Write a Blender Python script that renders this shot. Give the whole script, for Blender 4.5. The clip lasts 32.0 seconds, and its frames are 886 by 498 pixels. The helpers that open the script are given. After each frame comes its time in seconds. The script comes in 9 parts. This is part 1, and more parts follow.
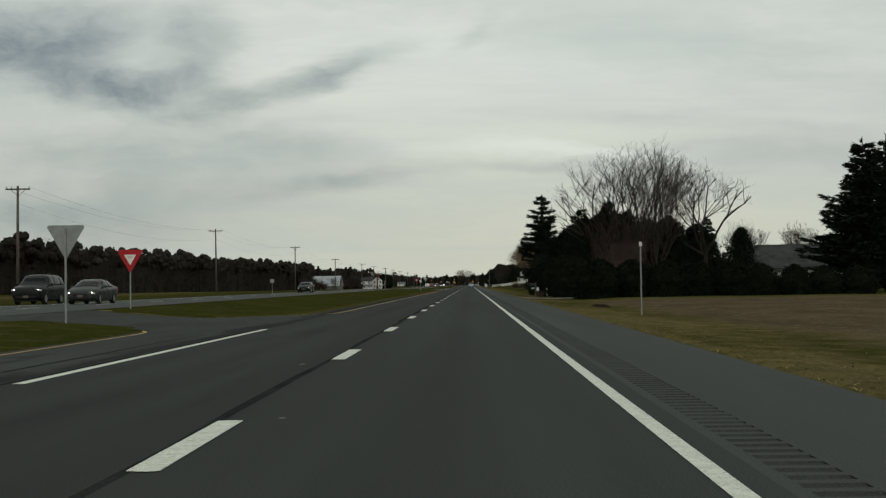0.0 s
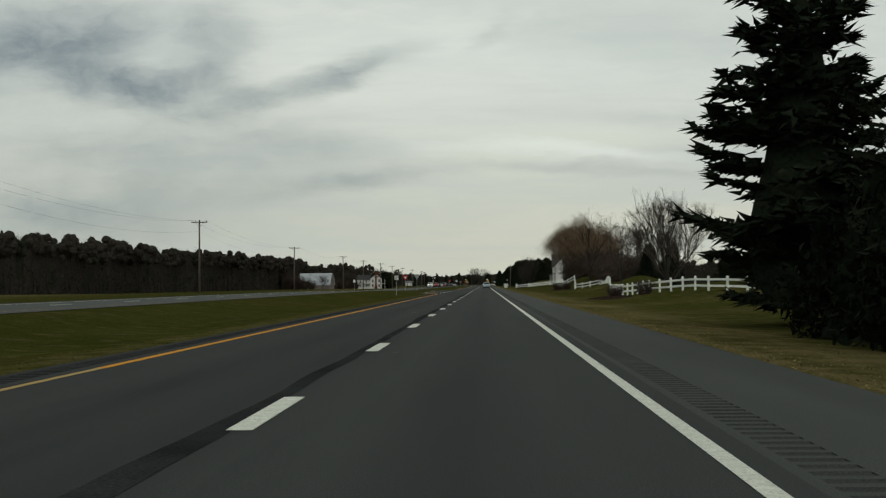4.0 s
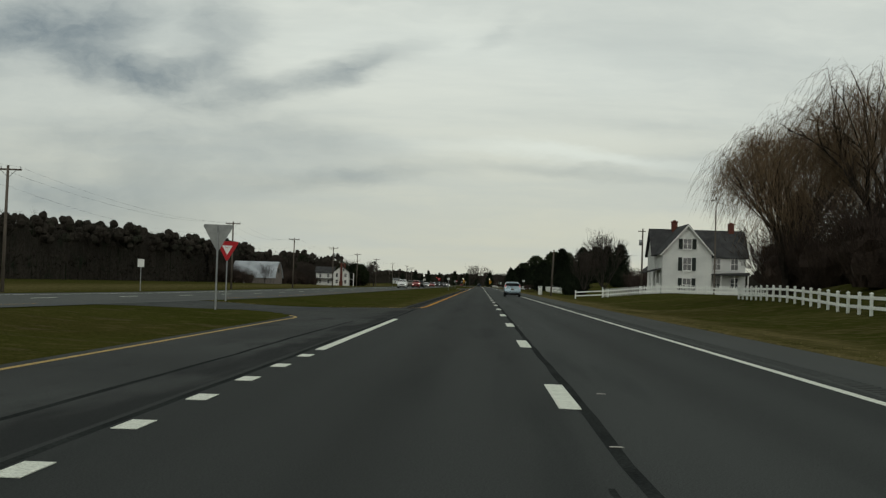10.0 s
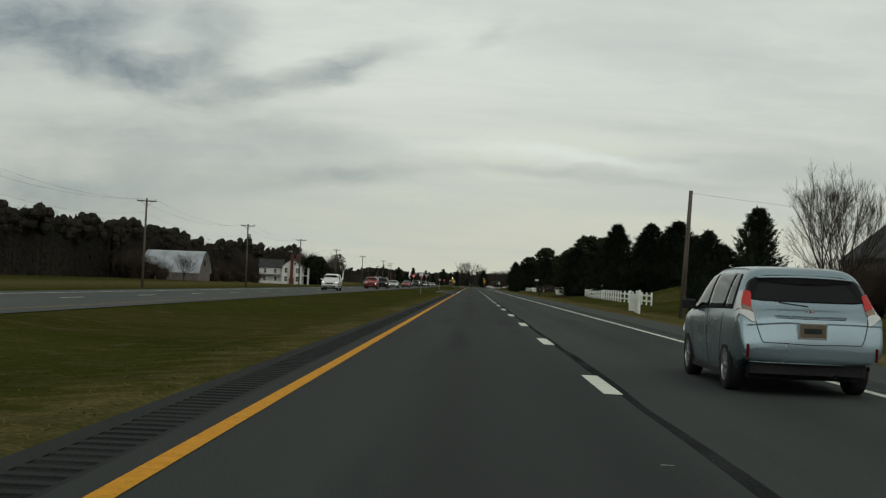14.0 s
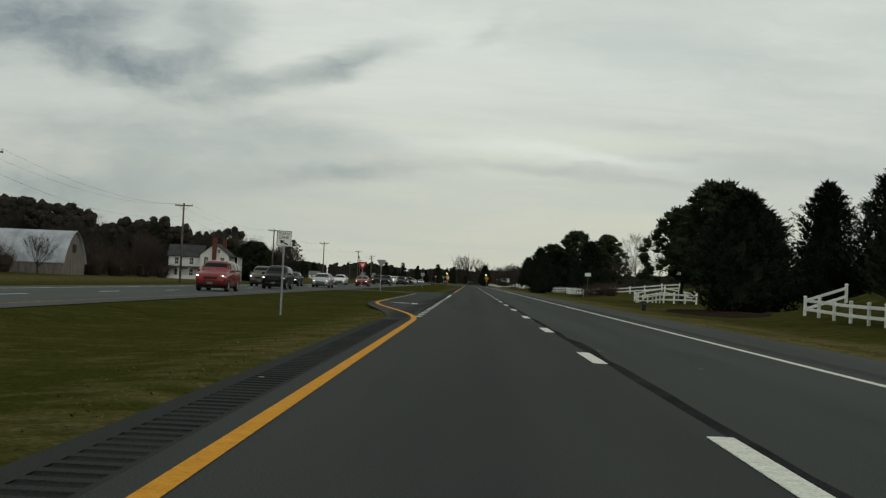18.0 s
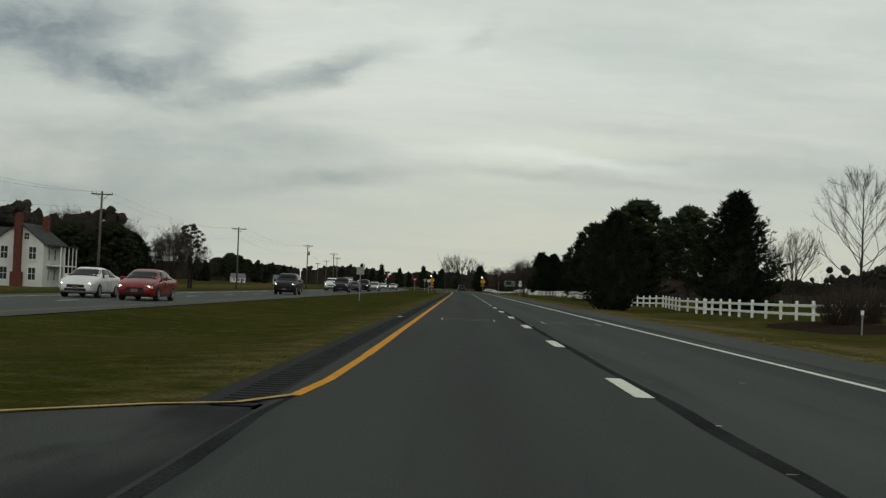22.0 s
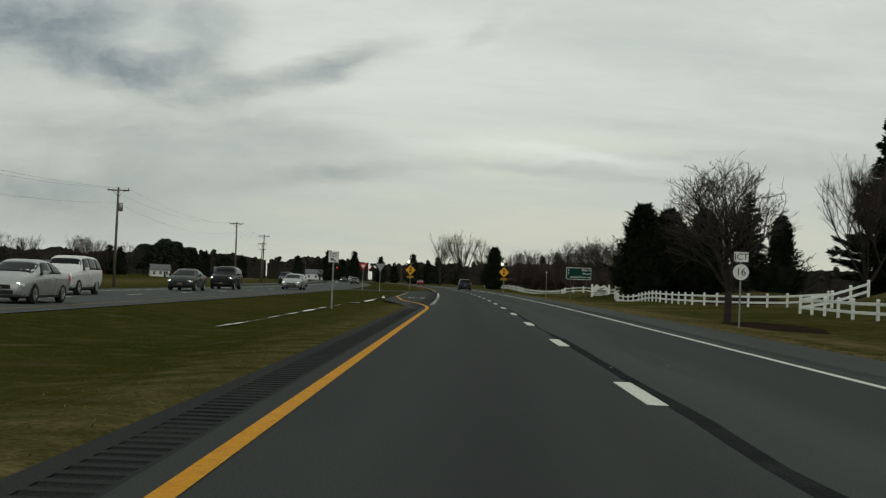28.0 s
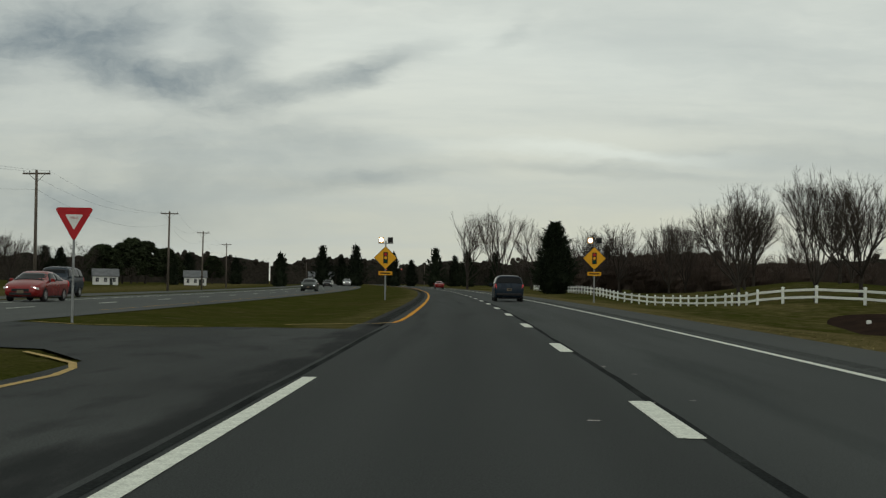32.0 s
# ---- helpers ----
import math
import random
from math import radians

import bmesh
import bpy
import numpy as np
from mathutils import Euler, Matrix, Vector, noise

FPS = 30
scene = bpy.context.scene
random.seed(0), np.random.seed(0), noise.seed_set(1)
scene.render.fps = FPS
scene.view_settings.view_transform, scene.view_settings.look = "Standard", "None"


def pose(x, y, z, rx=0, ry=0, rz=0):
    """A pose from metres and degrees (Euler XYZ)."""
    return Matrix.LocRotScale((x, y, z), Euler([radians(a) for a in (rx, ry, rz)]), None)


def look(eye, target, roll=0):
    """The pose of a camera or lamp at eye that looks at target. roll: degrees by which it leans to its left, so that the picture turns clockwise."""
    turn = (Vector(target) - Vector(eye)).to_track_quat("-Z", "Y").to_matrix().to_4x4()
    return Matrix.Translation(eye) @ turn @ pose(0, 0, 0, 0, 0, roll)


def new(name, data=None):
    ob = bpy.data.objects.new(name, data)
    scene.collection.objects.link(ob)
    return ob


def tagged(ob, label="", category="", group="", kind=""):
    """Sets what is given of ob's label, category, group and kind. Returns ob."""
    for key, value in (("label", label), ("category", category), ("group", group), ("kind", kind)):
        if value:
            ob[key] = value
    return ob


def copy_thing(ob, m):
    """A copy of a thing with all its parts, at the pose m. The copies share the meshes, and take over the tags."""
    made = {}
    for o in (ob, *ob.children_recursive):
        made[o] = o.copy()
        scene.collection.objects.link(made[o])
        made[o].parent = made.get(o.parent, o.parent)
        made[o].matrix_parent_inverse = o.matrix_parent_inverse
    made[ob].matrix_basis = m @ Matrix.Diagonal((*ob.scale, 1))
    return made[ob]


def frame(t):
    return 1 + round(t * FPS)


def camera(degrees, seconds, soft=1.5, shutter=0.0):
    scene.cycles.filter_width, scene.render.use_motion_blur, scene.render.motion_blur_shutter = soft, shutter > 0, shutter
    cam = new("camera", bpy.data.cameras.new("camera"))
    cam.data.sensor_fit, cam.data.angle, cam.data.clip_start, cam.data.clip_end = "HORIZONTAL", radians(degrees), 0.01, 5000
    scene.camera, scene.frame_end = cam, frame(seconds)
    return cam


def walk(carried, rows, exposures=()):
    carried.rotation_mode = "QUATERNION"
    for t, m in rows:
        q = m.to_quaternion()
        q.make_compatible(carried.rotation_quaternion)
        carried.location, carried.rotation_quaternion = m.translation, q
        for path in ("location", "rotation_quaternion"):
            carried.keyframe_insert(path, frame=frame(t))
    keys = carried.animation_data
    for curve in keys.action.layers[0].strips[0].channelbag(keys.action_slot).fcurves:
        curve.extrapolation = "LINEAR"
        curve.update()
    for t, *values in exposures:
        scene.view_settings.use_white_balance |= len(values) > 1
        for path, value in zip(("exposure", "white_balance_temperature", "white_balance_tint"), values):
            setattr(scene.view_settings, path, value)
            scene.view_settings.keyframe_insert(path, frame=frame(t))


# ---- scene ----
from mathutils import Quaternion

# The lens sees 38.9 degrees across; the road runs along +y, the lane dashes lie on x = 0.
cam = camera(38.9, 32.0, soft=1.3)
PATH = [
    (0, pose(2.16, -8.17, 1.197, 91.62, 0.85, 1.24)),
    (1, pose(2.14, 21.78, 1.196, 91.69, 0.41, 1.05)),
    (2, pose(2.16, 51.62, 1.181, 91.63, 0.65, 1.14)),
    (3, pose(2.19, 81.72, 1.179, 91.68, 1.04, 1.42)),
    (3.5, pose(2.13, 96.65, 1.192, 91.61, 0.62, 1.80)),
    (5.5, pose(1.66, 156.56, 1.210, 91.60, 0.49, 2.03)),
    (6, pose(1.43, 171.66, 1.241, 91.63, 0.67, 2.35)),
    (7, pose(0.76, 202.04, 1.227, 91.58, -0.13, 2.50)),
    (8, pose(0.09, 232.30, 1.213, 91.52, -0.83, 2.35)),
    (9, pose(-0.54, 262.36, 1.232, 91.64, -1.49, 1.90)),
    (10, pose(-0.92, 292.41, 1.201, 91.58, -1.81, 1.73)),
    (11, pose(-1.13, 322.39, 1.210, 91.53, -1.98, 1.70)),
    (12, pose(-1.32, 352.63, 1.208, 91.51, -1.57, 1.38)),
    (13, pose(-1.52, 382.55, 1.187, 91.57, -2.64, 1.53)),
    (14, pose(-1.71, 411.99, 1.215, 91.58, -2.40, 1.31)),
    (14.5, pose(-1.77, 426.93, 1.215, 91.56, -1.98, 1.14)),
    (16.5, pose(-1.77, 485.13, 1.207, 91.57, -2.27, 1.31)),
    (17, pose(-1.81, 499.99, 1.186, 91.59, -2.39, 1.46)),
    (18, pose(-2.06, 529.34, 1.152, 91.48, -2.68, 1.23)),
    (19, pose(-2.13, 558.42, 1.158, 91.36, -2.62, 1.29)),
    (20, pose(-2.21, 586.89, 1.186, 91.47, -2.26, 0.91)),
    (21, pose(-2.14, 615.52, 1.168, 91.61, -2.07, 0.95)),
    (22, pose(-2.14, 644.07, 1.174, 91.72, -2.32, 0.82)),
    (23, pose(-2.03, 672.00, 1.165, 91.51, -3.00, 0.92)),
    (24, pose(-2.05, 700.34, 1.194, 91.46, -2.43, 0.93)),
    (25, pose(-1.91, 729.06, 1.201, 91.67, -2.36, 1.05)),
    (27.5, pose(-2.11, 801.50, 1.191, 91.57, -2.49, 1.07)),
    (28, pose(-2.07, 815.93, 1.206, 91.50, -2.21, 0.96)),
    (29, pose(-2.06, 844.32, 1.226, 91.41, -1.92, 0.89)),
    (30, pose(-1.90, 872.84, 1.195, 91.36, -2.30, 1.08)),
    (30.5, pose(-1.83, 887.30, 1.186, 91.53, -1.12, 1.50)),
    (31, pose(-1.84, 901.26, 1.180, 91.66, -1.06, 1.86)),
    (32, pose(-2.41, 929.06, 1.168, 91.55, -0.92, 2.65)),
]
walk(cam, PATH)

# world: an overcast sky in thin layers
world = bpy.data.worlds.new("overcast")
scene.world = world
world.use_nodes = True


# cloud banks ahead: x / y and z / y of the direction, half sizes, slope in degrees, weight
BANKS = [(-0.30, 0.100, 0.20, 0.06, -4, 0.26), (-0.36, 0.045, 0.12, 0.03, 0, 0.20), (-0.333, 0.206, 0.092, 0.036, 0, 0.62), (-0.299, 0.166, 0.059, 0.017, 0, 0.5), (-0.211, 0.202, 0.034, 0.034, 40, 0.32), (-0.235, 0.16, 0.054, 0.021, 8, 0.42),
          (-0.162, 0.154, 0.086, 0.013, 12, 0.36), (-0.099, 0.174, 0.054, 0.014, 24, 0.26), (-0.092, 0.083, 0.081, 0.011, 8, 0.24), (-0.142, 0.117, 0.068, 0.014, -6, 0.13),
          (-0.346, 0.064, 0.077, 0.013, -8, 0.2), (0.221, 0.177, 0.149, 0.023, -4, 0.1), (0.263, 0.101, 0.122, 0.017, -4, 0.17), (0.098, 0.09, 0.117, 0.006, -4, 0.16),
          (0.006, 0.202, 0.027, 0.009, 35, 0.13), (0.182, 0.128, 0.162, 0.007, -3, 0.09), (-0.48, 0.189, 0.117, 0.054, 0, 0.5), (0.404, 0.155, 0.117, 0.027, 0, 0.14),
          (-0.239, 0.295, 0.189, 0.032, 4, 0.3), (0.065, 0.319, 0.189, 0.023, 0, 0.14)]
RIFTS = [(-0.255, 0.205, 0.019, 0.027, 60, 0.55), (-0.271, 0.143, 0.05, 0.01, 10, 0.3), (0.075, 0.108, 0.104, 0.006, -4, 0.75), (-0.04, 0.199, 0.072, 0.027, 0, 0.35),
          (0.096, 0.179, 0.117, 0.023, -4, 0.35), (-0.131, 0.197, 0.032, 0.018, 30, 0.3), (-0.065, 0.112, 0.054, 0.009, 0, 0.25), (-0.358, 0.136, 0.072, 0.014, -4, 0.25),
          (-0.246, 0.089, 0.108, 0.01, -2, 0.2)]


def sky():
    nt = world.node_tree
    nt.nodes.clear()
    N = nt.nodes.new

    def link(a, b):
        nt.links.new(a, b)

    def mth(op, a, b=None, c=None):
        n = N("ShaderNodeMath")
        n.operation = op
        for i, v in enumerate((a, b, c)):
            if v is None:
                continue
            if isinstance(v, (int, float)):
                n.inputs[i].default_value = v
            else:
                link(v, n.inputs[i])
        return n.outputs[0]

    def rng(v, a, b, c=0.0, d=1.0, smooth=True):
        m = N("ShaderNodeMapRange")
        if smooth:
            m.interpolation_type = "SMOOTHSTEP"
        for k, val in (("From Min", a), ("From Max", b), ("To Min", c), ("To Max", d)):
            m.inputs[k].default_value = val
        link(v, m.inputs["Value"])
        return m.outputs[0]

    def vec(x, y):
        c = N("ShaderNodeCombineXYZ")
        link(x, c.inputs[0])
        link(y, c.inputs[1])
        return c.outputs[0]

    def tex(p, scale, detail, rough, sx=1.0, sy=1.0, loc=(0, 0, 0), color=False):
        mp = N("ShaderNodeMapping")
        mp.inputs["Scale"].default_value = (sx, sy, 1)
        mp.inputs["Location"].default_value = loc
        link(p, mp.inputs[0])
        no = N("ShaderNodeTexNoise")
        for k, val in (("Scale", scale), ("Detail", detail), ("Roughness", rough)):
            no.inputs[k].default_value = val
        link(mp.outputs[0], no.inputs["Vector"])
        return no.outputs["Color" if color else "Fac"]

    def mix(fac, a, b):
        m = N("ShaderNodeMix")
        m.data_type = "RGBA"
        link(fac, m.inputs[0])
        for i, c in ((6, a), (7, b)):
            if isinstance(c, tuple):
                m.inputs[i].default_value = (*c, 1)
            else:
                link(c, m.inputs[i])
        return m.outputs[2]

    tc = N("ShaderNodeTexCoord")
    sep = N("ShaderNodeSeparateXYZ")
    link(tc.outputs["Generated"], sep.inputs[0])
    dx, dy = sep.outputs[0], sep.outputs[1]
    z = mth("MAXIMUM", sep.outputs[2], 0.0)
    fwd = mth("MAXIMUM", dy, 0.25)
    p = vec(mth("DIVIDE", dx, fwd), mth("DIVIDE", z, fwd))
    ahead = rng(dy, 0.3, 0.6)

    # ragged edges: the plane of the banks is bent by noise at two scales
    def bend(p, scale, amount, sy):
        c = tex(p, scale, 5, 0.6, 0.55, sy, color=True)
        v = N("ShaderNodeVectorMath")
        v.operation = "MULTIPLY_ADD"
        link(c, v.inputs[0])
        v.inputs[1].default_value = (amount, amount * 0.55, 0)
        link(p, v.inputs[2])
        o = N("ShaderNodeVectorMath")
        o.operation = "SUBTRACT"
        link(v.outputs[0], o.inputs[0])
        o.inputs[1].default_value = (amount * 0.5, amount * 0.275, 0)
        return o.outputs[0]

    q = bend(bend(p, 9.0, 0.085, 1.6), 34.0, 0.022, 1.8)

    def banks(rows):
        total = None
        for a, e, ra, re, rot, k in rows:
            mp = N("ShaderNodeMapping")
            mp.vector_type = "TEXTURE"
            mp.inputs["Location"].default_value = (a, e, 0)
            mp.inputs["Rotation"].default_value = (0, 0, radians(rot))
            mp.inputs["Scale"].default_value = (ra, re, 1)
            link(q, mp.inputs[0])
            ln = N("ShaderNodeVectorMath")
            ln.operation = "LENGTH"
            link(mp.outputs[0], ln.inputs[0])
            v = rng(ln.outputs["Value"], 1.5, 0.1, 0.0, k)
            total = v if total is None else mth("ADD", total, v)
        return mth("MULTIPLY", total, ahead)

    # overcast layer over the whole dome
    zz = mth("ADD", z, 0.15)
    dome = vec(mth("DIVIDE", dx, zz), mth("DIVIDE", dy, zz))
    streak = tex(dome, 1.5, 6, 0.6, 0.45, 1.2, (3.1, 1.7, 0))
    wisp = tex(q, 7.0, 6, 0.62, 0.30, 1.6, (1.3, 0.4, 0))
    puff = tex(q, 13.0, 6, 0.6, 0.7, 1.1, (4.0, 2.2, 0))
    level = mix(rng(z, 0.015, 0.19), (0.560, 0.570, 0.475), (0.672, 0.708, 0.640))
    level = mix(rng(z, 0.26, 0.5), level, (0.53, 0.57, 0.52))
    level = mix(mth("MULTIPLY", rng(streak, 0.38, 0.68), 0.45), level, (0.47, 0.515, 0.49))
    level = mix(mth("MULTIPLY", mth("MULTIPLY", rng(wisp, 0.42, 0.66), 0.42), ahead), level, (0.44, 0.485, 0.465))
    rift = mth("MULTIPLY", banks(RIFTS), rng(puff, 0.3, 0.7, 0.6, 1.15))
    level = mix(mth("MULTIPLY", mth("MINIMUM", rift, 1.0), 0.75), level, (0.74, 0.79, 0.72))
    bank = mth("MULTIPLY", banks(BANKS), rng(puff, 0.30, 0.70, 0.75, 1.75))
    base = mix(mth("MINIMUM", bank, 0.95), level, (0.180, 0.222, 0.240))
    nishita = N("ShaderNodeTexSky")
    nishita.sky_type = "NISHITA"
    nishita.sun_disc = False
    nishita.sun_elevation = radians(34)
    nishita.sun_rotation = radians(166)
    bg1 = N("ShaderNodeBackground")
    link(nishita.outputs[0], bg1.inputs[0])
    bg1.inputs[1].default_value = 0.004
    bg2 = N("ShaderNodeBackground")
    link(base, bg2.inputs[0])
    bg2.inputs[1].default_value = 1.0
    add = N("ShaderNodeAddShader")
    link(bg1.outputs[0], add.inputs[0])
    link(bg2.outputs[0], add.inputs[1])
    out = N("ShaderNodeOutputWorld")
    link(add.outputs[0], out.inputs[0])


sky()
sun = new("sun", bpy.data.lights.new("sun", "SUN"))
sun.data.energy, sun.data.angle, sun.data.color = 0.5, radians(70), (1.0, 0.96, 0.9)
sun.matrix_world = look((0, 0, 50), (-12, 47, 16))

# ------------------------------------------------------------------ materials


def mk(name, c1, c2, s1=2.0, s2=40.0, rough=0.85, bump=0.15, metal=0.0, spec=0.1, rnd=0.0, stretch=(1, 1, 1), grain=0.25, uv=False, c3=None, coat=0.0, wave=None):
    """c1..c2: large variation; grain: fine variation; c3: third colour in stains; wave: (axis scale, depth) of board relief."""
    m = bpy.data.materials.new(name)
    m.use_nodes = True
    nt = m.node_tree
    N, L = nt.nodes.new, nt.links.new
    bs = nt.nodes["Principled BSDF"]
    bs.inputs["Roughness"].default_value = rough
    bs.inputs["Metallic"].default_value = metal
    bs.inputs["Specular IOR Level"].default_value = spec
    bs.inputs["Coat Weight"].default_value = coat
    bs.inputs["Coat Roughness"].default_value = 0.08
    tc = N("ShaderNodeTexCoord")
    mp = N("ShaderNodeMapping")
    mp.inputs["Scale"].default_value = stretch
    L(tc.outputs["UV" if uv else "Object"], mp.inputs[0])
    n1 = N("ShaderNodeTexNoise")
    n1.inputs["Scale"].default_value, n1.inputs["Detail"].default_value = s1, 5
    L(mp.outputs[0], n1.inputs["Vector"])
    n2 = N("ShaderNodeTexNoise")
    n2.inputs["Scale"].default_value, n2.inputs["Detail"].default_value = s2, 3
    L(tc.outputs["UV" if uv else "Object"], n2.inputs["Vector"])

    def mixc(fac, a, b, blend="MIX"):
        x = N("ShaderNodeMix")
        x.data_type, x.blend_type = "RGBA", blend
        if isinstance(fac, (int, float)):
            x.inputs[0].default_value = fac
        else:
            L(fac, x.inputs[0])
        for i, c in ((6, a), (7, b)):
            if isinstance(c, tuple):
                x.inputs[i].default_value = (*c, 1)
            else:
                L(c, x.inputs[i])
        return x.outputs[2]

    def rng(v, a, b, c=0.0, d=1.0):
        x = N("ShaderNodeMapRange")
        for k, val in (("From Min", a), ("From Max", b), ("To Min", c), ("To Max", d)):
            x.inputs[k].default_value = val
        L(v, x.inputs["Value"])
        return x.outputs[0]

    col = mixc(rng(n1.outputs["Fac"], 0.35, 0.65), c1, c2)
    if c3:
        n3 = N("ShaderNodeTexNoise")
        n3.inputs["Scale"].default_value, n3.inputs["Detail"].default_value = s1 * 3.3, 4
        L(mp.outputs[0], n3.inputs["Vector"])
        col = mixc(rng(n3.outputs["Fac"], 0.55, 0.7), col, c3)
    g = rng(n2.outputs["Fac"], 0.3, 0.7, 1 - grain, 1 + grain)
    cg = N("ShaderNodeCombineColor")
    for i in range(3):
        L(g, cg.inputs[i])
    col = mixc(1.0, col, cg.outputs[0], "MULTIPLY")
    if rnd:
        oi = N("ShaderNodeObjectInfo")
        r = rng(oi.outputs["Random"], 0, 1, 1 - rnd, 1 + rnd)
        cr = N("ShaderNodeCombineColor")
        for i in range(3):
            L(r, cr.inputs[i])
        col = mixc(1.0, col, cr.outputs[0], "MULTIPLY")
    L(col, bs.inputs["Base Color"])
    L(rng(n1.outputs["Fac"], 0.3, 0.7, max(rough - 0.08, 0), min(rough + 0.08, 1)), bs.inputs["Roughness"])
    if bump:
        bp = N("ShaderNodeBump")
        bp.inputs["Strength"].default_value = bump
        bp.inputs["Distance"].default_value = 0.02
        if wave:
            wv = N("ShaderNodeTexWave")
            wv.wave_type, wv.bands_direction, wv.wave_profile = "BANDS", "Z", "SAW"
            wv.inputs["Scale"].default_value = wave
            L(tc.outputs["Object"], wv.inputs["Vector"])
            L(wv.outputs["Fac"], bp.inputs["Height"])
        else:
            L(n2.outputs["Fac"], bp.inputs["Height"])
        L(bp.outputs[0], bs.inputs["Normal"])
    return m


def glow(name, color, strength):
    m = bpy.data.materials.new(name)
    m.use_nodes = True
    b = m.node_tree.nodes["Principled BSDF"]
    b.inputs["Base Color"].default_value = (*color, 1)
    b.inputs["Emission Color"].default_value = (*color, 1)
    b.inputs["Emission Strength"].default_value = strength
    return m


def road_material():
    """Asphalt with stone grain, long patches, polished wheel tracks and darker oil strips in each lane; it greys along the road."""
    m = mk("asphalt", (0.034, 0.0375, 0.0365), (0.047, 0.051, 0.0495), 0.35, 70, 0.85, 0.35, spec=0.03, stretch=(1.0, 0.06, 1), grain=0.35, uv=True, c3=(0.033, 0.037, 0.036))
    nt = m.node_tree
    N, L = nt.nodes.new, nt.links.new
    bs = nt.nodes["Principled BSDF"]
    col = bs.inputs["Base Color"].links[0].from_socket
    tc, sep = N("ShaderNodeTexCoord"), N("ShaderNodeSeparateXYZ")
    L(tc.outputs["UV"], sep.inputs[0])

    def mth(op, a, b):
        n = N("ShaderNodeMath")
        n.operation = op
        for i, v in enumerate((a, b)):
            if isinstance(v, (int, float)):
                n.inputs[i].default_value = v
            else:
                L(v, n.inputs[i])
        return n.outputs[0]

    def rng(v, a, b, c, d):
        x = N("ShaderNodeMapRange")
        x.interpolation_type = "SMOOTHSTEP"
        for k, val in (("From Min", a), ("From Max", b), ("To Min", c), ("To Max", d)):
            x.inputs[k].default_value = val
        L(v, x.inputs["Value"])
        return x.outputs[0]

    # distance from the middle of the lane
    mid = mth("ABSOLUTE", mth("SUBTRACT", mth("ABSOLUTE", sep.outputs[0], 0), 1.83), 0)
    track = mth("MULTIPLY", rng(mid, 0.35, 0.8, 0, 1), rng(mid, 1.25, 0.85, 0, 1))
    oil = rng(mid, 0.42, 0.05, 0, 1)
    no = N("ShaderNodeTexNoise")
    mp = N("ShaderNodeMapping")
    mp.inputs["Scale"].default_value = (0.25, 0.012, 1)
    L(tc.outputs["UV"], mp.inputs[0])
    L(mp.outputs[0], no.inputs["Vector"])
    no.inputs["Scale"].default_value, no.inputs["Detail"].default_value = 2.0, 4
    k = mth("MULTIPLY", rng(sep.outputs[1], 150, 700, 0.96, 1.20), rng(no.outputs["Fac"], 0.3, 0.7, 0.92, 1.08))
    k = mth("MULTIPLY", k, rng(sep.outputs[0], -0.3, 0.3, 0.90, 1.10))
    k = mth("ADD", k, mth("MULTIPLY", track, 0.07))
    k = mth("SUBTRACT", k, mth("MULTIPLY", oil, 0.09))
    v = N("ShaderNodeVectorMath")
    v.operation = "SCALE"
    L(col, v.inputs[0])
    L(k, v.inputs["Scale"])
    L(v.outputs[0], bs.inputs["Base Color"])
    return m


def bay_material():
    """Grey bay asphalt with an uneven tar-dark stain along its inner joint."""
    m = mk("bay_asphalt", (0.037, 0.040, 0.039), (0.058, 0.062, 0.060), 0.45, 60, 0.9, 0.4, spec=0.03, stretch=(1.0, 0.3, 1), grain=0.4, uv=True, c3=(0.033, 0.036, 0.035))
    nt = m.node_tree
    N, L = nt.nodes.new, nt.links.new
    bs = nt.nodes["Principled BSDF"]
    col = bs.inputs["Base Color"].links[0].from_socket
    tc, sep, mp, no = N("ShaderNodeTexCoord"), N("ShaderNodeSeparateXYZ"), N("ShaderNodeMapping"), N("ShaderNodeTexNoise")
    L(tc.outputs["UV"], sep.inputs[0])
    mp.inputs["Scale"].default_value = (1.2, 0.22, 1)
    L(tc.outputs["UV"], mp.inputs[0])
    L(mp.outputs[0], no.inputs["Vector"])
    no.inputs["Scale"].default_value, no.inputs["Detail"].default_value = 1.0, 6
    mul, add, rg, mix = N("ShaderNodeMath"), N("ShaderNodeMath"), N("ShaderNodeMapRange"), N("ShaderNodeMix")
    mul.operation, mul.inputs[1].default_value = "MULTIPLY", 2.6
    L(no.outputs["Fac"], mul.inputs[0])
    add.operation = "ADD"
    L(mul.outputs[0], add.inputs[0])
    L(sep.outputs[0], add.inputs[1])
    rg.interpolation_type = "SMOOTHSTEP"
    for k, v in (("From Min", -3.35), ("From Max", -2.75), ("To Min", 0.0), ("To Max", 0.85)):
        rg.inputs[k].default_value = v
    L(add.outputs[0], rg.inputs["Value"])
    mix.data_type = "RGBA"
    L(rg.outputs[0], mix.inputs[0])
    L(col, mix.inputs[6])
    mix.inputs[7].default_value = (0.017, 0.0185, 0.0185, 1)
    L(mix.outputs[2], bs.inputs["Base Color"])
    return m


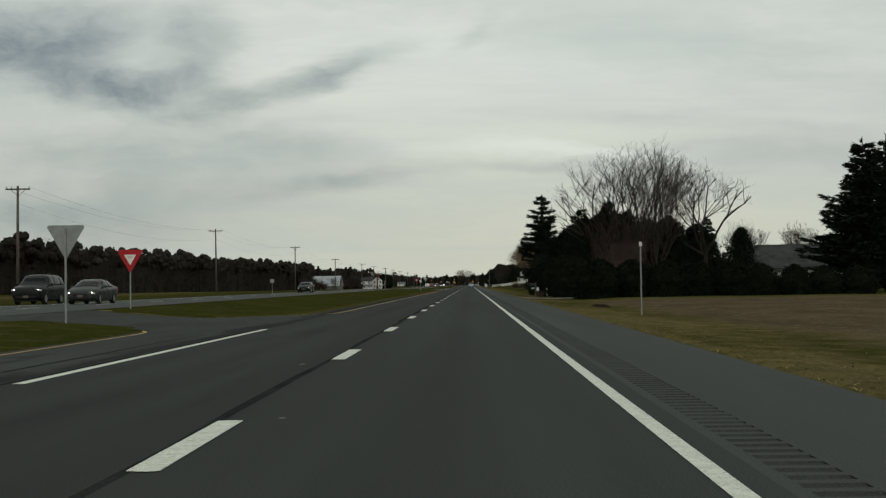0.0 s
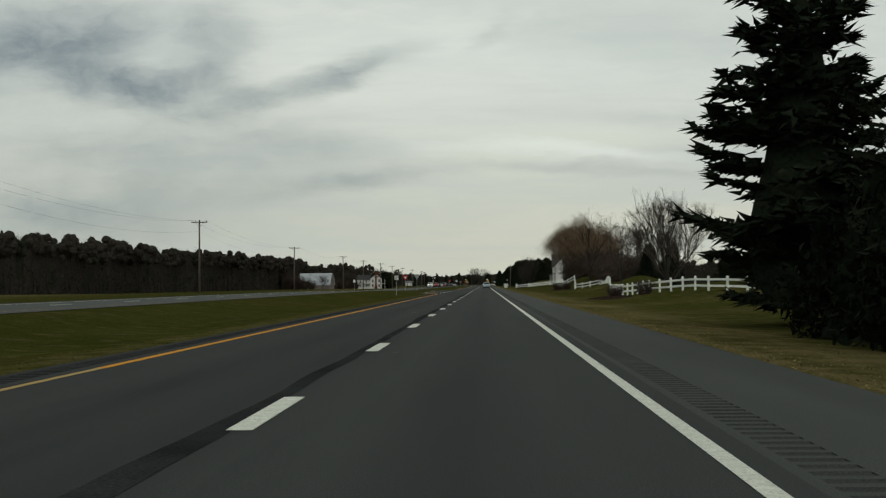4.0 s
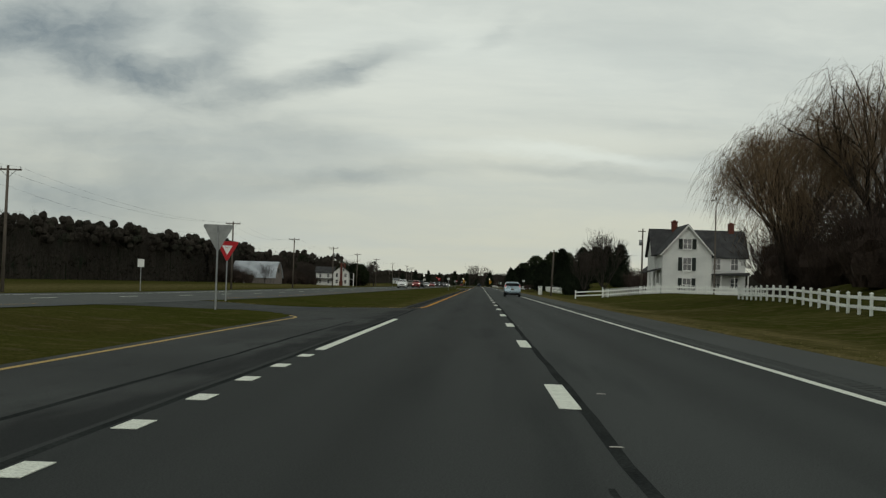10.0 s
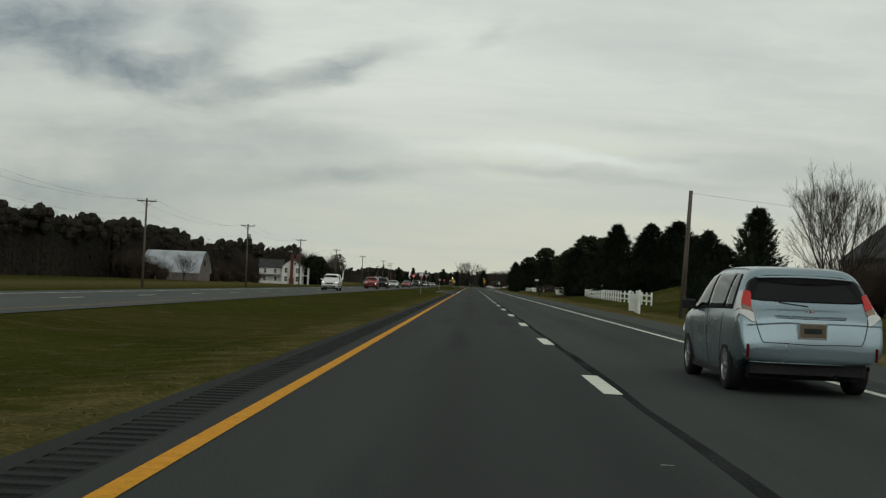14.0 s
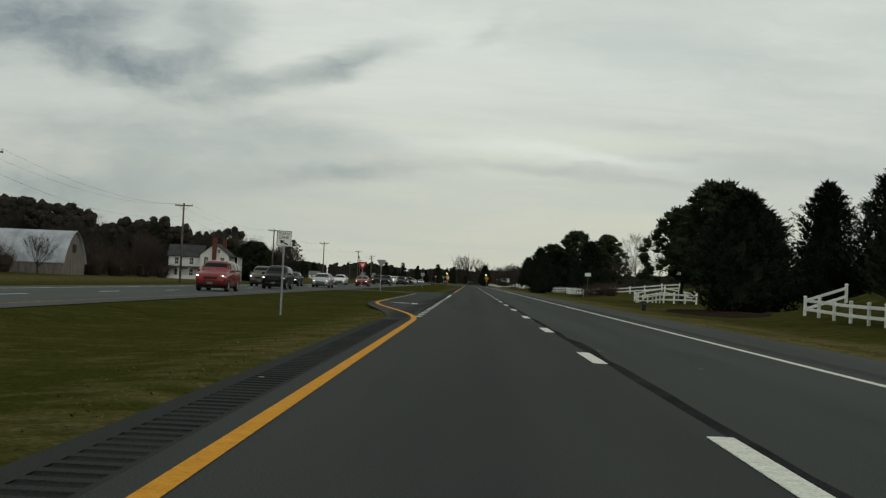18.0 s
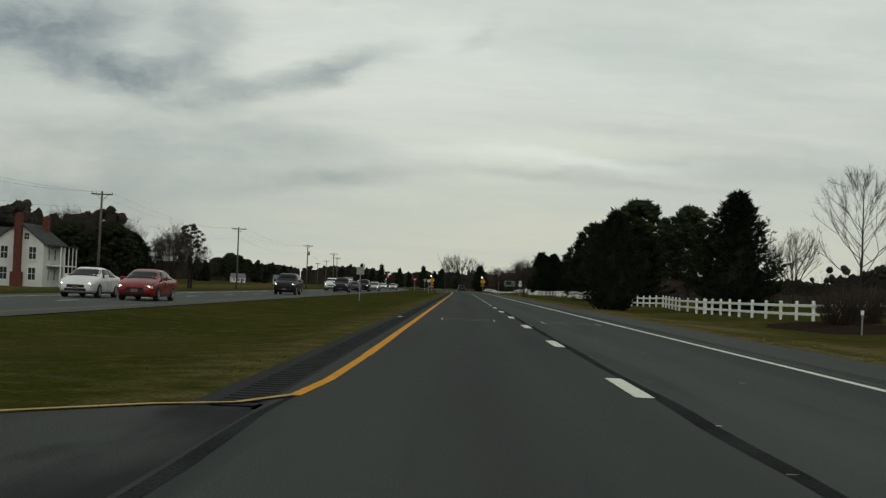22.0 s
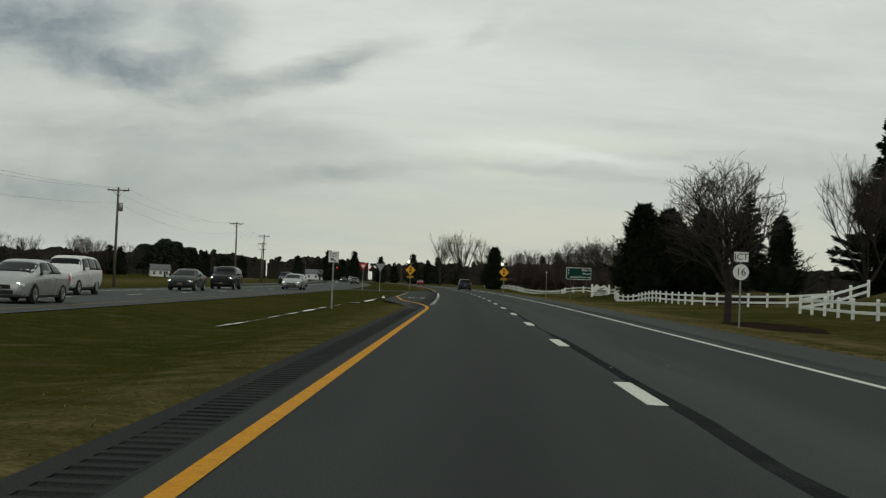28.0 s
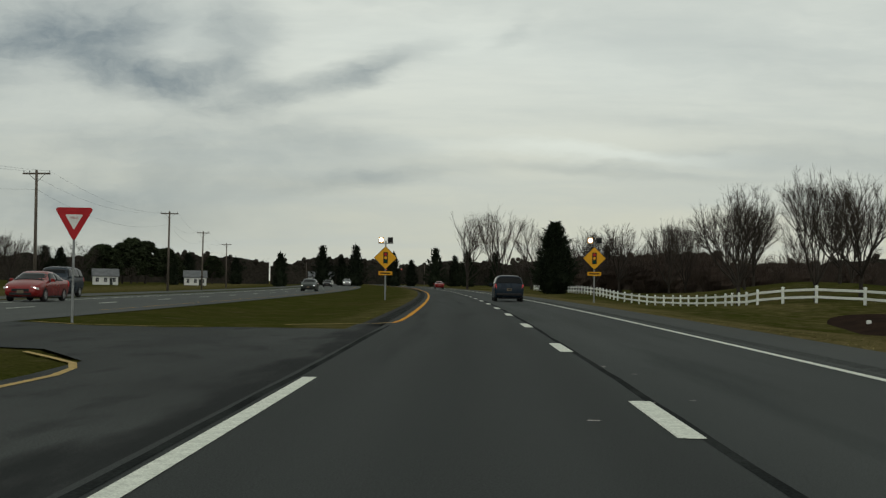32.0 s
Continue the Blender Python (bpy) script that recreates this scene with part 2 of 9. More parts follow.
M_ASPH = road_material()
M_OPP = mk("worn_asphalt", (0.070, 0.075, 0.072), (0.088, 0.093, 0.089), 0.5, 60, 0.88, 0.4, spec=0.03, stretch=(1.0, 0.1, 1), grain=0.35, uv=True)
M_SHLD = mk("shoulder_asphalt", (0.054, 0.058, 0.056), (0.072, 0.077, 0.074), 0.5, 60, 0.88, 0.4, spec=0.03, stretch=(1.0, 0.1, 1), grain=0.35, uv=True)
M_BAY = bay_material()
M_SHLDL = mk("dark_shoulder_asphalt", (0.022, 0.024, 0.0235), (0.034, 0.036, 0.035), 0.5, 60, 0.88, 0.4, spec=0.03, stretch=(1.0, 0.1, 1), grain=0.35, uv=True)
# shoulder asphalt darkened: the shade inside the milled grooves put into the colour
M_GROOVE = mk("shaded_groove_asphalt", (0.038, 0.041, 0.040), (0.052, 0.056, 0.054), 0.5, 60, 0.95, 0.4, spec=0.02, grain=0.35)
M_GROOVEL = mk("shaded_left_groove_asphalt", (0.015, 0.016, 0.016), (0.026, 0.028, 0.027), 0.5, 60, 0.95, 0.4, spec=0.02, grain=0.35)
M_DRIVE = mk("driveway_concrete", (0.19, 0.18, 0.16), (0.14, 0.135, 0.12), 0.8, 40, 0.9, 0.2, spec=0.02, grain=0.2)
M_WHITE = mk("road_paint_white", (0.66, 0.68, 0.60), (0.56, 0.58, 0.51), 6, 60, 0.8, 0.2, spec=0.1, grain=0.2, c3=(0.44, 0.45, 0.40))
M_YELL = mk("road_paint_yellow", (0.58, 0.265, 0.014), (0.50, 0.225, 0.013), 5, 60, 0.8, 0.2, spec=0.1, grain=0.15, c3=(0.38, 0.18, 0.022))
M_YELLW = mk("worn_yellow_paint", (0.42, 0.29, 0.10), (0.33, 0.235, 0.09), 5, 60, 0.8, 0.2, spec=0.1, grain=0.25, c3=(0.20, 0.155, 0.075))
M_FENCE = mk("white_vinyl", (0.74, 0.76, 0.72), (0.64, 0.66, 0.62), 1.3, 12, 0.5, 0.03, grain=0.06, rnd=0.08)
M_POLE = mk("weathered_pole_wood", (0.07, 0.06, 0.05), (0.13, 0.11, 0.09), 1.5, 30, 0.9, 0.4, stretch=(4, 4, 0.4))
M_GREYM = mk("galvanised_steel", (0.30, 0.31, 0.31), (0.22, 0.23, 0.23), 3, 40, 0.5, 0.05, metal=0.6, grain=0.1)
M_WIRE = mk("dark_wire", (0.05, 0.05, 0.055), (0.03, 0.03, 0.03), 3, 40, 0.6, 0)
M_BARK = mk("grey_brown_bark", (0.025, 0.021, 0.018), (0.043, 0.037, 0.031), 3, 40, 0.95, 0.3, rnd=0.2)
M_TWIG = mk("bare_twigs", (0.058, 0.047, 0.039), (0.040, 0.033, 0.028), 1, 20, 0.95, 0, rnd=0.2)
M_WILLOW = mk("willow_twigs", (0.150, 0.104, 0.062), (0.096, 0.069, 0.044), 0.6, 10, 0.9, 0, rnd=0.15)
M_BRUSH = mk("brown_brush", (0.060, 0.044, 0.035), (0.042, 0.032, 0.027), 0.6, 10, 0.95, 0, rnd=0.2)
M_CONIF = mk("spruce_needles", (0.017, 0.023, 0.014), (0.010, 0.014, 0.009), 0.7, 9, 0.9, 0, spec=0.03, rnd=0.2, grain=0.4)
M_CEDAR = mk("cedar_foliage", (0.016, 0.021, 0.012), (0.009, 0.013, 0.008), 0.7, 9, 0.9, 0, spec=0.03, rnd=0.25, grain=0.4)
M_PINE = mk("pine_needles", (0.026, 0.034, 0.016), (0.014, 0.019, 0.010), 0.5, 8, 0.85, 0, spec=0.05, rnd=0.2, grain=0.4)
M_HEDGE = mk("hedge_leaves", (0.011, 0.015, 0.008), (0.006, 0.009, 0.005), 1.0, 12, 0.85, 0, spec=0.03, rnd=0.2, grain=0.45)
M_WOODS = mk("winter_woods", (0.025, 0.022, 0.018), (0.040, 0.035, 0.029), 0.04, 1.2, 0.95, 0, spec=0.02, grain=0.35, c3=(0.016, 0.020, 0.013))
M_GRASSB = mk("grass_blades", (0.070, 0.078, 0.018), (0.095, 0.096, 0.025), 0.15, 5, 0.9, 0, spec=0.0, grain=0.3, c3=(0.13, 0.112, 0.045))
M_DRYB = mk("dry_grass_blades", (0.22, 0.18, 0.085), (0.16, 0.135, 0.06), 0.2, 5, 0.9, 0, spec=0.0, grain=0.35)
M_MULCH = mk("dark_mulch", (0.030, 0.020, 0.015), (0.021, 0.015, 0.012), 1.2, 25, 0.95, 0.5, spec=0.0, grain=0.45)
M_CONC = mk("pale_concrete", (0.38, 0.36, 0.32), (0.28, 0.27, 0.25), 0.8, 40, 0.9, 0.2, grain=0.15)
M_SIDING = mk("white_siding", (0.66, 0.67, 0.64), (0.56, 0.57, 0.55), 0.6, 20, 0.7, 0.9, grain=0.10, wave=1.9)
M_ROOF = mk("dark_shingles", (0.055, 0.055, 0.056), (0.035, 0.036, 0.037), 0.9, 18, 0.9, 0.5, grain=0.35, wave=1.6)
M_ROOFG = mk("grey_shingles", (0.14, 0.145, 0.15), (0.10, 0.105, 0.11), 0.9, 18, 0.9, 0.5, grain=0.3, wave=1.6)
M_TIN = mk("dull_tin_roof", (0.42, 0.45, 0.48), (0.30, 0.32, 0.34), 0.5, 14, 0.5, 0.2, metal=0.3, grain=0.12)
M_BARNW = mk("weathered_boards", (0.13, 0.11, 0.10), (0.20, 0.18, 0.165), 1.2, 14, 0.95, 0.4, stretch=(3, 3, 0.3), grain=0.3)
M_BRICK = mk("red_brick", (0.125, 0.046, 0.034), (0.09, 0.035, 0.027), 3, 26, 0.9, 0.4, grain=0.3)
M_TRIM = mk("white_trim", (0.70, 0.70, 0.68), (0.60, 0.60, 0.58), 2, 20, 0.6, 0.05, grain=0.06)
M_SHUT = mk("dark_shutter", (0.025, 0.032, 0.028), (0.018, 0.022, 0.02), 3, 30, 0.6, 0.1)
M_PANE = mk("window_glass", (0.04, 0.045, 0.05), (0.025, 0.028, 0.03), 1, 5, 0.08, 0, spec=0.8, grain=0.05)
M_RED = mk("sign_red", (0.42, 0.025, 0.03), (0.36, 0.022, 0.026), 3, 30, 0.45, 0, grain=0.05)
M_SWHITE = mk("sign_white", (0.72, 0.73, 0.70), (0.64, 0.65, 0.62), 3, 30, 0.45, 0, grain=0.05)
M_SBLACK = mk("sign_black", (0.015, 0.015, 0.015), (0.02, 0.02, 0.02), 3, 30, 0.5, 0, grain=0.05)
M_SYEL = mk("sign_yellow", (0.72, 0.36, 0.02), (0.66, 0.32, 0.02), 3, 30, 0.45, 0, grain=0.05)
M_SGREEN = mk("sign_green", (0.003, 0.045, 0.030), (0.003, 0.038, 0.026), 3, 30, 0.6, 0, grain=0.05)
M_SBACK = mk("sign_back_aluminium", (0.30, 0.31, 0.30), (0.24, 0.25, 0.245), 4, 30, 0.55, 0, metal=0.3, grain=0.08)
M_WATER = mk("standing_water", (0.06, 0.065, 0.06), (0.05, 0.052, 0.05), 2, 10, 0.06, 0.03, spec=0.8, grain=0.05)
M_LAMP = glow("headlamp_glow", (1.0, 0.97, 0.88), 6.0)
M_BEACON = glow("beacon_glow", (1.0, 0.93, 0.75), 5.0)
M_AMBER = mk("smoky_amber_lens", (0.22, 0.13, 0.09), (0.17, 0.10, 0.07), 4, 30, 0.15, 0, spec=0.6, grain=0.05)
M_REFL = mk("red_reflector", (0.085, 0.005, 0.008), (0.06, 0.004, 0.006), 4, 60, 0.25, 0, grain=0.05)
M_REDL = glow("tail_lamp_red", (0.36, 0.012, 0.010), 0.10)
M_REDSIG = glow("red_signal", (1.0, 0.05, 0.03), 6.0)
M_TYRE = mk("tyre_rubber", (0.018, 0.018, 0.018), (0.028, 0.028, 0.028), 5, 60, 0.85, 0.2)
M_RIM = mk("alloy_rim", (0.45, 0.46, 0.47), (0.36, 0.37, 0.38), 5, 40, 0.3, 0, metal=0.8, grain=0.05)
M_CGLASS = mk("car_glass", (0.008, 0.010, 0.011), (0.006, 0.007, 0.008), 1, 5, 0.05, 0, spec=0.10, grain=0.03)
M_PLAST = mk("black_plastic", (0.018, 0.018, 0.019), (0.026, 0.026, 0.027), 4, 50, 0.7, 0.1)
M_CLEAR = mk("lamp_lens", (0.55, 0.55, 0.55), (0.45, 0.45, 0.45), 4, 30, 0.12, 0, spec=0.8, grain=0.05)
M_PLATE = mk("plate_tan", (0.16, 0.13, 0.09), (0.13, 0.105, 0.075), 4, 30, 0.5, 0, grain=0.08)


def paint(name, c, metal=0.35):
    return mk(name, c, tuple(v * 0.88 for v in c), 0.8, 60, 0.3, 0, metal=metal, spec=0.10 if max(c) < 0.15 else 0.2, grain=0.05, coat=0.02 if max(c) < 0.15 else 0.3)


# ------------------------------------------------------------------ mesh helpers


class MB:
    """Collects vertices and faces for one mesh."""

    def __init__(self):
        self.v, self.f = [], []

    def quad(self, a, b, c, d):
        n = len(self.v)
        self.v += [tuple(a), tuple(b), tuple(c), tuple(d)]
        self.f.append((n, n + 1, n + 2, n + 3))
        return self

    def poly(self, pts):
        n = len(self.v)
        self.v += [tuple(p) for p in pts]
        self.f.append(tuple(range(n, n + len(pts))))
        return self

    def box(self, x0, x1, y0, y1, z0, z1, b=0.0):
        n = len(self.v)
        if b <= 0:
            self.v += [(x, y, z) for z in (z0, z1) for y in (y0, y1) for x in (x0, x1)]
            self.f += [tuple(n + i for i in q) for q in ((0, 2, 3, 1), (4, 5, 7, 6), (0, 1, 5, 4), (2, 6, 7, 3), (0, 4, 6, 2), (1, 3, 7, 5))]
            return self
        # chamfered upright edges and top
        def ring(z, i):
            return [(x0 + i, y0 + i + b, z), (x0 + i + b, y0 + i, z), (x1 - i - b, y0 + i, z), (x1 - i, y0 + i + b, z), (x1 - i, y1 - i - b, z), (x1 - i - b, y1 - i, z), (x0 + i + b, y1 - i, z), (x0 + i, y1 - i - b, z)]
        self.v += ring(z0, 0) + ring(z1 - b, 0) + ring(z1, b)
        for r in (0, 8):
            self.f += [(n + r + i, n + r + (i + 1) % 8, n + r + 8 + (i + 1) % 8, n + r + 8 + i) for i in range(8)]
        self.f += [tuple(n + 16 + i for i in range(8)), tuple(n + i for i in reversed(range(8)))]
        return self

    def tube(self, p0, p1, r0, r1, k=6, caps=False):
        p0, p1 = Vector(p0), Vector(p1)
        d = (p1 - p0)
        if d.length < 1e-6:
            return self
        d.normalize()
        a = d.orthogonal().normalized()
        b = d.cross(a)
        n = len(self.v)
        for p, r in ((p0, r0), (p1, r1)):
            for i in range(k):
                t = 2 * math.pi * i / k
                self.v.append(tuple(p + a * (r * math.cos(t)) + b * (r * math.sin(t))))
        self.f += [(n + i, n + (i + 1) % k, n + k + (i + 1) % k, n + k + i) for i in range(k)]
        if caps:
            self.f += [tuple(n + k + i for i in range(k)), tuple(n + i for i in reversed(range(k)))]
        return self

    def prism(self, pts, y0, y1):
        """A polygon in x, z pulled along y."""
        n, k = len(self.v), len(pts)
        self.v += [(x, y0, z) for x, z in pts] + [(x, y1, z) for x, z in pts]
        self.f += [(n + i, n + (i + 1) % k, n + k + (i + 1) % k, n + k + i) for i in range(k)]
        self.f += [tuple(n + i for i in reversed(range(k))), tuple(n + k + i for i in range(k))]
        return self

    def disc(self, c, r, y0, y1, k=20):
        """A round plate in x, z with thickness along y."""
        return self.prism([(c[0] + r * math.cos(2 * math.pi * i / k), c[1] + r * math.sin(2 * math.pi * i / k)) for i in range(k)], y0, y1)

    def mesh(self, name, smooth=False):
        me = bpy.data.meshes.new(name)
        me.from_pydata(self.v, [], self.f)
        if smooth:
            me.polygons.foreach_set("use_smooth", [True] * len(me.polygons))
        me.update()
        return me


def part(name, mb, material, parent=None, label="", smooth=False):
    me = mb if isinstance(mb, bpy.types.Mesh) else mb.mesh(name, smooth)
    if material and not me.materials:
        me.materials.append(material)
    ob = new(name, me)
    if parent:
        ob.parent = parent
    if label:
        tagged(ob, label=label)
    return ob


def thing(name, label, category, group="", kind="", at=None):
    e = new(name)
    e.empty_display_size = 0.3
    if at is not None:
        e.matrix_basis = at
    return tagged(e, label, category, group, kind)


def text_mesh(body, size, depth=0.002, align="CENTER"):
    cu = bpy.data.curves.new("lettering", "FONT")
    cu.body, cu.size, cu.align_x, cu.align_y, cu.extrude = body, size, align, "CENTER", depth
    ob = bpy.data.objects.new("lettering", cu)
    me = bpy.data.meshes.new_from_object(ob)
    bpy.data.objects.remove(ob)
    return me


# ------------------------------------------------------------------ plan of the road
S_BEND, RADIUS, ARC = 864.3, 3000.0, 420.0


def road(s, x):
    """World place of the point x metres right of the lane dashes, s metres along the road."""
    if s <= S_BEND:
        return x, s
    a = min(s - S_BEND, ARC) / RADIUS
    px, py = -RADIUS + (RADIUS + x) * math.cos(a), S_BEND + (RADIUS + x) * math.sin(a)
    rest = max(0.0, s - S_BEND - ARC)
    return px - rest * math.sin(a), py + rest * math.cos(a)


def heading(s):
    return math.degrees(min(max(0, s - S_BEND), ARC) / RADIUS)


def inv(X, Y):
    if Y <= S_BEND:
        return Y, X
    a = math.atan2(Y - S_BEND, X + RADIUS)
    am = ARC / RADIUS
    if a <= am:
        return S_BEND + RADIUS * a, math.hypot(X + RADIUS, Y - S_BEND) - RADIUS
    cx, cy = -RADIUS, S_BEND
    dx, dy = X - cx, Y - cy
    return S_BEND + ARC + (-dx * math.sin(am) + dy * math.cos(am)), dx * math.cos(am) + dy * math.sin(am) - RADIUS


def step(a, b, v):
    t = min(1.0, max(0.0, (v - a) / (b - a)))
    return t * t * (3 - 2 * t)


# mounds of the landscaped verge: x, s, half width, half length, height
MOUNDS = [(21, 204, 6, 14, 1.3), (21, 264, 4.2, 9, 2.0), (20, 284, 4, 9, 1.2), (21.5, 303, 4, 7, 1.1), (19.5, 327, 3.4, 6, 1.5), (24, 365, 5, 16, 1.5),
          (24, 548, 7, 24, 2.2), (21, 594, 4.5, 9, 1.9), (24, 640, 7, 14, 0.5), (27, 700, 8, 22, 1.7), (22, 752, 5, 12, 1.3), (19.5, 800, 4.0, 12, 0.6),
          (19, 842, 4, 14, 0.4), (26, 884, 6, 14, 2.3), (26, 930, 6, 18, 1.2), (16, 977, 5, 13, -1.05), (31, 1040, 7, 30, 1.6), (16, 946, 5, 9, -0.48), (18, 964, 4, 5, 0.8), (16, 652, 4, 8, -0.32), (18.5, 661, 2.5, 4, 0.6), (16, 813, 3, 7, 0.35), (17, 1040, 5, 28, -0.75), (19, 1002, 5, 6, 0.3)]


def gz(s, x):
    """Height of the ground."""
    z = 0.0
    if x > 6.4:
        z += -0.10 * step(6.4, 9.5, x) + 0.12 * step(10, 14, x)
        z += step(300, 330, s) * 0.9 * step(11, 22, x) * (1 - 0.8 * step(440, 480, s))
        for mx, ms, wx, ws, h in MOUNDS:
            d = ((x - mx) / wx) ** 2 + ((s - ms) / ws) ** 2
            if d < 9:
                z += h * math.exp(-d * 1.1)
        z += 0.05 * noise.noise((x * 0.25, s * 0.12, 3.0)) * step(7, 10, x)
    elif x < -4.7:
        early = 1 - step(270, 390, s)
        t = step(-9.2, -13.6, x) if x < -9.2 else 0.0
        z += (0.34 * early - 0.05 * (1 - early)) * step(6.5, 13.0, -x)
        mid = step(4.7, 7.5, -x) * (1 - step(10.5, 13.2, -x))
        z -= 0.18 * mid * median_open(s)
        z += -0.85 * (1 - early) * step(25, 42, -x) - 0.05 * early * step(25, 42, -x)
        z += 0.05 * noise.noise((x * 0.2, s * 0.1, 7.0)) * (mid + step(26, 32, -x))
    return z


CROSS = (-306.0, 0.0, 306.0, 611.0)


def median_open(s):
    """0 inside a crossover, 1 where the median is a swale."""
    v = 1.0
    for c in CROSS:
        v *= 1 - (step(322 + c, 333 + c, s) * (1 - step(352 + c, 364 + c, s)))
    return v


def ground_z(X, Y):
    s, x = inv(X, Y)
    return gz(s, x)

# ------------------------------------------------------------------ ground and road


def steps(*spans):
    out = []
    for a, b, d in spans:
        n = max(1, round((b - a) / d))
        out += [a + (b - a) * i / n for i in range(n)]
    return out + [spans[-1][1]]


def sheet(name, ss, xs, zf, material, dz=0.0, attrs=None, smooth=True):
    verts, uvs = [], []
    for s in ss:
        for x in xs:
            X, Y = road(s, x)
            verts.append((X, Y, zf(s, x) + dz))
            uvs.append((x, s))
    n = len(xs)
    faces = [(i * n + j, i * n + j + 1, (i + 1) * n + j + 1, (i + 1) * n + j) for i in range(len(ss) - 1) for j in range(n - 1)]
    me = bpy.data.meshes.new(name)
    me.from_pydata(verts, [], faces)
    uvl = me.uv_layers.new(name="plan")
    li = np.empty(len(me.loops), dtype=np.int32)
    me.loops.foreach_get("vertex_index", li)
    uvl.data.foreach_set("uv", np.array(uvs, dtype=np.float32)[li].ravel())
    if attrs:
        for key, fn in attrs.items():
            at = me.attributes.new(key, "FLOAT", "POINT")
            at.data.foreach_set("value", [fn(s, x) for s in ss for x in xs])
    if smooth:
        me.polygons.foreach_set("use_smooth", [True] * len(me.polygons))
    me.materials.append(material)
    me.update()
    return new(name, me)


def n2(x, s, k, seed):
    return noise.noise((x * k, s * k, seed))


def dry(s, x):
    """How dry the grass is: tan strips along the shoulders, patches on the mounds."""
    v = 0.0
    if x > 6.0:
        c = 8.0 + 0.9 * n2(0, s, 0.06, 1.5)
        v = 0.9 * math.exp(-((x - c) / 1.5) ** 2) * (0.6 + 0.9 * n2(x, s, 0.11, 4.0)) + (0.75 * step(6.9, 6.2, x) if x < 6.9 else 0.0)
        v += 0.5 * max(0, n2(x, s, 0.09, 9.0)) + (0.22 + 0.30 * step(830, 930, s)) * (0.5 + n2(x, s, 0.16, 12.0)) * step(34, 24, x)
        if s < 90 and x > 9:
            v += 0.5 * (1 - step(78, 90, s)) * step(8.5, 11, x)
    elif x < -4.3:
        v = (0.40 + 0.2 * n2(x, s, 0.3, 3.0)) * step(-6.6, -4.9, x) + 0.15 * max(0.0, n2(x, s, 0.15, 2.0)) * step(-12, -8, x)
        v += 0.12 * step(8.5, 6.2, -x) * step(420, 480, s) * (0.5 + n2(x, s, 0.1, 6.0))
        v += 0.6 * math.exp(-((x + 60) / 16) ** 2)
    return min(1.0, max(0.0, v))


def soil(s, x):
    """Ploughed field and bare earth."""
    v = 0.0
    if x > 7:
        edge = 10.2 + 1.2 * n2(0, s, 0.08, 8.0)
        v = step(edge - 1.2, edge + 1.5, x) * (1 - step(70, 82, s)) * step(60, 52, x)
    return v


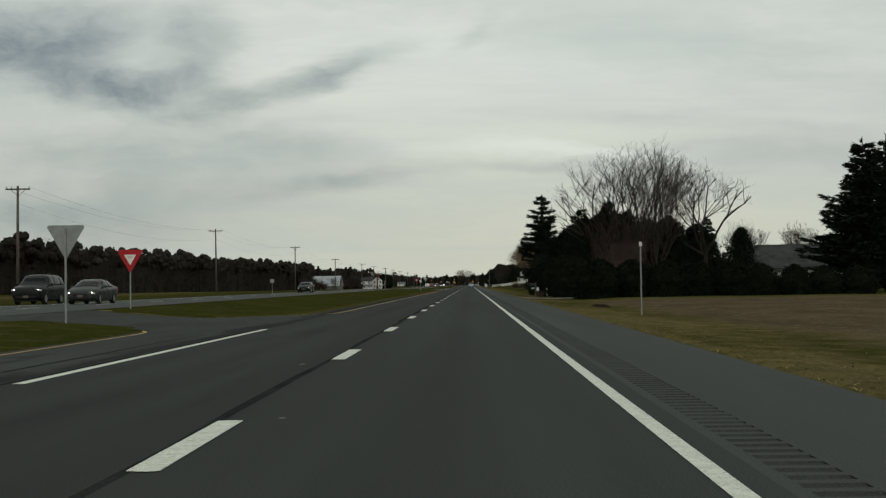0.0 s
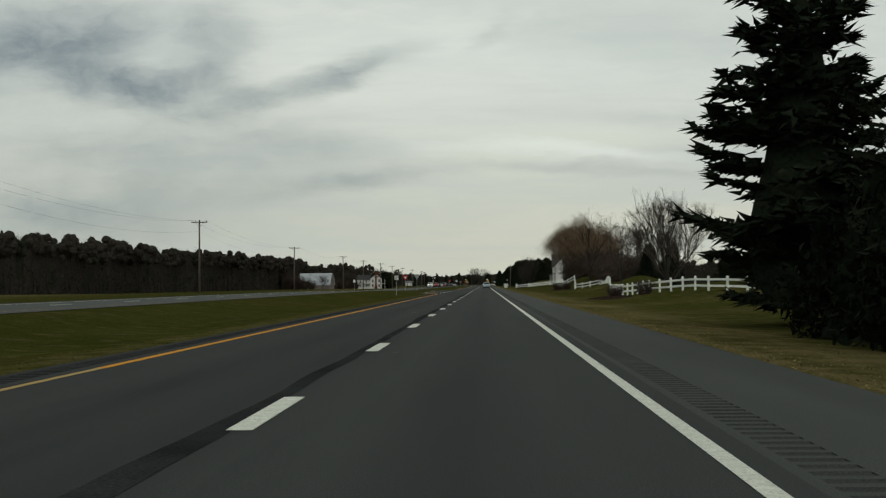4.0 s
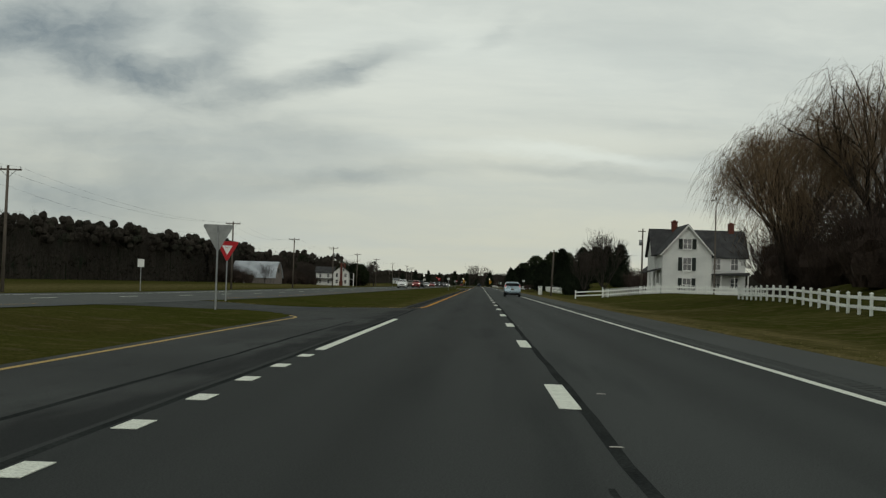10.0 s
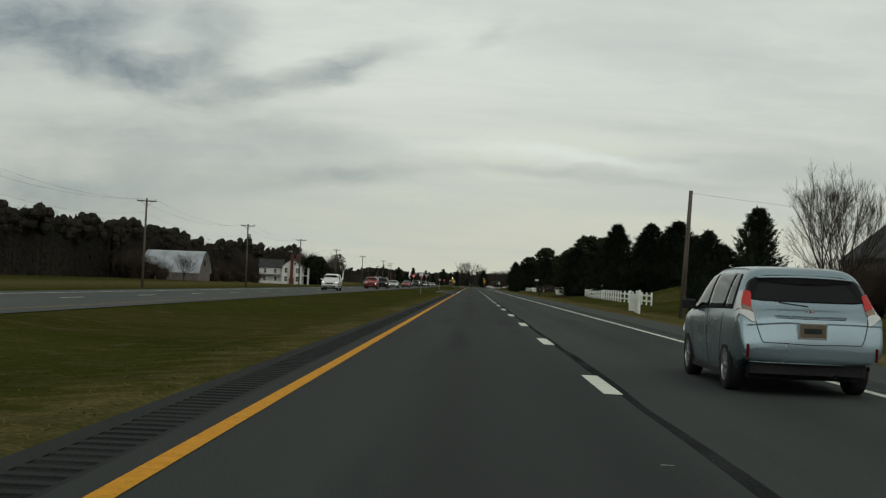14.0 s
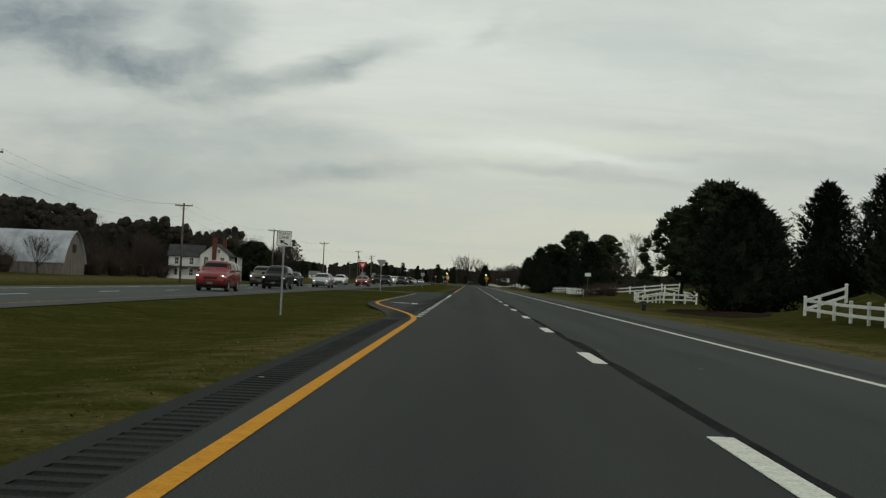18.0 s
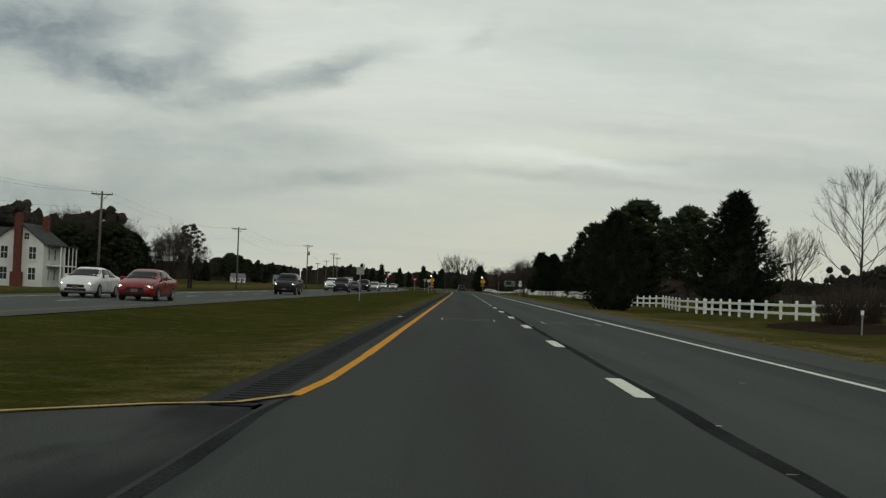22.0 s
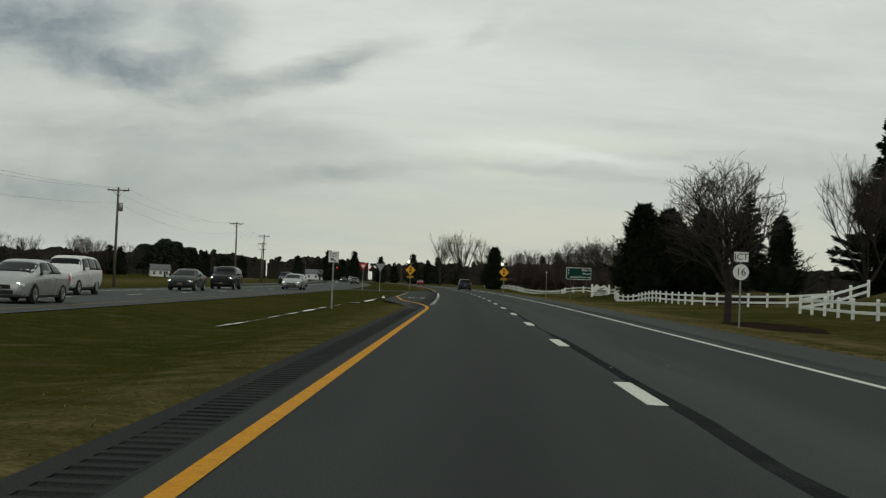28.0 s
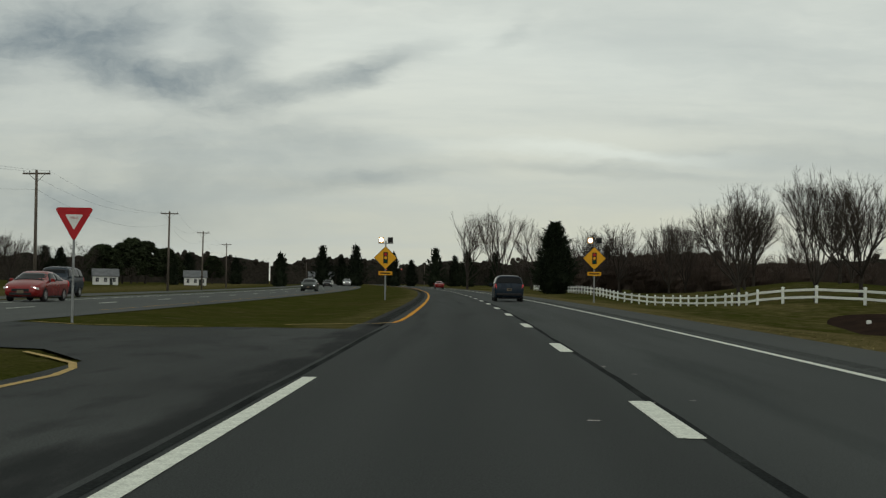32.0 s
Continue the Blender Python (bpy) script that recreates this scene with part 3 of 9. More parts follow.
def ground_material():
    m = bpy.data.materials.new("winter_grass")
    m.use_nodes = True
    nt = m.node_tree
    N, L = nt.nodes.new, nt.links.new
    bs = nt.nodes["Principled BSDF"]
    bs.inputs["Roughness"].default_value = 0.95
    bs.inputs["Specular IOR Level"].default_value = 0.0
    tc = N("ShaderNodeTexCoord")

    def nz(scale, detail=5, stretch=(1, 1, 1)):
        mp = N("ShaderNodeMapping")
        mp.inputs["Scale"].default_value = stretch
        L(tc.outputs["Object"], mp.inputs[0])
        n = N("ShaderNodeTexNoise")
        n.inputs["Scale"].default_value, n.inputs["Detail"].default_value = scale, detail
        L(mp.outputs[0], n.inputs["Vector"])
        return n.outputs["Fac"]

    def rng(v, a, b, c=0.0, d=1.0):
        x = N("ShaderNodeMapRange")
        for k, val in (("From Min", a), ("From Max", b), ("To Min", c), ("To Max", d)):
            x.inputs[k].default_value = val
        L(v, x.inputs["Value"])
        return x.outputs[0]

    def mixc(fac, a, b, blend="MIX"):
        x = N("ShaderNodeMix")
        x.data_type, x.blend_type = "RGBA", blend
        if isinstance(fac, float):
            x.inputs[0].default_value = fac
        else:
            L(fac, x.inputs[0])
        for i, c in ((6, a), (7, b)):
            if isinstance(c, tuple):
                x.inputs[i].default_value = (*c, 1)
            else:
                L(c, x.inputs[i])
        return x.outputs[2]

    def att(name):
        a = N("ShaderNodeAttribute")
        a.attribute_name = name
        return a.outputs["Fac"]

    green = mixc(rng(nz(0.22), 0.35, 0.65), (0.029, 0.033, 0.0072), (0.040, 0.042, 0.0105))
    green = mixc(rng(nz(1.6), 0.52, 0.75), green, (0.050, 0.049, 0.0145))
    green = mixc(rng(nz(0.07, 4), 0.48, 0.68, 0.0, 0.7), green, (0.046, 0.040, 0.0135))
    tan = mixc(rng(nz(1.1), 0.35, 0.65), (0.118, 0.095, 0.042), (0.080, 0.068, 0.029))
    earth = mixc(rng(nz(0.5, 6, (1, 0.35, 1)), 0.35, 0.65), (0.100, 0.075, 0.046), (0.070, 0.053, 0.034))
    earth = mixc(rng(nz(2.2), 0.55, 0.7), earth, (0.125, 0.105, 0.064))

    def edged(v, scale):
        a = N("ShaderNodeMath")
        a.operation = "ADD"
        L(v, a.inputs[0])
        L(rng(nz(scale, 6), 0.3, 0.7, -0.35, 0.35), a.inputs[1])
        return rng(a.outputs[0], 0.12, 0.88)

    col = mixc(edged(att("dry"), 1.3), green, tan)
    col = mixc(edged(att("soil"), 0.8), col, earth)
    g = rng(nz(14, 4), 0.25, 0.75, 0.55, 1.45)
    cg = N("ShaderNodeCombineColor")
    for i in range(3):
        L(g, cg.inputs[i])
    col = mixc(1.0, col, cg.outputs[0], "MULTIPLY")
    L(col, bs.inputs["Base Color"])
    bp = N("ShaderNodeBump")
    bp.inputs["Strength"].default_value, bp.inputs["Distance"].default_value = 0.35, 0.03
    L(nz(9, 6), bp.inputs["Height"])
    L(bp.outputs[0], bs.inputs["Normal"])
    return m


M_GROUND = ground_material()
XS = steps((-2400, -1000, 700), (-1000, -400, 150), (-400, -100, 50), (-100, -44, 8), (-44, -26, 3), (-26, -24.4, 0.4), (-24.4, -14.4, 2.5), (-14.4, -13.2, 0.3), (-13.2, -4.2, 0.5), (-4.2, 6.0, 3.4), (6.0, 11, 0.4), (11, 34, 0.8), (34, 60, 4), (60, 400, 60), (400, 2500, 700))
SS = steps((-900, -60, 120), (-60, 0, 6), (0, 1060, 2.0), (1060, 1300, 10), (1300, 4300, 300))
SS = sorted(set(SS) | {round(c + 328 + 0.5 * i, 3) for c in (0, 306, 611) for i in range(60)})


def under(s, x):
    """The ground drops under the pavements so that the asphalt lies on it."""
    z = gz(s, x)
    if -4.6 < x < 6.3:
        z -= 0.12
    if -24.75 < x < -14.05:
        z -= 0.12
    for c in CROSS:
        if 263 + c < s < 349 + c and -13.9 < x <= -4.5:
            if in_bay(s - c, x) or in_cross(s - c, x, c):
                z -= 0.14
    return z


def bay_edge(u):
    """x of the kerbless outer edge of the turn bay, u metres along its own plan."""
    return -4.5 - 2.45 * step(259, 286, u)


def in_bay(u, x):
    return 259 < u < 342 and x > bay_edge(u) + 0.25


def shift(c):
    """The last crossover opens a little further on."""
    return 1.9 if c > 500 else 0.0


def nose(c):
    """Where the median begins again behind the crossover."""
    return 1.9 if c > 500 else -1.3 if c > 300 else 0.0


def cross_lo(x):
    return 332.5 + (-x - 6.5) * 1.9 if x > -9.0 else 337.2 + (-x - 9.0) * (-0.6)


def cross_hi(x):
    return 350.5 - 4.6 * step(3.7, 9.0, -x) + 3.0 * step(10, 14.2, -x)


def in_cross(u, x, c):
    return -14.2 < x < -3.6 and cross_lo(x) + 0.3 + shift(c) < u < cross_hi(x) + 0.2 + nose(c)


tagged(sheet("ground", SS, XS, under, M_GROUND, attrs={"dry": dry, "soil": soil}), "winter grass verge, median and fields around the highway", "ground", kind="structure")

S0, S1 = -120.0, 1500.0
LONG = steps((S0, 0, 12), (0, 1080, 4), (1080, 1500, 20))
zero = lambda s, x: 0.0
tagged(sheet("road", LONG, [-3.95, -3.6, -1.8, 0, 1.8, 3.6, 3.95], zero, M_ASPH), "dark grey asphalt of the two northbound lanes", "road", kind="structure")


def grooved(name, xa, xb, a, b):
    """A strip of shoulder with a milled rumble strip: real grooves across it."""
    mb = MB()
    uv = []

    def row(s, z):
        for x in (xa, xb):
            X, Y = road(s, x)
            mb.v.append((X, Y, z))
            uv.append((x, s))

    s, k = a, 0
    rows = 0
    while s < b:
        for ds, z in ((0.0, 0.0), (0.025, -0.012), (0.15, -0.012), (0.175, 0.0)):
            row(s + ds, z)
            rows += 1
        s += 0.30
    mb.f = [(2 * i, 2 * i + 1, 2 * i + 3, 2 * i + 2) for i in range(rows - 1)]
    top = len(mb.v)
    mb.v += [(X, Y, 0.0) for X, Y, z in mb.v]
    uv += uv
    for i in range(rows - 1):
        if i % 4 < 3:
            mb.f += [(2 * i, 2 * i + 2, top + 2 * i + 2, top + 2 * i), (2 * i + 1, top + 2 * i + 1, top + 2 * i + 3, 2 * i + 3)]
    me = mb.mesh(name)
    l = me.uv_layers.new(name="plan")
    li = np.empty(len(me.loops), dtype=np.int32)
    me.loops.foreach_get("vertex_index", li)
    l.data.foreach_set("uv", np.array(uv, dtype=np.float32)[li].ravel())
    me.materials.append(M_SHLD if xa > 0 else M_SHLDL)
    # groove floors and walls take the darker tone that paints in their shade
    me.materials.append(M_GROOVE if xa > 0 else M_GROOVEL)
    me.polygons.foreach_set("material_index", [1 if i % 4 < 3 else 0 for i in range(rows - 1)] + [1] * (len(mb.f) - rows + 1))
    return new(name, me)


tagged(grooved("rumble_strip", 4.06, 4.46, S0, 1080), "milled rumble strip grooves in the right shoulder", "rumble strip", kind="structure")
tagged(sheet("shoulder_inner", LONG, [3.95, 4.06], zero, M_SHLD), "asphalt edge of the shoulder", "shoulder", kind="structure")
tagged(sheet("shoulder", LONG, [4.46, 5.2, 6.1, 6.45], lambda s, x: -0.05 * step(6.0, 6.5, x), M_SHLD), "wide grey asphalt right shoulder", "shoulder", kind="structure")
# left shoulder between the crossovers
for i, (a, b) in enumerate(((S0, 259 - 306), (351 - 306, 259), (351, 259 + 306), (349.4 + 306, 259 + 611), (351 + 611, 1500))):
    e = min(b, 1080)
    tagged(sheet("shoulder_left", steps((a, b, 4)), [-4.0, -3.95], zero, M_SHLDL), "asphalt edge of the left shoulder", "shoulder", kind="structure")
    tagged(grooved("rumble_strip", -4.42, -4.0, a, e), "milled rumble strip grooves in the left shoulder", "rumble strip", kind="structure")
    tagged(sheet("shoulder_left", steps((a, b, 4)), [-4.85, -4.42], lambda s, x: -0.02 * step(4.4, 4.9, -x), M_SHLDL), "narrow grey asphalt left shoulder", "shoulder", kind="structure")


def tri_fill(name, pts, zf, material, label, category, cell=0.0):
    """A flat patch of pavement from an outline in plan coordinates (s, x)."""
    me = bpy.data.meshes.new(name)
    bm = bmesh.new()
    vs = []
    for s, x in pts:
        X, Y = road(s, x)
        vs.append(bm.verts.new((X, Y, zf(s, x))))
    f = bm.faces.new(vs)
    uvl = bm.loops.layers.uv.new("plan")
    for lp, (s, x) in zip(f.loops, pts):
        lp[uvl].uv = (x, s)
    bmesh.ops.triangulate(bm, faces=[f])
    bmesh.ops.recalc_face_normals(bm, faces=bm.faces)
    if bm.faces[:][0].normal.z < 0:
        bmesh.ops.reverse_faces(bm, faces=bm.faces)
    bm.to_mesh(me)
    bm.free()
    me.materials.append(material)
    return tagged(new(name, me), label, category, kind="structure")


def zopp(s, x=-18.0):
    return gz(s, -16.5) + 0.02


for c in CROSS:
    us = steps((259, 294, 2), (294, 330, 6)) + ([333.0] if c > 500 else [])
    outer = [(u + c, bay_edge(u)) for u in us]
    pts = [(259 + c, -3.95)] + outer + [(cross_lo(x) + c + shift(c), x) for x in (-7.1, -7.7, -8.6, -9.5, -11, -12.5, -14.0)]
    pts += [(cross_hi(x) + c + nose(c) + 0.75, x) for x in (-14.0, -12.5, -11, -9.5, -8, -7, -6, -5, -4.5, -3.95)]
    pts += [(u + c, -3.95) for u in reversed(steps((266, 346, 4)))]
    tri_fill("turn_bay", pts, lambda s, x: (zopp(s) - 0.004) * step(7.5, 13.8, -x), M_BAY, "worn grey asphalt turn bay and median crossover", "road")

OPP = lambda s, x: zopp(s) - 0.03 * step(22.5, 25, -x)
tagged(sheet("road_opposite", LONG, [-25.0, -22.3, -18.6, -15.0, -13.8], OPP, M_OPP), "grey asphalt of the two southbound lanes", "road", kind="structure")
# an extra lane where the opposite carriageway widens
tagged(sheet("road_opposite_wide", steps((940, 990, 10), (990, 1500, 30)), [-29.5, -27, -25.0], lambda s, x: zopp(s) - 0.03 - 0.25 * step(950, 990, 990 + 950 - s) * step(25.2, 29, -x), M_OPP), "grey asphalt turn lane of the southbound side", "road", kind="structure")


# ------------------------------------------------------------------ road markings
def strip(name, pts, w, material, parent, zf=zero, dz=0.006, label=""):
    """A painted line along plan points (s, x)."""
    mb = MB()
    n = len(pts)
    for i, (s, x) in enumerate(pts):
        s0, x0 = pts[max(0, i - 1)]
        s1, x1 = pts[min(n - 1, i + 1)]
        ds, dx = s1 - s0, x1 - x0
        ln = math.hypot(ds, dx) or 1
        ns, nx = -dx / ln * w / 2, ds / ln * w / 2
        for k in (-1, 1):
            X, Y = road(s + k * ns, x + k * nx)
            mb.v.append((X, Y, zf(s, x) + dz))
    mb.f = [(2 * i, 2 * i + 1, 2 * i + 3, 2 * i + 2) for i in range(n - 1)]
    return part(name, mb, material, parent, label)


marks = thing("lane_markings", "worn white and yellow painted lane lines on the asphalt", "road markings", kind="structure")
DASH = 12.192


def dash_piece():
    """One thermoplastic lane dash, a thin slab with ragged ends."""
    mb = MB()
    w, l = 0.075, 3.048
    mb.v = [(-w, 0.03, 0.002), (w * 0.2, 0.0, 0.002), (w, 0.02, 0.002), (w, l - 0.02, 0.002), (0.0, l, 0.002), (-w, l - 0.03, 0.002)]
    mb.v += [(x * 0.97, y, 0.007) for x, y, z in mb.v]
    mb.f = [(6, 7, 8, 9, 10, 11)] + [(i, (i + 1) % 6, 6 + (i + 1) % 6, 6 + i) for i in range(6)]
    return mb.mesh("dash")


DASH_ME = dash_piece()
for n in range(-4, 116):
    for x0 in (0.0, -18.6):
        if x0 and n < 3:
            continue
        s = n * DASH
        X, Y = road(s, x0)
        d = part("dash", DASH_ME, M_WHITE, marks)
        d.matrix_basis = pose(X, Y, zopp(s) + 0.004 if x0 else 0.004, 0, 0, heading(s)) @ Matrix.Diagonal((1.5 if x0 == 0 else 0.6, 1, 1, 1))

line = lambda a, b, x, d=4: [(s, x) for s in steps((a, b, d))]
strip("edge_line", line(S0, 1500, 3.66), 0.15, M_WHITE, marks)
strip("edge_line", line(S0, 1500, -22.25), 0.13, M_WHITE, marks, OPP)
DOT = MB().box(-0.10, 0.10, 0, 0.62, 0.0, 0.006).mesh("dotted_dash")
for i, c in enumerate(CROSS):
    strip("bay_line", line(313.8 + c, 333.3 + c, -3.64), 0.17, M_WHITE, marks)
    for k in range(21 if 300 < c < 400 else 19):
        s = 922.1 - 2.325 * k if c > 500 else 311.8 + c - 2.44 * k
        X, Y = road(s, -3.64)
        d = part("dotted_dash", DOT, M_WHITE, marks)
        d.matrix_basis = pose(X, Y, 0.003, 0, 0, heading(s))
    nw = 0.65 if c > 500 else 0.5 if c == 0 else 0.0  # these bays open more slowly
    bay = [(u + c, -3.64 - 2.96 * step(259, 287, u) + nw * step(259, 276, u) * (1 - 1.1 * step(285, 298, u))) for u in steps((259, 296, 1.5), (296, 329, 6))]
    bay += [(331.0 + c + shift(c), -6.62), (332.2 + c + shift(c), -6.78), (333.2 + c + shift(c), -7.1), (334.2 + c + shift(c), -7.7), (335.6 + c + shift(c), -8.6)]
    cut = next(i for i, q in enumerate(bay) if q[0] - c > 294)
    strip("yellow_line", bay[:cut + 1], 0.16, M_YELL, marks)
    strip("yellow_line", bay[cut:], 0.11, M_YELLW, marks, label="worn pale yellow line")
    c2 = c + nose(c)
    tip = [(cross_hi(x) + 0.8 + c2, x) for x in (-13.2, -11.5, -9.5, -8, -6.8, -5.8, -4.9, -4.2)] + [(352.2 + c2, -3.80), (354.5 + c2, -3.68), (360 + c2, -3.64)]
    strip("yellow_line", tip[:9], 0.10, M_YELLW, marks, lambda s, x: (zopp(s) + 0.0) * step(7.5, 13.8, -x) + 0.012)
    strip("yellow_line", tip[8:], 0.13, M_YELLW if c < 0 else M_YELL, marks)
    end = (CROSS[i + 1] + 259) if i + 1 < len(CROSS) else 1500
    fresh = 130 if c < 0 else 360 + c2  # the first stretch is worn pale
    if c < 0:
        strip("yellow_line", line(360 + c2, fresh, -3.64), 0.13, M_YELLW, marks, label="worn pale yellow line")
    strip("yellow_line", line(fresh, end, -3.64), 0.16, M_YELL, marks)
    # left-turn arrow
    s = (284.5 if c == 306.0 else 293.2) + c
    mb = MB()
    shaft = [(-1.4, -0.02), (-1.4, 0.20), (0.70, 0.20), (0.95, 0.0), (0.95, -0.35), (1.35, -0.35), (0.72, -0.98), (0.05, -0.35), (0.45, -0.35), (0.45, -0.08), (0.35, -0.02)]
    mb.v = []
    for ds, dx in shaft:
        X, Y = road(s + 0.75 * ds, -4.80 + 1.25 * dx)
        mb.v.append((X, Y, 0.008))
    mb.f = [tuple(reversed(range(len(shaft))))]
    part("turn_arrow", mb, M_WHITE, marks)
strip("yellow_line", line(S0, 30, -15.05), 0.045, M_YELL, marks, OPP)
for a, b in ((55, 332), (362, 638), (668, 942), (975, 1500)):
    strip("yellow_line", line(a, b, -15.05), 0.045, M_YELL, marks, OPP)

# tar seal along the joint between the lanes, of uneven width
rs = random.Random(5)
seal = thing("joint_seal", "uneven dark tar seal along the joint between lanes", "tar seal", kind="structure")


SEAL_N = [0]


def seal_run(a, b, x, w0, side):
    SEAL_N[0] = (SEAL_N[0] + 1) % 5
    mb, uv = MB(), []
    ss = steps((a, b, 1.5))
    for s in ss:
        fade = step(a, a + 6, s) * (1 - step(b - 6, b, s))
        w = 0.5 * w0 * (0.45 + 0.8 * abs(noise.noise((s * 0.08, 1.0 + x, 0)))) * (0.15 + fade) + 0.03
        c = x + side * (0.08 + 0.5 * w) + 0.05 * noise.noise((s * 0.3, 5, 0))
        for k in (-0.5, 0.5):
            X, Y = road(s, c + k * w)
            mb.v.append((X, Y, 0.0015 + 0.0006 * SEAL_N[0]))
    mb.f = [(2 * i, 2 * i + 1, 2 * i + 3, 2 * i + 2) for i in range(len(ss) - 1)]
    me = mb.mesh("seal")
    me.materials.append(M_SEAL2)
    ob = new("seal", me)
    ob.parent = seal


M_SEAL2 = mk("tar_seal_run", (0.019, 0.021, 0.021), (0.032, 0.035, 0.034), 0.6, 30, 0.85, 0.2, spec=0.0, grain=0.3)
for a, b, w, side in ((-20, 40, 0.2, -1), (30, 100, 0.46, -1), (90, 250, 0.62, -1), (240, 300, 0.35, -1), (280, 420, 0.26, 1), (410, 520, 0.3, 1), (500, 560, 0.45, 1), (555, 720, 0.36, 1), (715, 800, 0.28, 1), (795, 850, 0.6, 1), (850, 960, 0.25, 1), (955, 1080, 0.3, 1)):
    seal_run(a, b, 0.0, w, side)
for c in CROSS:
    seal_run(268 + c, 352 + c, -3.7, 0.22, -1)
    if c < 100:
        seal_run(285 + c, 330 + c, -4.6, 0.16, -1)

# traffic loops cut into the lanes
loops = thing("loop_detector", "pale sealed saw cuts of two traffic loops across the lanes", "loop detector", kind="structure")
for xa, xb in ((-2.78, -0.88), (0.9, 2.92)):
    for a, b in (((689.2, xa), (689.2, xb)), ((691.0, xa), (691.0, xb))):
        strip("saw_cut", [a, b], 0.06, M_CONC, loops)
    for x, sg in ((xa, 1), (xb, -1)):
        strip("saw_cut", [(688.9, x), (691.2, x)], 0.07, M_CONC, loops)
strip("saw_cut", [(691.0, -2.78), (691.1, -4.7)], 0.03, M_CONC, loops)
strip("saw_cut", [(690.0, -4.35), (691.4, -4.35)], 0.14, M_CONC, loops)
strip("saw_cut", [(690.6, 2.9), (690.7, 6.2)], 0.04, M_CONC, loops)
# patches and litter specks of pale paint on the asphalt
specks = MB()
for i in range(260):
    s, x = rs.uniform(0, 960), rs.choice((rs.uniform(-3.4, 3.4), rs.gauss(0.25, 0.15), rs.uniform(-6, 6)))
    if x < -4.6:
        continue
    a, b = rs.uniform(0.01, 0.05), rs.uniform(0.015, 0.06)
    X, Y = road(s, x)
    specks.quad((X - b, Y - a, 0.005), (X + b, Y - a * 0.6, 0.005), (X + b * 0.8, Y + a, 0.005), (X - b * 0.9, Y + a, 0.005))
tagged(part("road_debris", specks, M_CONC), "pale specks and scuffs scattered on the asphalt", "debris", kind="stuff")

# standing water in the median ditch
wat = MB()
ss = steps((848, 926, 1.0))
for s in ss:
    late = step(880, 892, s)
    w = 0.34 * max(0.0, noise.noise((s * 0.23, 2, 2)) + 0.02 + 0.36 * late) * step(846, 852, s) * (1 - step(919, 926, s)) * (1 - 0.5 * step(905, 912, s)) + 0.004
    c = -8.35 + 0.65 * step(872, 895, s) - 0.45 * step(908, 922, s) - 0.2 * noise.noise((s * 0.08, 9, 1))
    for k in (-1, 1):
        X, Y = road(s, c + k * w)
        wat.v.append((X, Y, gz(s, c) + 0.05))
wat.f = [(2 * i, 2 * i + 1, 2 * i + 3, 2 * i + 2) for i in range(len(ss) - 1)]
tagged(part("ditch_water", wat, M_WATER), "narrow ribbon of standing water in the grass median", "water", kind="structure")
tri_fill("driveway", [(91.0, 6.3), (97.5, 6.3), (97.0, 9), (96.6, 30), (92.4, 30), (92.0, 9)], lambda s, x: gz(s, x) + 0.03, M_DRIVE, "pale concrete driveway leading off the shoulder", "driveway")
# mulch beds on the verge; the first entry, a bare hollow, is built likewise
for s0, x0, ls, lx in ((58.6, 9.05, 3.6, 0.45), (312, 14.2, 6, 2.0), (208, 11.6, 7, 1.8), (606, 12.6, 12, 2.6), (697, 13.6, 8, 2.4), (806, 13.5, 7, 1.5), (866, 10.2, 7, 1.6), (985, 17.6, 7, 2.4), (940, 19.5, 8, 2.5), (919, 21.0, 9, 3.2)):
    mb = MB()
    mb.v.append((*road(s0, x0), gz(s0, x0) + (0.30 if s0 == 985 else 0.10)))
    for i in range(20):
        t = 2 * math.pi * i / 20
        r = 1 + 0.2 * noise.noise((math.cos(t) * 2, math.sin(t) * 2, s0))
        s, x = s0 + ls * r * math.cos(t), x0 + lx * r * math.sin(t)
        s2, x2 = s0 + ls * r * math.cos(t) * 0.55, x0 + lx * r * math.sin(t) * 0.55
        mb.v.append((*road(s2, x2), gz(s2, x2) + (0.24 if s0 == 985 else 0.11)))
        mb.v.append((*road(s, x), gz(s, x) - 0.02))
    for i in range(20):
        j = (i + 1) % 20
        mb.f.append((0, 1 + 2 * j, 1 + 2 * i))
        mb.f.append((1 + 2 * i, 1 + 2 * j, 2 + 2 * j, 2 + 2 * i))
    tagged(part("mulch_bed", mb, M_MULCH, smooth=True), "dark brown bed of mulch or bare earth on the grassy verge", "mulch bed", "mulch beds on the verge")

# ------------------------------------------------------------------ trees
def unit(v):
    v = Vector(v)
    return v.normalized() if v.length > 1e-9 else Vector((0, 0, 1))


def blade(mb, p, e, w, r):
    """One fine shoot, a thin tapering sliver."""
    d = e - p
    a = d.orthogonal().normalized() if d.length > 1e-6 else Vector((1, 0, 0))
    a = (Matrix.Rotation(r.uniform(0, 6.28), 3, d.normalized()) @ a) * w
    k = len(mb.v)
    mb.v += [tuple(p - a), tuple(p + a), tuple(e)]
    mb.f.append((k, k + 1, k + 2))


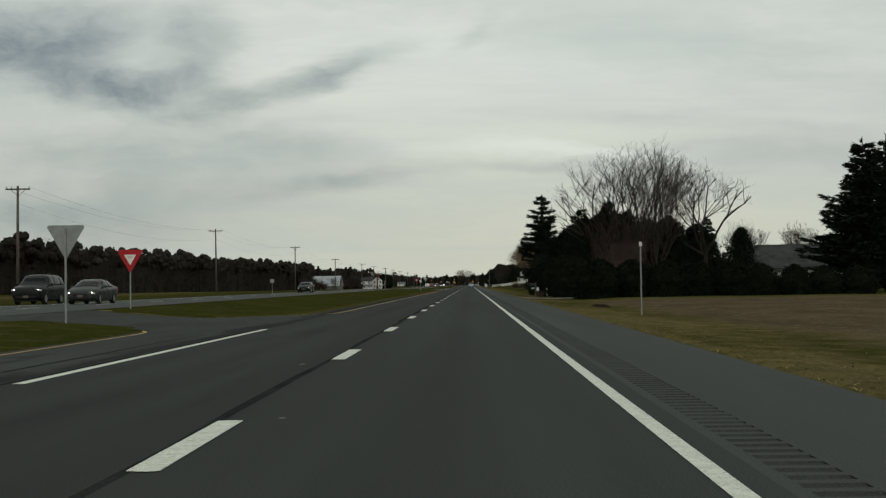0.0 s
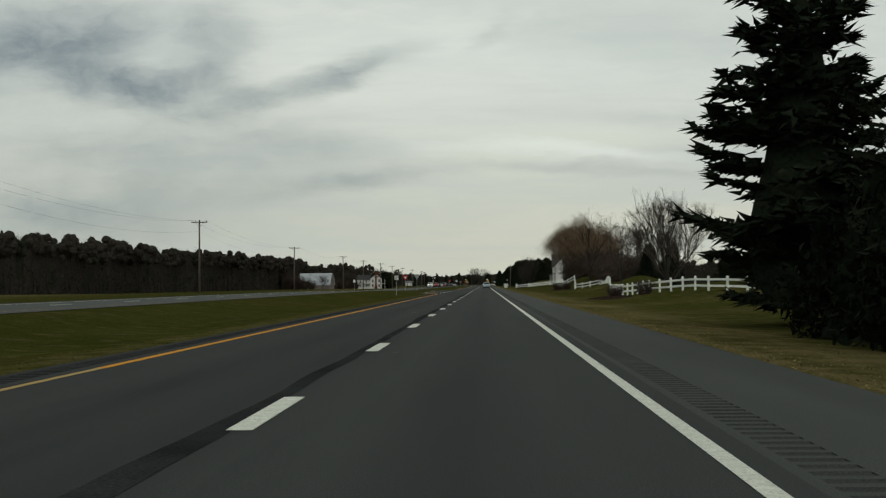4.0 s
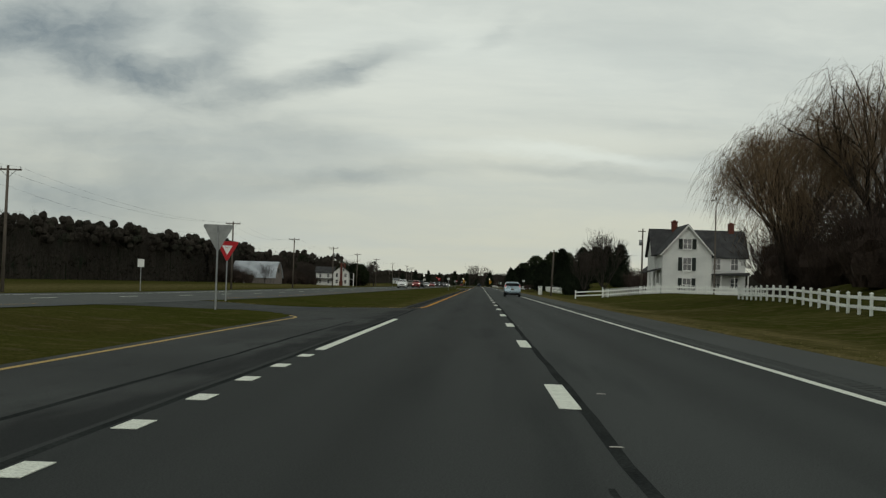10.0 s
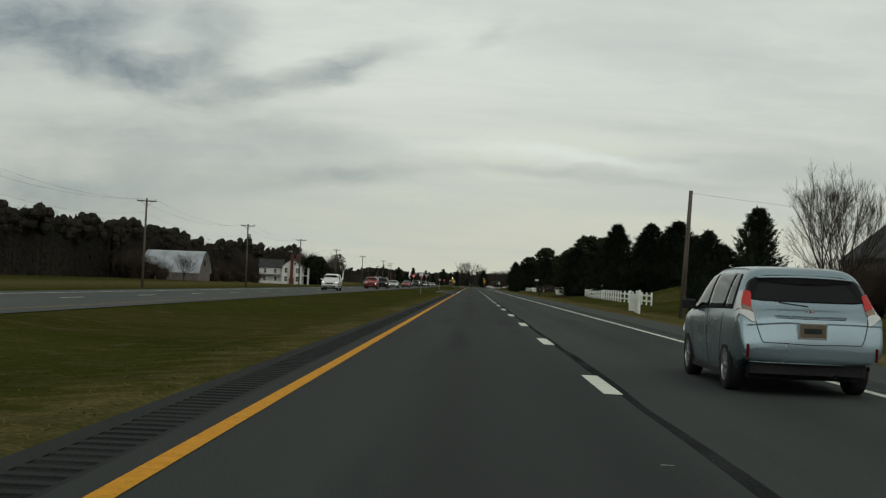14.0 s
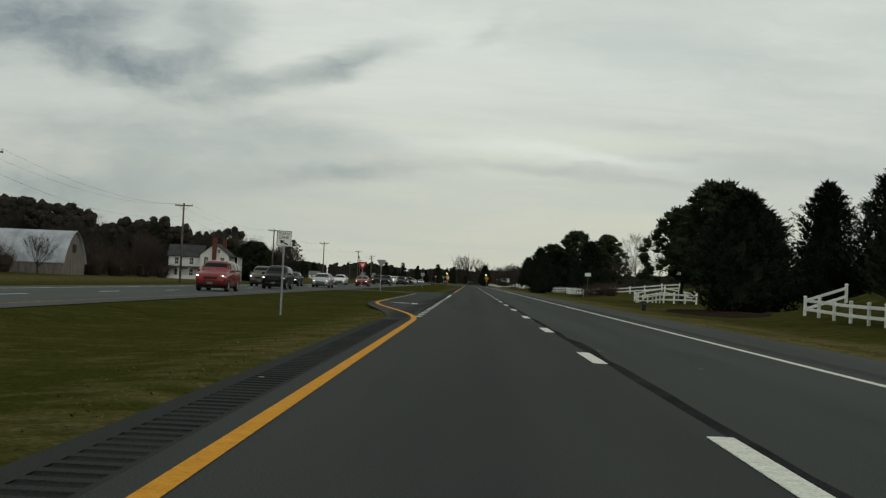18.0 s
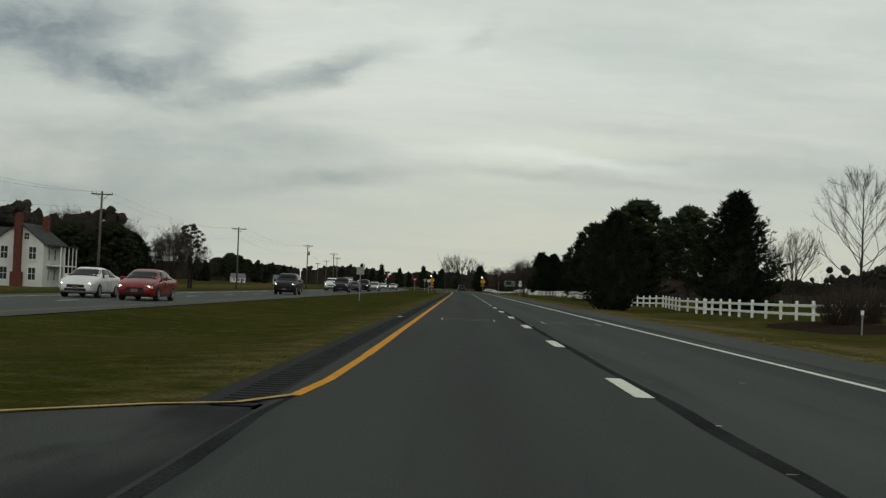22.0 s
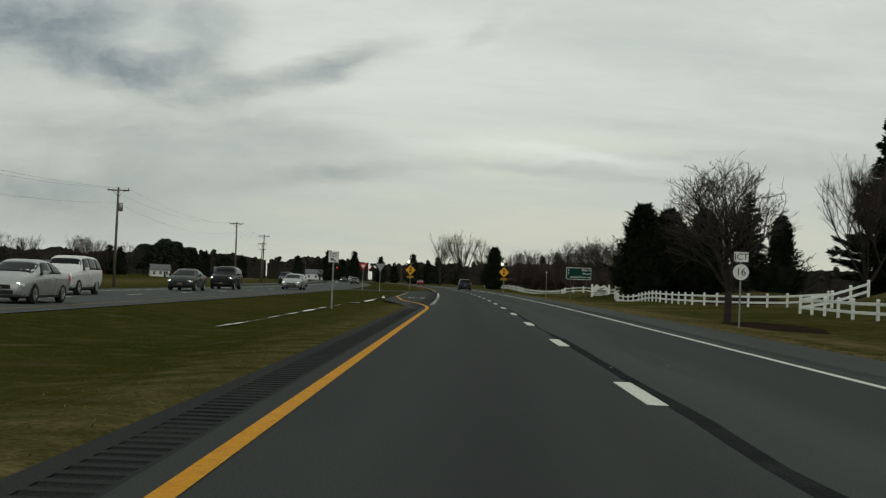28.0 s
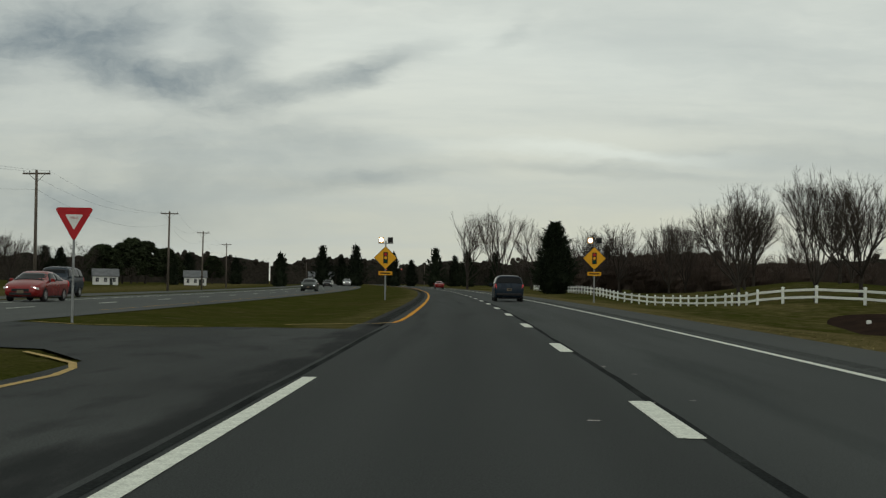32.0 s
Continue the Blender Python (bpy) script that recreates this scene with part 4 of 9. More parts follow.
def fan_tree(seed, h, w, limbs=6, fork=0.2, levels=5, spread=0.42, rise=0.10, trunk=0.2, peak=0.62, base=0.2, twig=0.010, fine=4, reach=0.07, stems=1, leader=False, wave=0.10, ratio=0.80, limb=0.30):
    """A leafless tree: limbs leave the trunk in a fan and fork again and again into straight fine twigs, inside an oval crown.
    w: half width of the crown; peak: height of its widest part; base: its foot; fork: where the trunk divides; leader: one stem to the top."""
    r = random.Random(seed)
    wood, tw = MB(), MB()

    def inside(p):
        p = p * r.uniform(0.90, 1.14)
        t = p.z / h
        v = (t - peak) / (1.0 - peak) if t > peak else (peak - t) / (peak - base + 0.08)
        if v >= 1:
            return False
        return math.hypot(p.x, p.y) < w * math.sqrt(1 - v * v) * (1 + 0.10 * math.sin(3 * math.atan2(p.y, p.x) + seed))

    def shoots(p, q, n, ln):
        d = unit(q - p)
        for i in range(n):
            s = p.lerp(q, r.random())
            e = unit(d + Vector((r.gauss(0, 0.42), r.gauss(0, 0.42), r.gauss(0.15, 0.30))))
            m = ln * r.uniform(0.45, 1.1)
            blade(tw, s, s + e * m, twig * 0.55, r)
            f = unit(e + Vector((r.gauss(0, 0.45), r.gauss(0, 0.45), r.gauss(0.1, 0.3))))
            blade(tw, s + e * m * 0.4, s + e * m * 0.4 + f * m * 0.6, twig * 0.42, r)

    def grow(p, d, ln, rad, lev):
        n = 3 if lev < 2 else 2
        for i in range(n):
            d = unit(d + Vector((r.gauss(0, wave), r.gauss(0, wave), rise + r.gauss(0, wave * 0.6))))
            q = p + d * ln / n
            if lev > 0 and not inside(q):
                shoots(p, p + d * ln * 0.3, max(2, fine - 1), h * reach)
                return
            ra, rb = rad * (1 - 0.35 * i / n), rad * (1 - 0.35 * (i + 1) / n)
            if ra > twig * 2.2:
                wood.tube(p, q, ra, rb, 6 if lev == 0 else 4)
            else:
                tw.tube(p, q, max(ra, twig * 0.75), max(rb, twig * 0.6), 3)
            if lev >= levels - 1:
                shoots(p, q, max(1, fine - 1), h * reach)
            elif i:
                grow(q, unit(d + Vector((r.gauss(0, 0.5), r.gauss(0, 0.5), 0.2))), ln * r.uniform(0.45, 0.7), rad * 0.42, lev + 2)
            p = q
        if lev >= levels:
            shoots(p - d * ln * 0.1, p, fine + 1, h * reach)
            return
        k = 3 if r.random() < 0.45 else 2
        a0 = r.uniform(0, 6.28)
        for i in range(k):
            a = a0 + 2 * math.pi * i / k + r.gauss(0, 0.3)
            side = Matrix.Rotation(a, 3, d) @ d.orthogonal().normalized()
            sp = spread * r.uniform(0.6, 1.25) * (0.55 if i == 0 else 1.0)
            grow(p, unit(d * math.cos(sp) + side * math.sin(sp)), ln * ratio * r.uniform(0.82, 1.12), rad * (0.66 if i == 0 else 0.54), lev + 1)

    for s in range(stems):
        a = 2 * math.pi * s / stems + 0.5
        lean = 0.0 if stems == 1 else 0.22
        p = Vector((math.cos(a) * 0.12 * (stems > 1), math.sin(a) * 0.12 * (stems > 1), -0.1))
        top = h * (0.82 if leader else fork)
        n = 6 if leader else 3
        nodes = [p]
        for i in range(n):
            p = p + Vector((math.cos(a) * lean + r.gauss(0, 0.03), math.sin(a) * lean + r.gauss(0, 0.03), 1)) * top / n
            nodes.append(p)
        for i in range(n):
            wood.tube(nodes[i], nodes[i + 1], trunk * (1 - (0.85 if leader else 0.25) * i / n), trunk * (1 - (0.85 if leader else 0.25) * (i + 1) / n), 8)
        for i in range(limbs):
            az = a + i * 2.39996 + r.gauss(0, 0.25)
            if leader:
                u = fork + (0.97 - fork) * (i + r.random()) / limbs
                k = min(n - 1, int(u * n))
                q = nodes[k].lerp(nodes[k + 1], u * n - k)
                tilt = 1.15 - 0.75 * u
                ln = h * limb * (1.15 - 0.85 * u)
                rad = trunk * 0.36 * (1.1 - 0.8 * u)
            else:
                q = nodes[-1].lerp(nodes[-2], r.uniform(0, 0.6))
                tilt = r.uniform(0.15, 0.95) if i else 0.08
                ln = h * limb * r.uniform(0.8, 1.1)
                rad = trunk * r.uniform(0.42, 0.62)
            grow(q, unit((math.cos(az) * math.sin(tilt), math.sin(az) * math.sin(tilt), math.cos(tilt))), ln, rad, 0)
    return wood, tw


def weeping(pair, seed, h, n=5, ln=0.24, twig=0.010):
    """Adds hanging shoots to the outer twigs of a tree."""
    wood, tw = pair
    r = random.Random(seed)
    tips = [Vector(tw.v[i]) for i in range(2, len(tw.v), 7)]
    for p in tips:
        if p.z < h * 0.25:
            continue
        for i in range(n):
            a = math.atan2(p.y, p.x) + r.gauss(0, 1.1)
            dd = unit((math.cos(a), math.sin(a), r.uniform(-0.1, 0.7)))
            L = r.uniform(0.3, 1.0) * min(h * ln, p.z * 0.8)
            prev = p + Vector((r.gauss(0, 0.2), r.gauss(0, 0.2), r.gauss(0, 0.2)))
            for j in range(3):
                dd = unit(dd + Vector((r.gauss(0, 0.08), r.gauss(0, 0.08), -0.75)))
                nx = prev + dd * (L / 3) * (1 + 0.35 * j)
                if nx.z < 0.2:
                    break
                blade(tw, prev, nx + dd * (L / 10), twig, r)
                prev = nx
    return wood, tw


def tuft(mb, p, size, r, n=5, flat=0.6):
    """A spray of needles or leaves: a few crossing blades."""
    for i in range(n):
        d = unit((r.gauss(0, 1), r.gauss(0, 1), r.gauss(0, flat)))
        a = d.orthogonal().normalized()
        a = Matrix.Rotation(r.uniform(0, 6.28), 3, d) @ a
        l, w = size * r.uniform(0.6, 1.2), size * r.uniform(0.16, 0.34)
        k = len(mb.v)
        q = p + Vector((r.gauss(0, 1), r.gauss(0, 1), r.gauss(0, 1))) * size * 0.35
        mb.v += [tuple(q - a * w - d * l * 0.3), tuple(q + a * w - d * l * 0.2), tuple(q + d * l)]
        mb.f.append((k, k + 1, k + 2))


def needle(mb, p, d, ln, wd, r):
    """One pointed spray along d."""
    a = d.orthogonal()
    a.normalize()
    a.rotate(Quaternion(d, r.uniform(0, 6.28)))
    k = len(mb.v)
    mb.v += [tuple(p - a * wd), tuple(p + a * wd), tuple(p + d * ln)]
    mb.f.append((k, k + 1, k + 2))


def core(mb, h, rad, z0, prof, r, k=12, rows=9, f=0.72):
    """A rough dark inner crown, so that daylight shows only through the edges."""
    n = len(mb.v)
    for i in range(rows + 1):
        t = i / rows
        for j in range(k):
            a = 2 * math.pi * j / k
            q = rad * prof(t) * f * r.uniform(0.78, 1.1)
            mb.v.append((q * math.cos(a), q * math.sin(a), z0 + (h * 0.95 - z0) * t))
    for i in range(rows):
        mb.f += [(n + i * k + j, n + i * k + (j + 1) % k, n + (i + 1) * k + (j + 1) % k, n + (i + 1) * k + j) for j in range(k)]
    mb.f += [tuple(n + rows * k + j for j in range(k)), tuple(n + j for j in reversed(range(k)))]


def cedar_tree(seed, h, rad, z0=0.1, prof=None, boughs=420, size=0.34, lump=0.22, leaders=3, rise=0.8):
    """Dense upright evergreen: many rising boughs of uneven reach with feathery pointed sprays, and a ragged top of a few leaders."""
    r = random.Random(seed)
    prof = prof or (lambda t: (min(1, (t + 0.14) / 0.26) ** 0.55) * (1 - t) ** 0.82 + 0.02)
    trunk, crown = MB(), MB()
    trunk.tube((0, 0, -0.1), (0, 0, h * 0.9), rad * 0.09, 0.03, 7)
    core(crown, h * 0.95, rad, z0, prof, r, 14, 12, f=0.66)
    for i in range(boughs):
        t = ((i + r.random()) / boughs) ** 1.12
        a = i * 2.39996 + r.gauss(0, 0.2)
        ls = 1 + lump * math.sin(a * 2 + seed + t * 5) + 0.6 * lump * math.sin(a * 5 - t * 17 + seed)
        reach = rad * prof(t) * ls * r.choice((0.82, 0.92, 1.0, 1.08, 1.28)) * r.uniform(0.92, 1.06) + 0.05
        up = rise * r.uniform(0.5, 1.3)
        zc = z0 + (h * 0.97 - z0) * t
        out = Vector((math.cos(a), math.sin(a), 0))
        for k in range(7):
            u = 0.62 + 0.38 * k / 6
            q = reach * u
            p = out * q + Vector((0, 0, zc + up * reach * (u - 0.62) * 0.9))
            s = size * (1.25 - 0.75 * (k / 6)) * r.uniform(0.8, 1.2)
            for j in range(3):
                d = unit(out * r.uniform(0.3, 1.0) + Vector((r.gauss(0, 0.45), r.gauss(0, 0.45), r.uniform(0.1, 1.2) * up + 0.1)))
                needle(crown, p + Vector((r.gauss(0, 1), r.gauss(0, 1), r.gauss(0, 1))) * s * 0.35, d, s * r.uniform(0.8, 1.5), s * r.uniform(0.16, 0.30), r)
    for m in range(leaders):
        a = r.uniform(0, 6.28)
        o = Vector((math.cos(a), math.sin(a), 0)) * rad * (0.0 if m == 0 else r.uniform(0.10, 0.26))
        zt = h * (1.0 if m == 0 else r.uniform(0.86, 0.96))
        for i in range(34):
            zc = zt - 0.05 * i * h / 9
            q = 0.02 + 0.011 * i * h / 9
            d = unit((r.gauss(0, 0.5), r.gauss(0, 0.5), 1.0))
            needle(crown, o + Vector((r.gauss(0, q), r.gauss(0, q), zc - size)), d, size * r.uniform(0.7, 1.1), size * 0.2, r)
    return trunk, crown


def spruce_tree(seed, h, rad, z0=0.6, gap=0.40, open_=0.0):
    """Layered spruce: tiers of boughs with upturned ends, drooping sprays and gaps that let the sky through near the edge."""
    r = random.Random(seed)
    trunk, crown = MB(), MB()
    trunk.tube((0, 0, -0.1), (0, 0, h * 0.5), rad * 0.075, rad * 0.045, 8)
    trunk.tube((0, 0, h * 0.5), (0, 0, h), rad * 0.045, 0.02, 6)
    prof = lambda t: (1 - t) ** 0.8 * min(1, 0.55 + t * 3)
    core(crown, h * 0.9, rad, z0, prof, r, 10, 10, f=0.40)
    z = z0
    while z < h * 0.97:
        t = (z - z0) / (h - z0)
        n = 8 if t < 0.6 else 6
        tier = r.uniform(0.75, 1.12)
        for i in range(n):
            a = r.uniform(0, 6.28)
            ln = rad * prof(t) * r.uniform(0.62, 1.1) * tier + 0.15
            tilt = r.uniform(-0.10, 0.34)
            out = Vector((math.cos(a), math.sin(a), 0))
            side = Vector((-math.sin(a), math.cos(a), 0))
            st = Vector((0, 0, z))
            end = st + out * ln + Vector((0, 0, ln * tilt))
            trunk.tube(st, end, 0.05 * (1 - t) + 0.012, 0.01, 3)
            m = max(4, int(ln * 6))
            for k in range(m):
                u = 0.25 + 0.75 * (k + 0.5) / m
                p = st.lerp(end, u) + Vector((0, 0, ln * 0.10 * u * u))
                wd = ln * 0.30 * (1.15 - u)
                for j in range(7):
                    q = p + side * r.gauss(0, wd) + Vector((0, 0, r.gauss(-0.04, 0.07)))
                    d = unit(out * r.uniform(0.4, 1.0) + side * r.gauss(0, 0.6) + Vector((0, 0, r.gauss(0.05, 0.35))))
                    needle(crown, q, d, r.uniform(0.26, 0.52), r.uniform(0.06, 0.12), r)
        z += gap * r.uniform(0.8, 1.25) * (1.15 - 0.35 * t) * (1 + open_)
    for i in range(30):
        needle(crown, Vector((r.gauss(0, 0.05), r.gauss(0, 0.05), h - 0.06 * i)), unit((r.gauss(0, 0.6), r.gauss(0, 0.6), 1)), 0.3, 0.05, r)
    return trunk, crown


def pine_tree(seed, h, rad, base=0.3, lobes=170, twist=0.2):
    """Round-headed pine: bare lower trunk, crooked limbs that carry tufted balls of long needles."""
    r = random.Random(seed)
    trunk, crown = MB(), MB()
    pts = [Vector((0, 0, -0.1))]
    for i in range(6):
        pts.append(Vector((r.gauss(0, twist) * (i > 0), r.gauss(0, twist) * (i > 0), h * 0.85 * (i + 1) / 6)))
    for i in range(6):
        trunk.tube(pts[i], pts[i + 1], 0.26 * (1 - i / 7), 0.26 * (1 - (i + 1) / 7), 7)
    for i in range(lobes):
        u = (i + r.random()) / lobes
        t = base + (0.985 - base) * u ** 0.85
        a = i * 2.39996 + r.gauss(0, 0.3)
        q = rad * math.sin(min(1.0, (1.05 - t) / (1 - base) * 1.25) * math.pi * 0.5) ** 0.8 * (0.15 + 0.80 * math.sqrt(r.random())) * (1 + 0.14 * math.sin(2 * a + seed))
        br = rad * r.uniform(0.12, 0.21)
        c = Vector((math.cos(a) * q, math.sin(a) * q, h * t - br * 0.5))
        k = min(5, int(max(0, t - 0.12) / 0.85 * 6))
        s0 = pts[k].lerp(pts[k + 1], 0.5)
        mid = s0.lerp(c, 0.55) + Vector((0, 0, -0.04 * h))
        if i % 3 == 0:
            trunk.tube(s0, mid, 0.07, 0.045, 4)
            trunk.tube(mid, c, 0.045, 0.02, 4)
        n0 = len(crown.v)
        for zz, rr in ((-0.45, 0.35), (0.05, 0.72), (0.55, 0.40)):
            crown.v += [(c.x + br * rr * math.cos(k * 1.2566) * r.uniform(0.8, 1.1), c.y + br * rr * math.sin(k * 1.2566) * r.uniform(0.8, 1.1), c.z + br * zz * 0.8) for k in range(5)]
        crown.f += [(n0 + q * 5 + k, n0 + q * 5 + (k + 1) % 5, n0 + q * 5 + 5 + (k + 1) % 5, n0 + q * 5 + 5 + k) for q in (0, 1) for k in range(5)] + [tuple(n0 + 10 + k for k in range(5)), tuple(n0 + k for k in reversed(range(5)))]
        for j in range(46):
            d = unit((r.gauss(0, 1), r.gauss(0, 1), r.gauss(0.35, 0.75)))
            p = c + Vector((d.x, d.y, d.z * 0.75)) * br * r.uniform(0.45, 0.85)
            dd = unit(d + Vector((r.gauss(0, 0.4), r.gauss(0, 0.4), r.gauss(0.2, 0.3))))
            needle(crown, p, dd, r.uniform(0.24, 0.42), r.uniform(0.05, 0.10), r)
    return trunk, crown


def bush(seed, h, rx, ry, leaves=900, size=0.2, squareness=0.55):
    """A clipped or loose shrub: leafy clumps over a dark inner mass."""
    r = random.Random(seed)
    mb = MB()
    n = len(mb.v)
    k, rows = 12, 6
    for i in range(rows + 1):
        t = i / rows
        pr = math.cos(max(0, t - 0.25) / 0.75 * math.pi / 2) ** squareness
        for j in range(k):
            a = 2 * math.pi * j / k
            f = 0.80 * pr * r.uniform(0.85, 1.1)
            mb.v.append((rx * f * math.cos(a), ry * f * math.sin(a), h * 0.93 * t))
    for i in range(rows):
        mb.f += [(n + i * k + j, n + i * k + (j + 1) % k, n + (i + 1) * k + (j + 1) % k, n + (i + 1) * k + j) for j in range(k)]
    for i in range(leaves):
        t = r.random()
        pr = math.cos(max(0, t - 0.25) / 0.75 * math.pi / 2) ** squareness
        a = r.uniform(0, 6.28)
        f = pr * r.uniform(0.80, 1.05) * (1 + 0.12 * math.sin(a * 3 + seed) * math.sin(t * 5))
        tuft(mb, Vector((rx * f * math.cos(a), ry * f * math.sin(a), h * t)), size * r.uniform(0.6, 1.3), r, 4, 1.0)
    return mb


def twig_bush(seed, h, rad, n=260, inner=False):
    """A leafless shrub of many upright shoots."""
    r = random.Random(seed)
    mb = MB()
    if inner:
        core(mb, h * 0.72, rad * 0.8, 0.0, lambda t: 0.55 + 0.45 * math.sin(t * 2.6), r, 10, 6, 0.62)
    for i in range(n):
        a, q = r.uniform(0, 6.28), rad * 0.35 * math.sqrt(r.random())
        p = Vector((q * math.cos(a), q * math.sin(a), -0.05))
        d = unit((math.cos(a) * r.uniform(0, 0.7), math.sin(a) * r.uniform(0, 0.7), 1))
        L = h * r.uniform(0.6, 1.0)
        for j in range(3):
            d2 = unit(d + Vector((r.gauss(0, 0.2), r.gauss(0, 0.2), 0)))
            e = p + d2 * L / 3
            blade(mb, p, e + d2 * L * 0.08, 0.026 - 0.004 * j, r)
            for b in range(2):
                f = unit(d2 + Vector((r.gauss(0, 0.6), r.gauss(0, 0.6), 0.2)))
                blade(mb, e, e + f * L * 0.25, 0.014, r)
            p = e
    return mb


PROTO = {}


def tree(kind, name, X, Y, h, label, rot=0.0, wide=1.0, group=""):
    """Stands a tree of that kind at X, Y with height h; alike trees share their meshes."""
    if kind not in PROTO:
        PROTO[kind] = MAKE[kind]()
    h0, parts = PROTO[kind]
    k = h / h0
    e = thing(name, label, "bush" if ("bush" in name or "shrub" in name) else "tree", group)
    e.matrix_basis = pose(X, Y, ground_z(X, Y) - 0.03, 0, 0, rot) @ Matrix.Diagonal((k * wide, k * wide, k, 1))
    for pn, me, mat in parts:
        part(pn, me, mat, e)
    return e


def proto(h, *triples):
    return h, [(n, mb.mesh(n), mat) for n, mb, mat in triples]


def two(h, pair, wmat, cmat, crown="crown"):
    return proto(h, ("trunk", pair[0], wmat), (crown, pair[1], cmat))


BROAD = lambda t: (min(1, (t + 0.14) / 0.26) ** 0.55) * (1 - t) ** 0.66 * (1 - 0.12 * math.sin(t * 14)) + 0.02
MAKE = {
    "bare_big": lambda: two(15, fan_tree(3, 15, 5.8, 8, 0.18, 5, 0.46, 0.05, 0.26, 0.60, 0.24, 0.011, 4), M_BARK, M_TWIG, "twig_crown"),
    "bare_big2": lambda: two(15, fan_tree(11, 15, 5.2, 8, 0.16, 5, 0.42, 0.07, 0.25, 0.64, 0.24, 0.011, 4), M_BARK, M_TWIG, "twig_crown"),
    "bare_crooked": lambda: two(12, fan_tree(15, 12, 4.2, 5, 0.34, 5, 0.55, 0.02, 0.24, 0.72, 0.36, 0.014, 3, wave=0.22), M_BARK, M_TWIG, "twig_crown"),
    "bare_vase": lambda: two(10, fan_tree(21, 10, 3.7, 8, 0.14, 4, 0.36, 0.12, 0.16, 0.66, 0.16, 0.010, 5, 0.085), M_BARK, M_TWIG, "twig_crown"),
    "bare_round": lambda: two(8, fan_tree(33, 8, 3.4, 8, 0.20, 4, 0.42, 0.08, 0.15, 0.58, 0.22, 0.010, 4, 0.085), M_BARK, M_TWIG, "twig_crown"),
    "bare_dense": lambda: two(8, fan_tree(35, 8, 3.3, 9, 0.24, 5, 0.56, 0.0, 0.21, 0.60, 0.22, 0.012, 3, 0.05, wave=0.20, limb=0.24), M_BARK, M_TWIG, "twig_crown"),
    "bare_upright": lambda: two(9, fan_tree(41, 9, 2.5, 3, 0.10, 4, 0.26, 0.20, 0.09, 0.70, 0.08, 0.009, 4, 0.085, stems=4), M_BARK, M_TWIG, "twig_crown"),
    "bare_small": lambda: two(7, fan_tree(55, 7, 2.2, 22, 0.22, 2, 0.40, 0.06, 0.085, 0.46, 0.18, 0.009, 4, 0.09, leader=True), M_BARK, M_TWIG, "twig_crown"),
    "bare_far": lambda: two(9, fan_tree(61, 9, 3.6, 6, 0.14, 3, 0.42, 0.08, 0.16, 0.62, 0.18, 0.016, 4, 0.12), M_BARK, M_TWIG, "twig_crown"),
    "bare_far2": lambda: two(9, fan_tree(62, 9, 3.0, 6, 0.12, 3, 0.36, 0.12, 0.15, 0.66, 0.12, 0.016, 4, 0.12), M_BARK, M_TWIG, "twig_crown"),
    "willow": lambda: two(12, weeping(fan_tree(4, 12, 6.2, 8, 0.10, 4, 0.45, 0.02, 0.34, 0.60, 0.20, 0.012, 2, 0.07), 4, 12, 3, 0.22, 0.008), M_BARK, M_WILLOW, "shoot_crown"),
    "willow_airy": lambda: two(12, weeping(fan_tree(9, 12, 6.2, 8, 0.16, 5, 0.50, 0.0, 0.25, 0.64, 0.28, 0.011, 2, 0.05, wave=0.14), 9, 12, 1, 0.11, 0.006), M_BARK, M_WILLOW, "shoot_crown"),
    "spruce": lambda: two(12, spruce_tree(6, 12, 3.5, gap=0.50, open_=0.25), M_BARK, M_CONIF),
    "spruce2": lambda: two(14, spruce_tree(16, 14, 4.4, gap=0.46), M_BARK, M_CONIF),
    "cedar": lambda: two(9, cedar_tree(7, 9, 3.3, prof=BROAD), M_BARK, M_CEDAR),
    "cedar2": lambda: two(10, cedar_tree(17, 10, 3.6, prof=BROAD, leaders=4), M_BARK, M_CEDAR),
    "cedar_far": lambda: two(10, cedar_tree(47, 10, 3.0, boughs=90, size=0.6), M_BARK, M_CEDAR),
    "cedar_slim": lambda: two(10, cedar_tree(27, 10, 2.7, prof=lambda t: min(1, (t + 0.06) / 0.3) ** 0.6 * (1 - t ** 2.2) ** 0.75 * (1 - 0.22 * t) + 0.03, boughs=460, lump=0.10, rise=1.0), M_BARK, M_CEDAR),
    "cedar_round": lambda: two(8, cedar_tree(37, 8, 3.0, prof=lambda t: min(1, (t + 0.08) / 0.2) ** 0.5 * (1 - t ** 2.1) ** 0.62 + 0.02, boughs=460, rise=0.5), M_BARK, M_CEDAR),
    "pine": lambda: two(11, pine_tree(8, 11, 4.6, 0.24), M_BARK, M_PINE),
    "pine2": lambda: two(14, pine_tree(18, 14, 5.6, 0.20, 200), M_BARK, M_PINE),
    "pine_tall": lambda: two(15, pine_tree(28, 15, 3.2, 0.55, 44), M_BARK, M_PINE),
    "hedge": lambda: proto(2.7, ("foliage", bush(2, 2.7, 1.9, 1.8), M_HEDGE)),
    "brush": lambda: proto(5, ("shoot_crown", twig_bush(25, 5, 4.0, 420, True), M_BRUSH)),
    "brush2": lambda: proto(5, ("shoot_crown", twig_bush(26, 5, 3.4, 420, True), M_BRUSH)),
    "shrub_twigs2": lambda: proto(2.4, ("shoot_crown", twig_bush(15, 2.4, 2.6, 340), M_BRUSH)),
}
EVG = "dark green evergreen tree with a ragged outline"
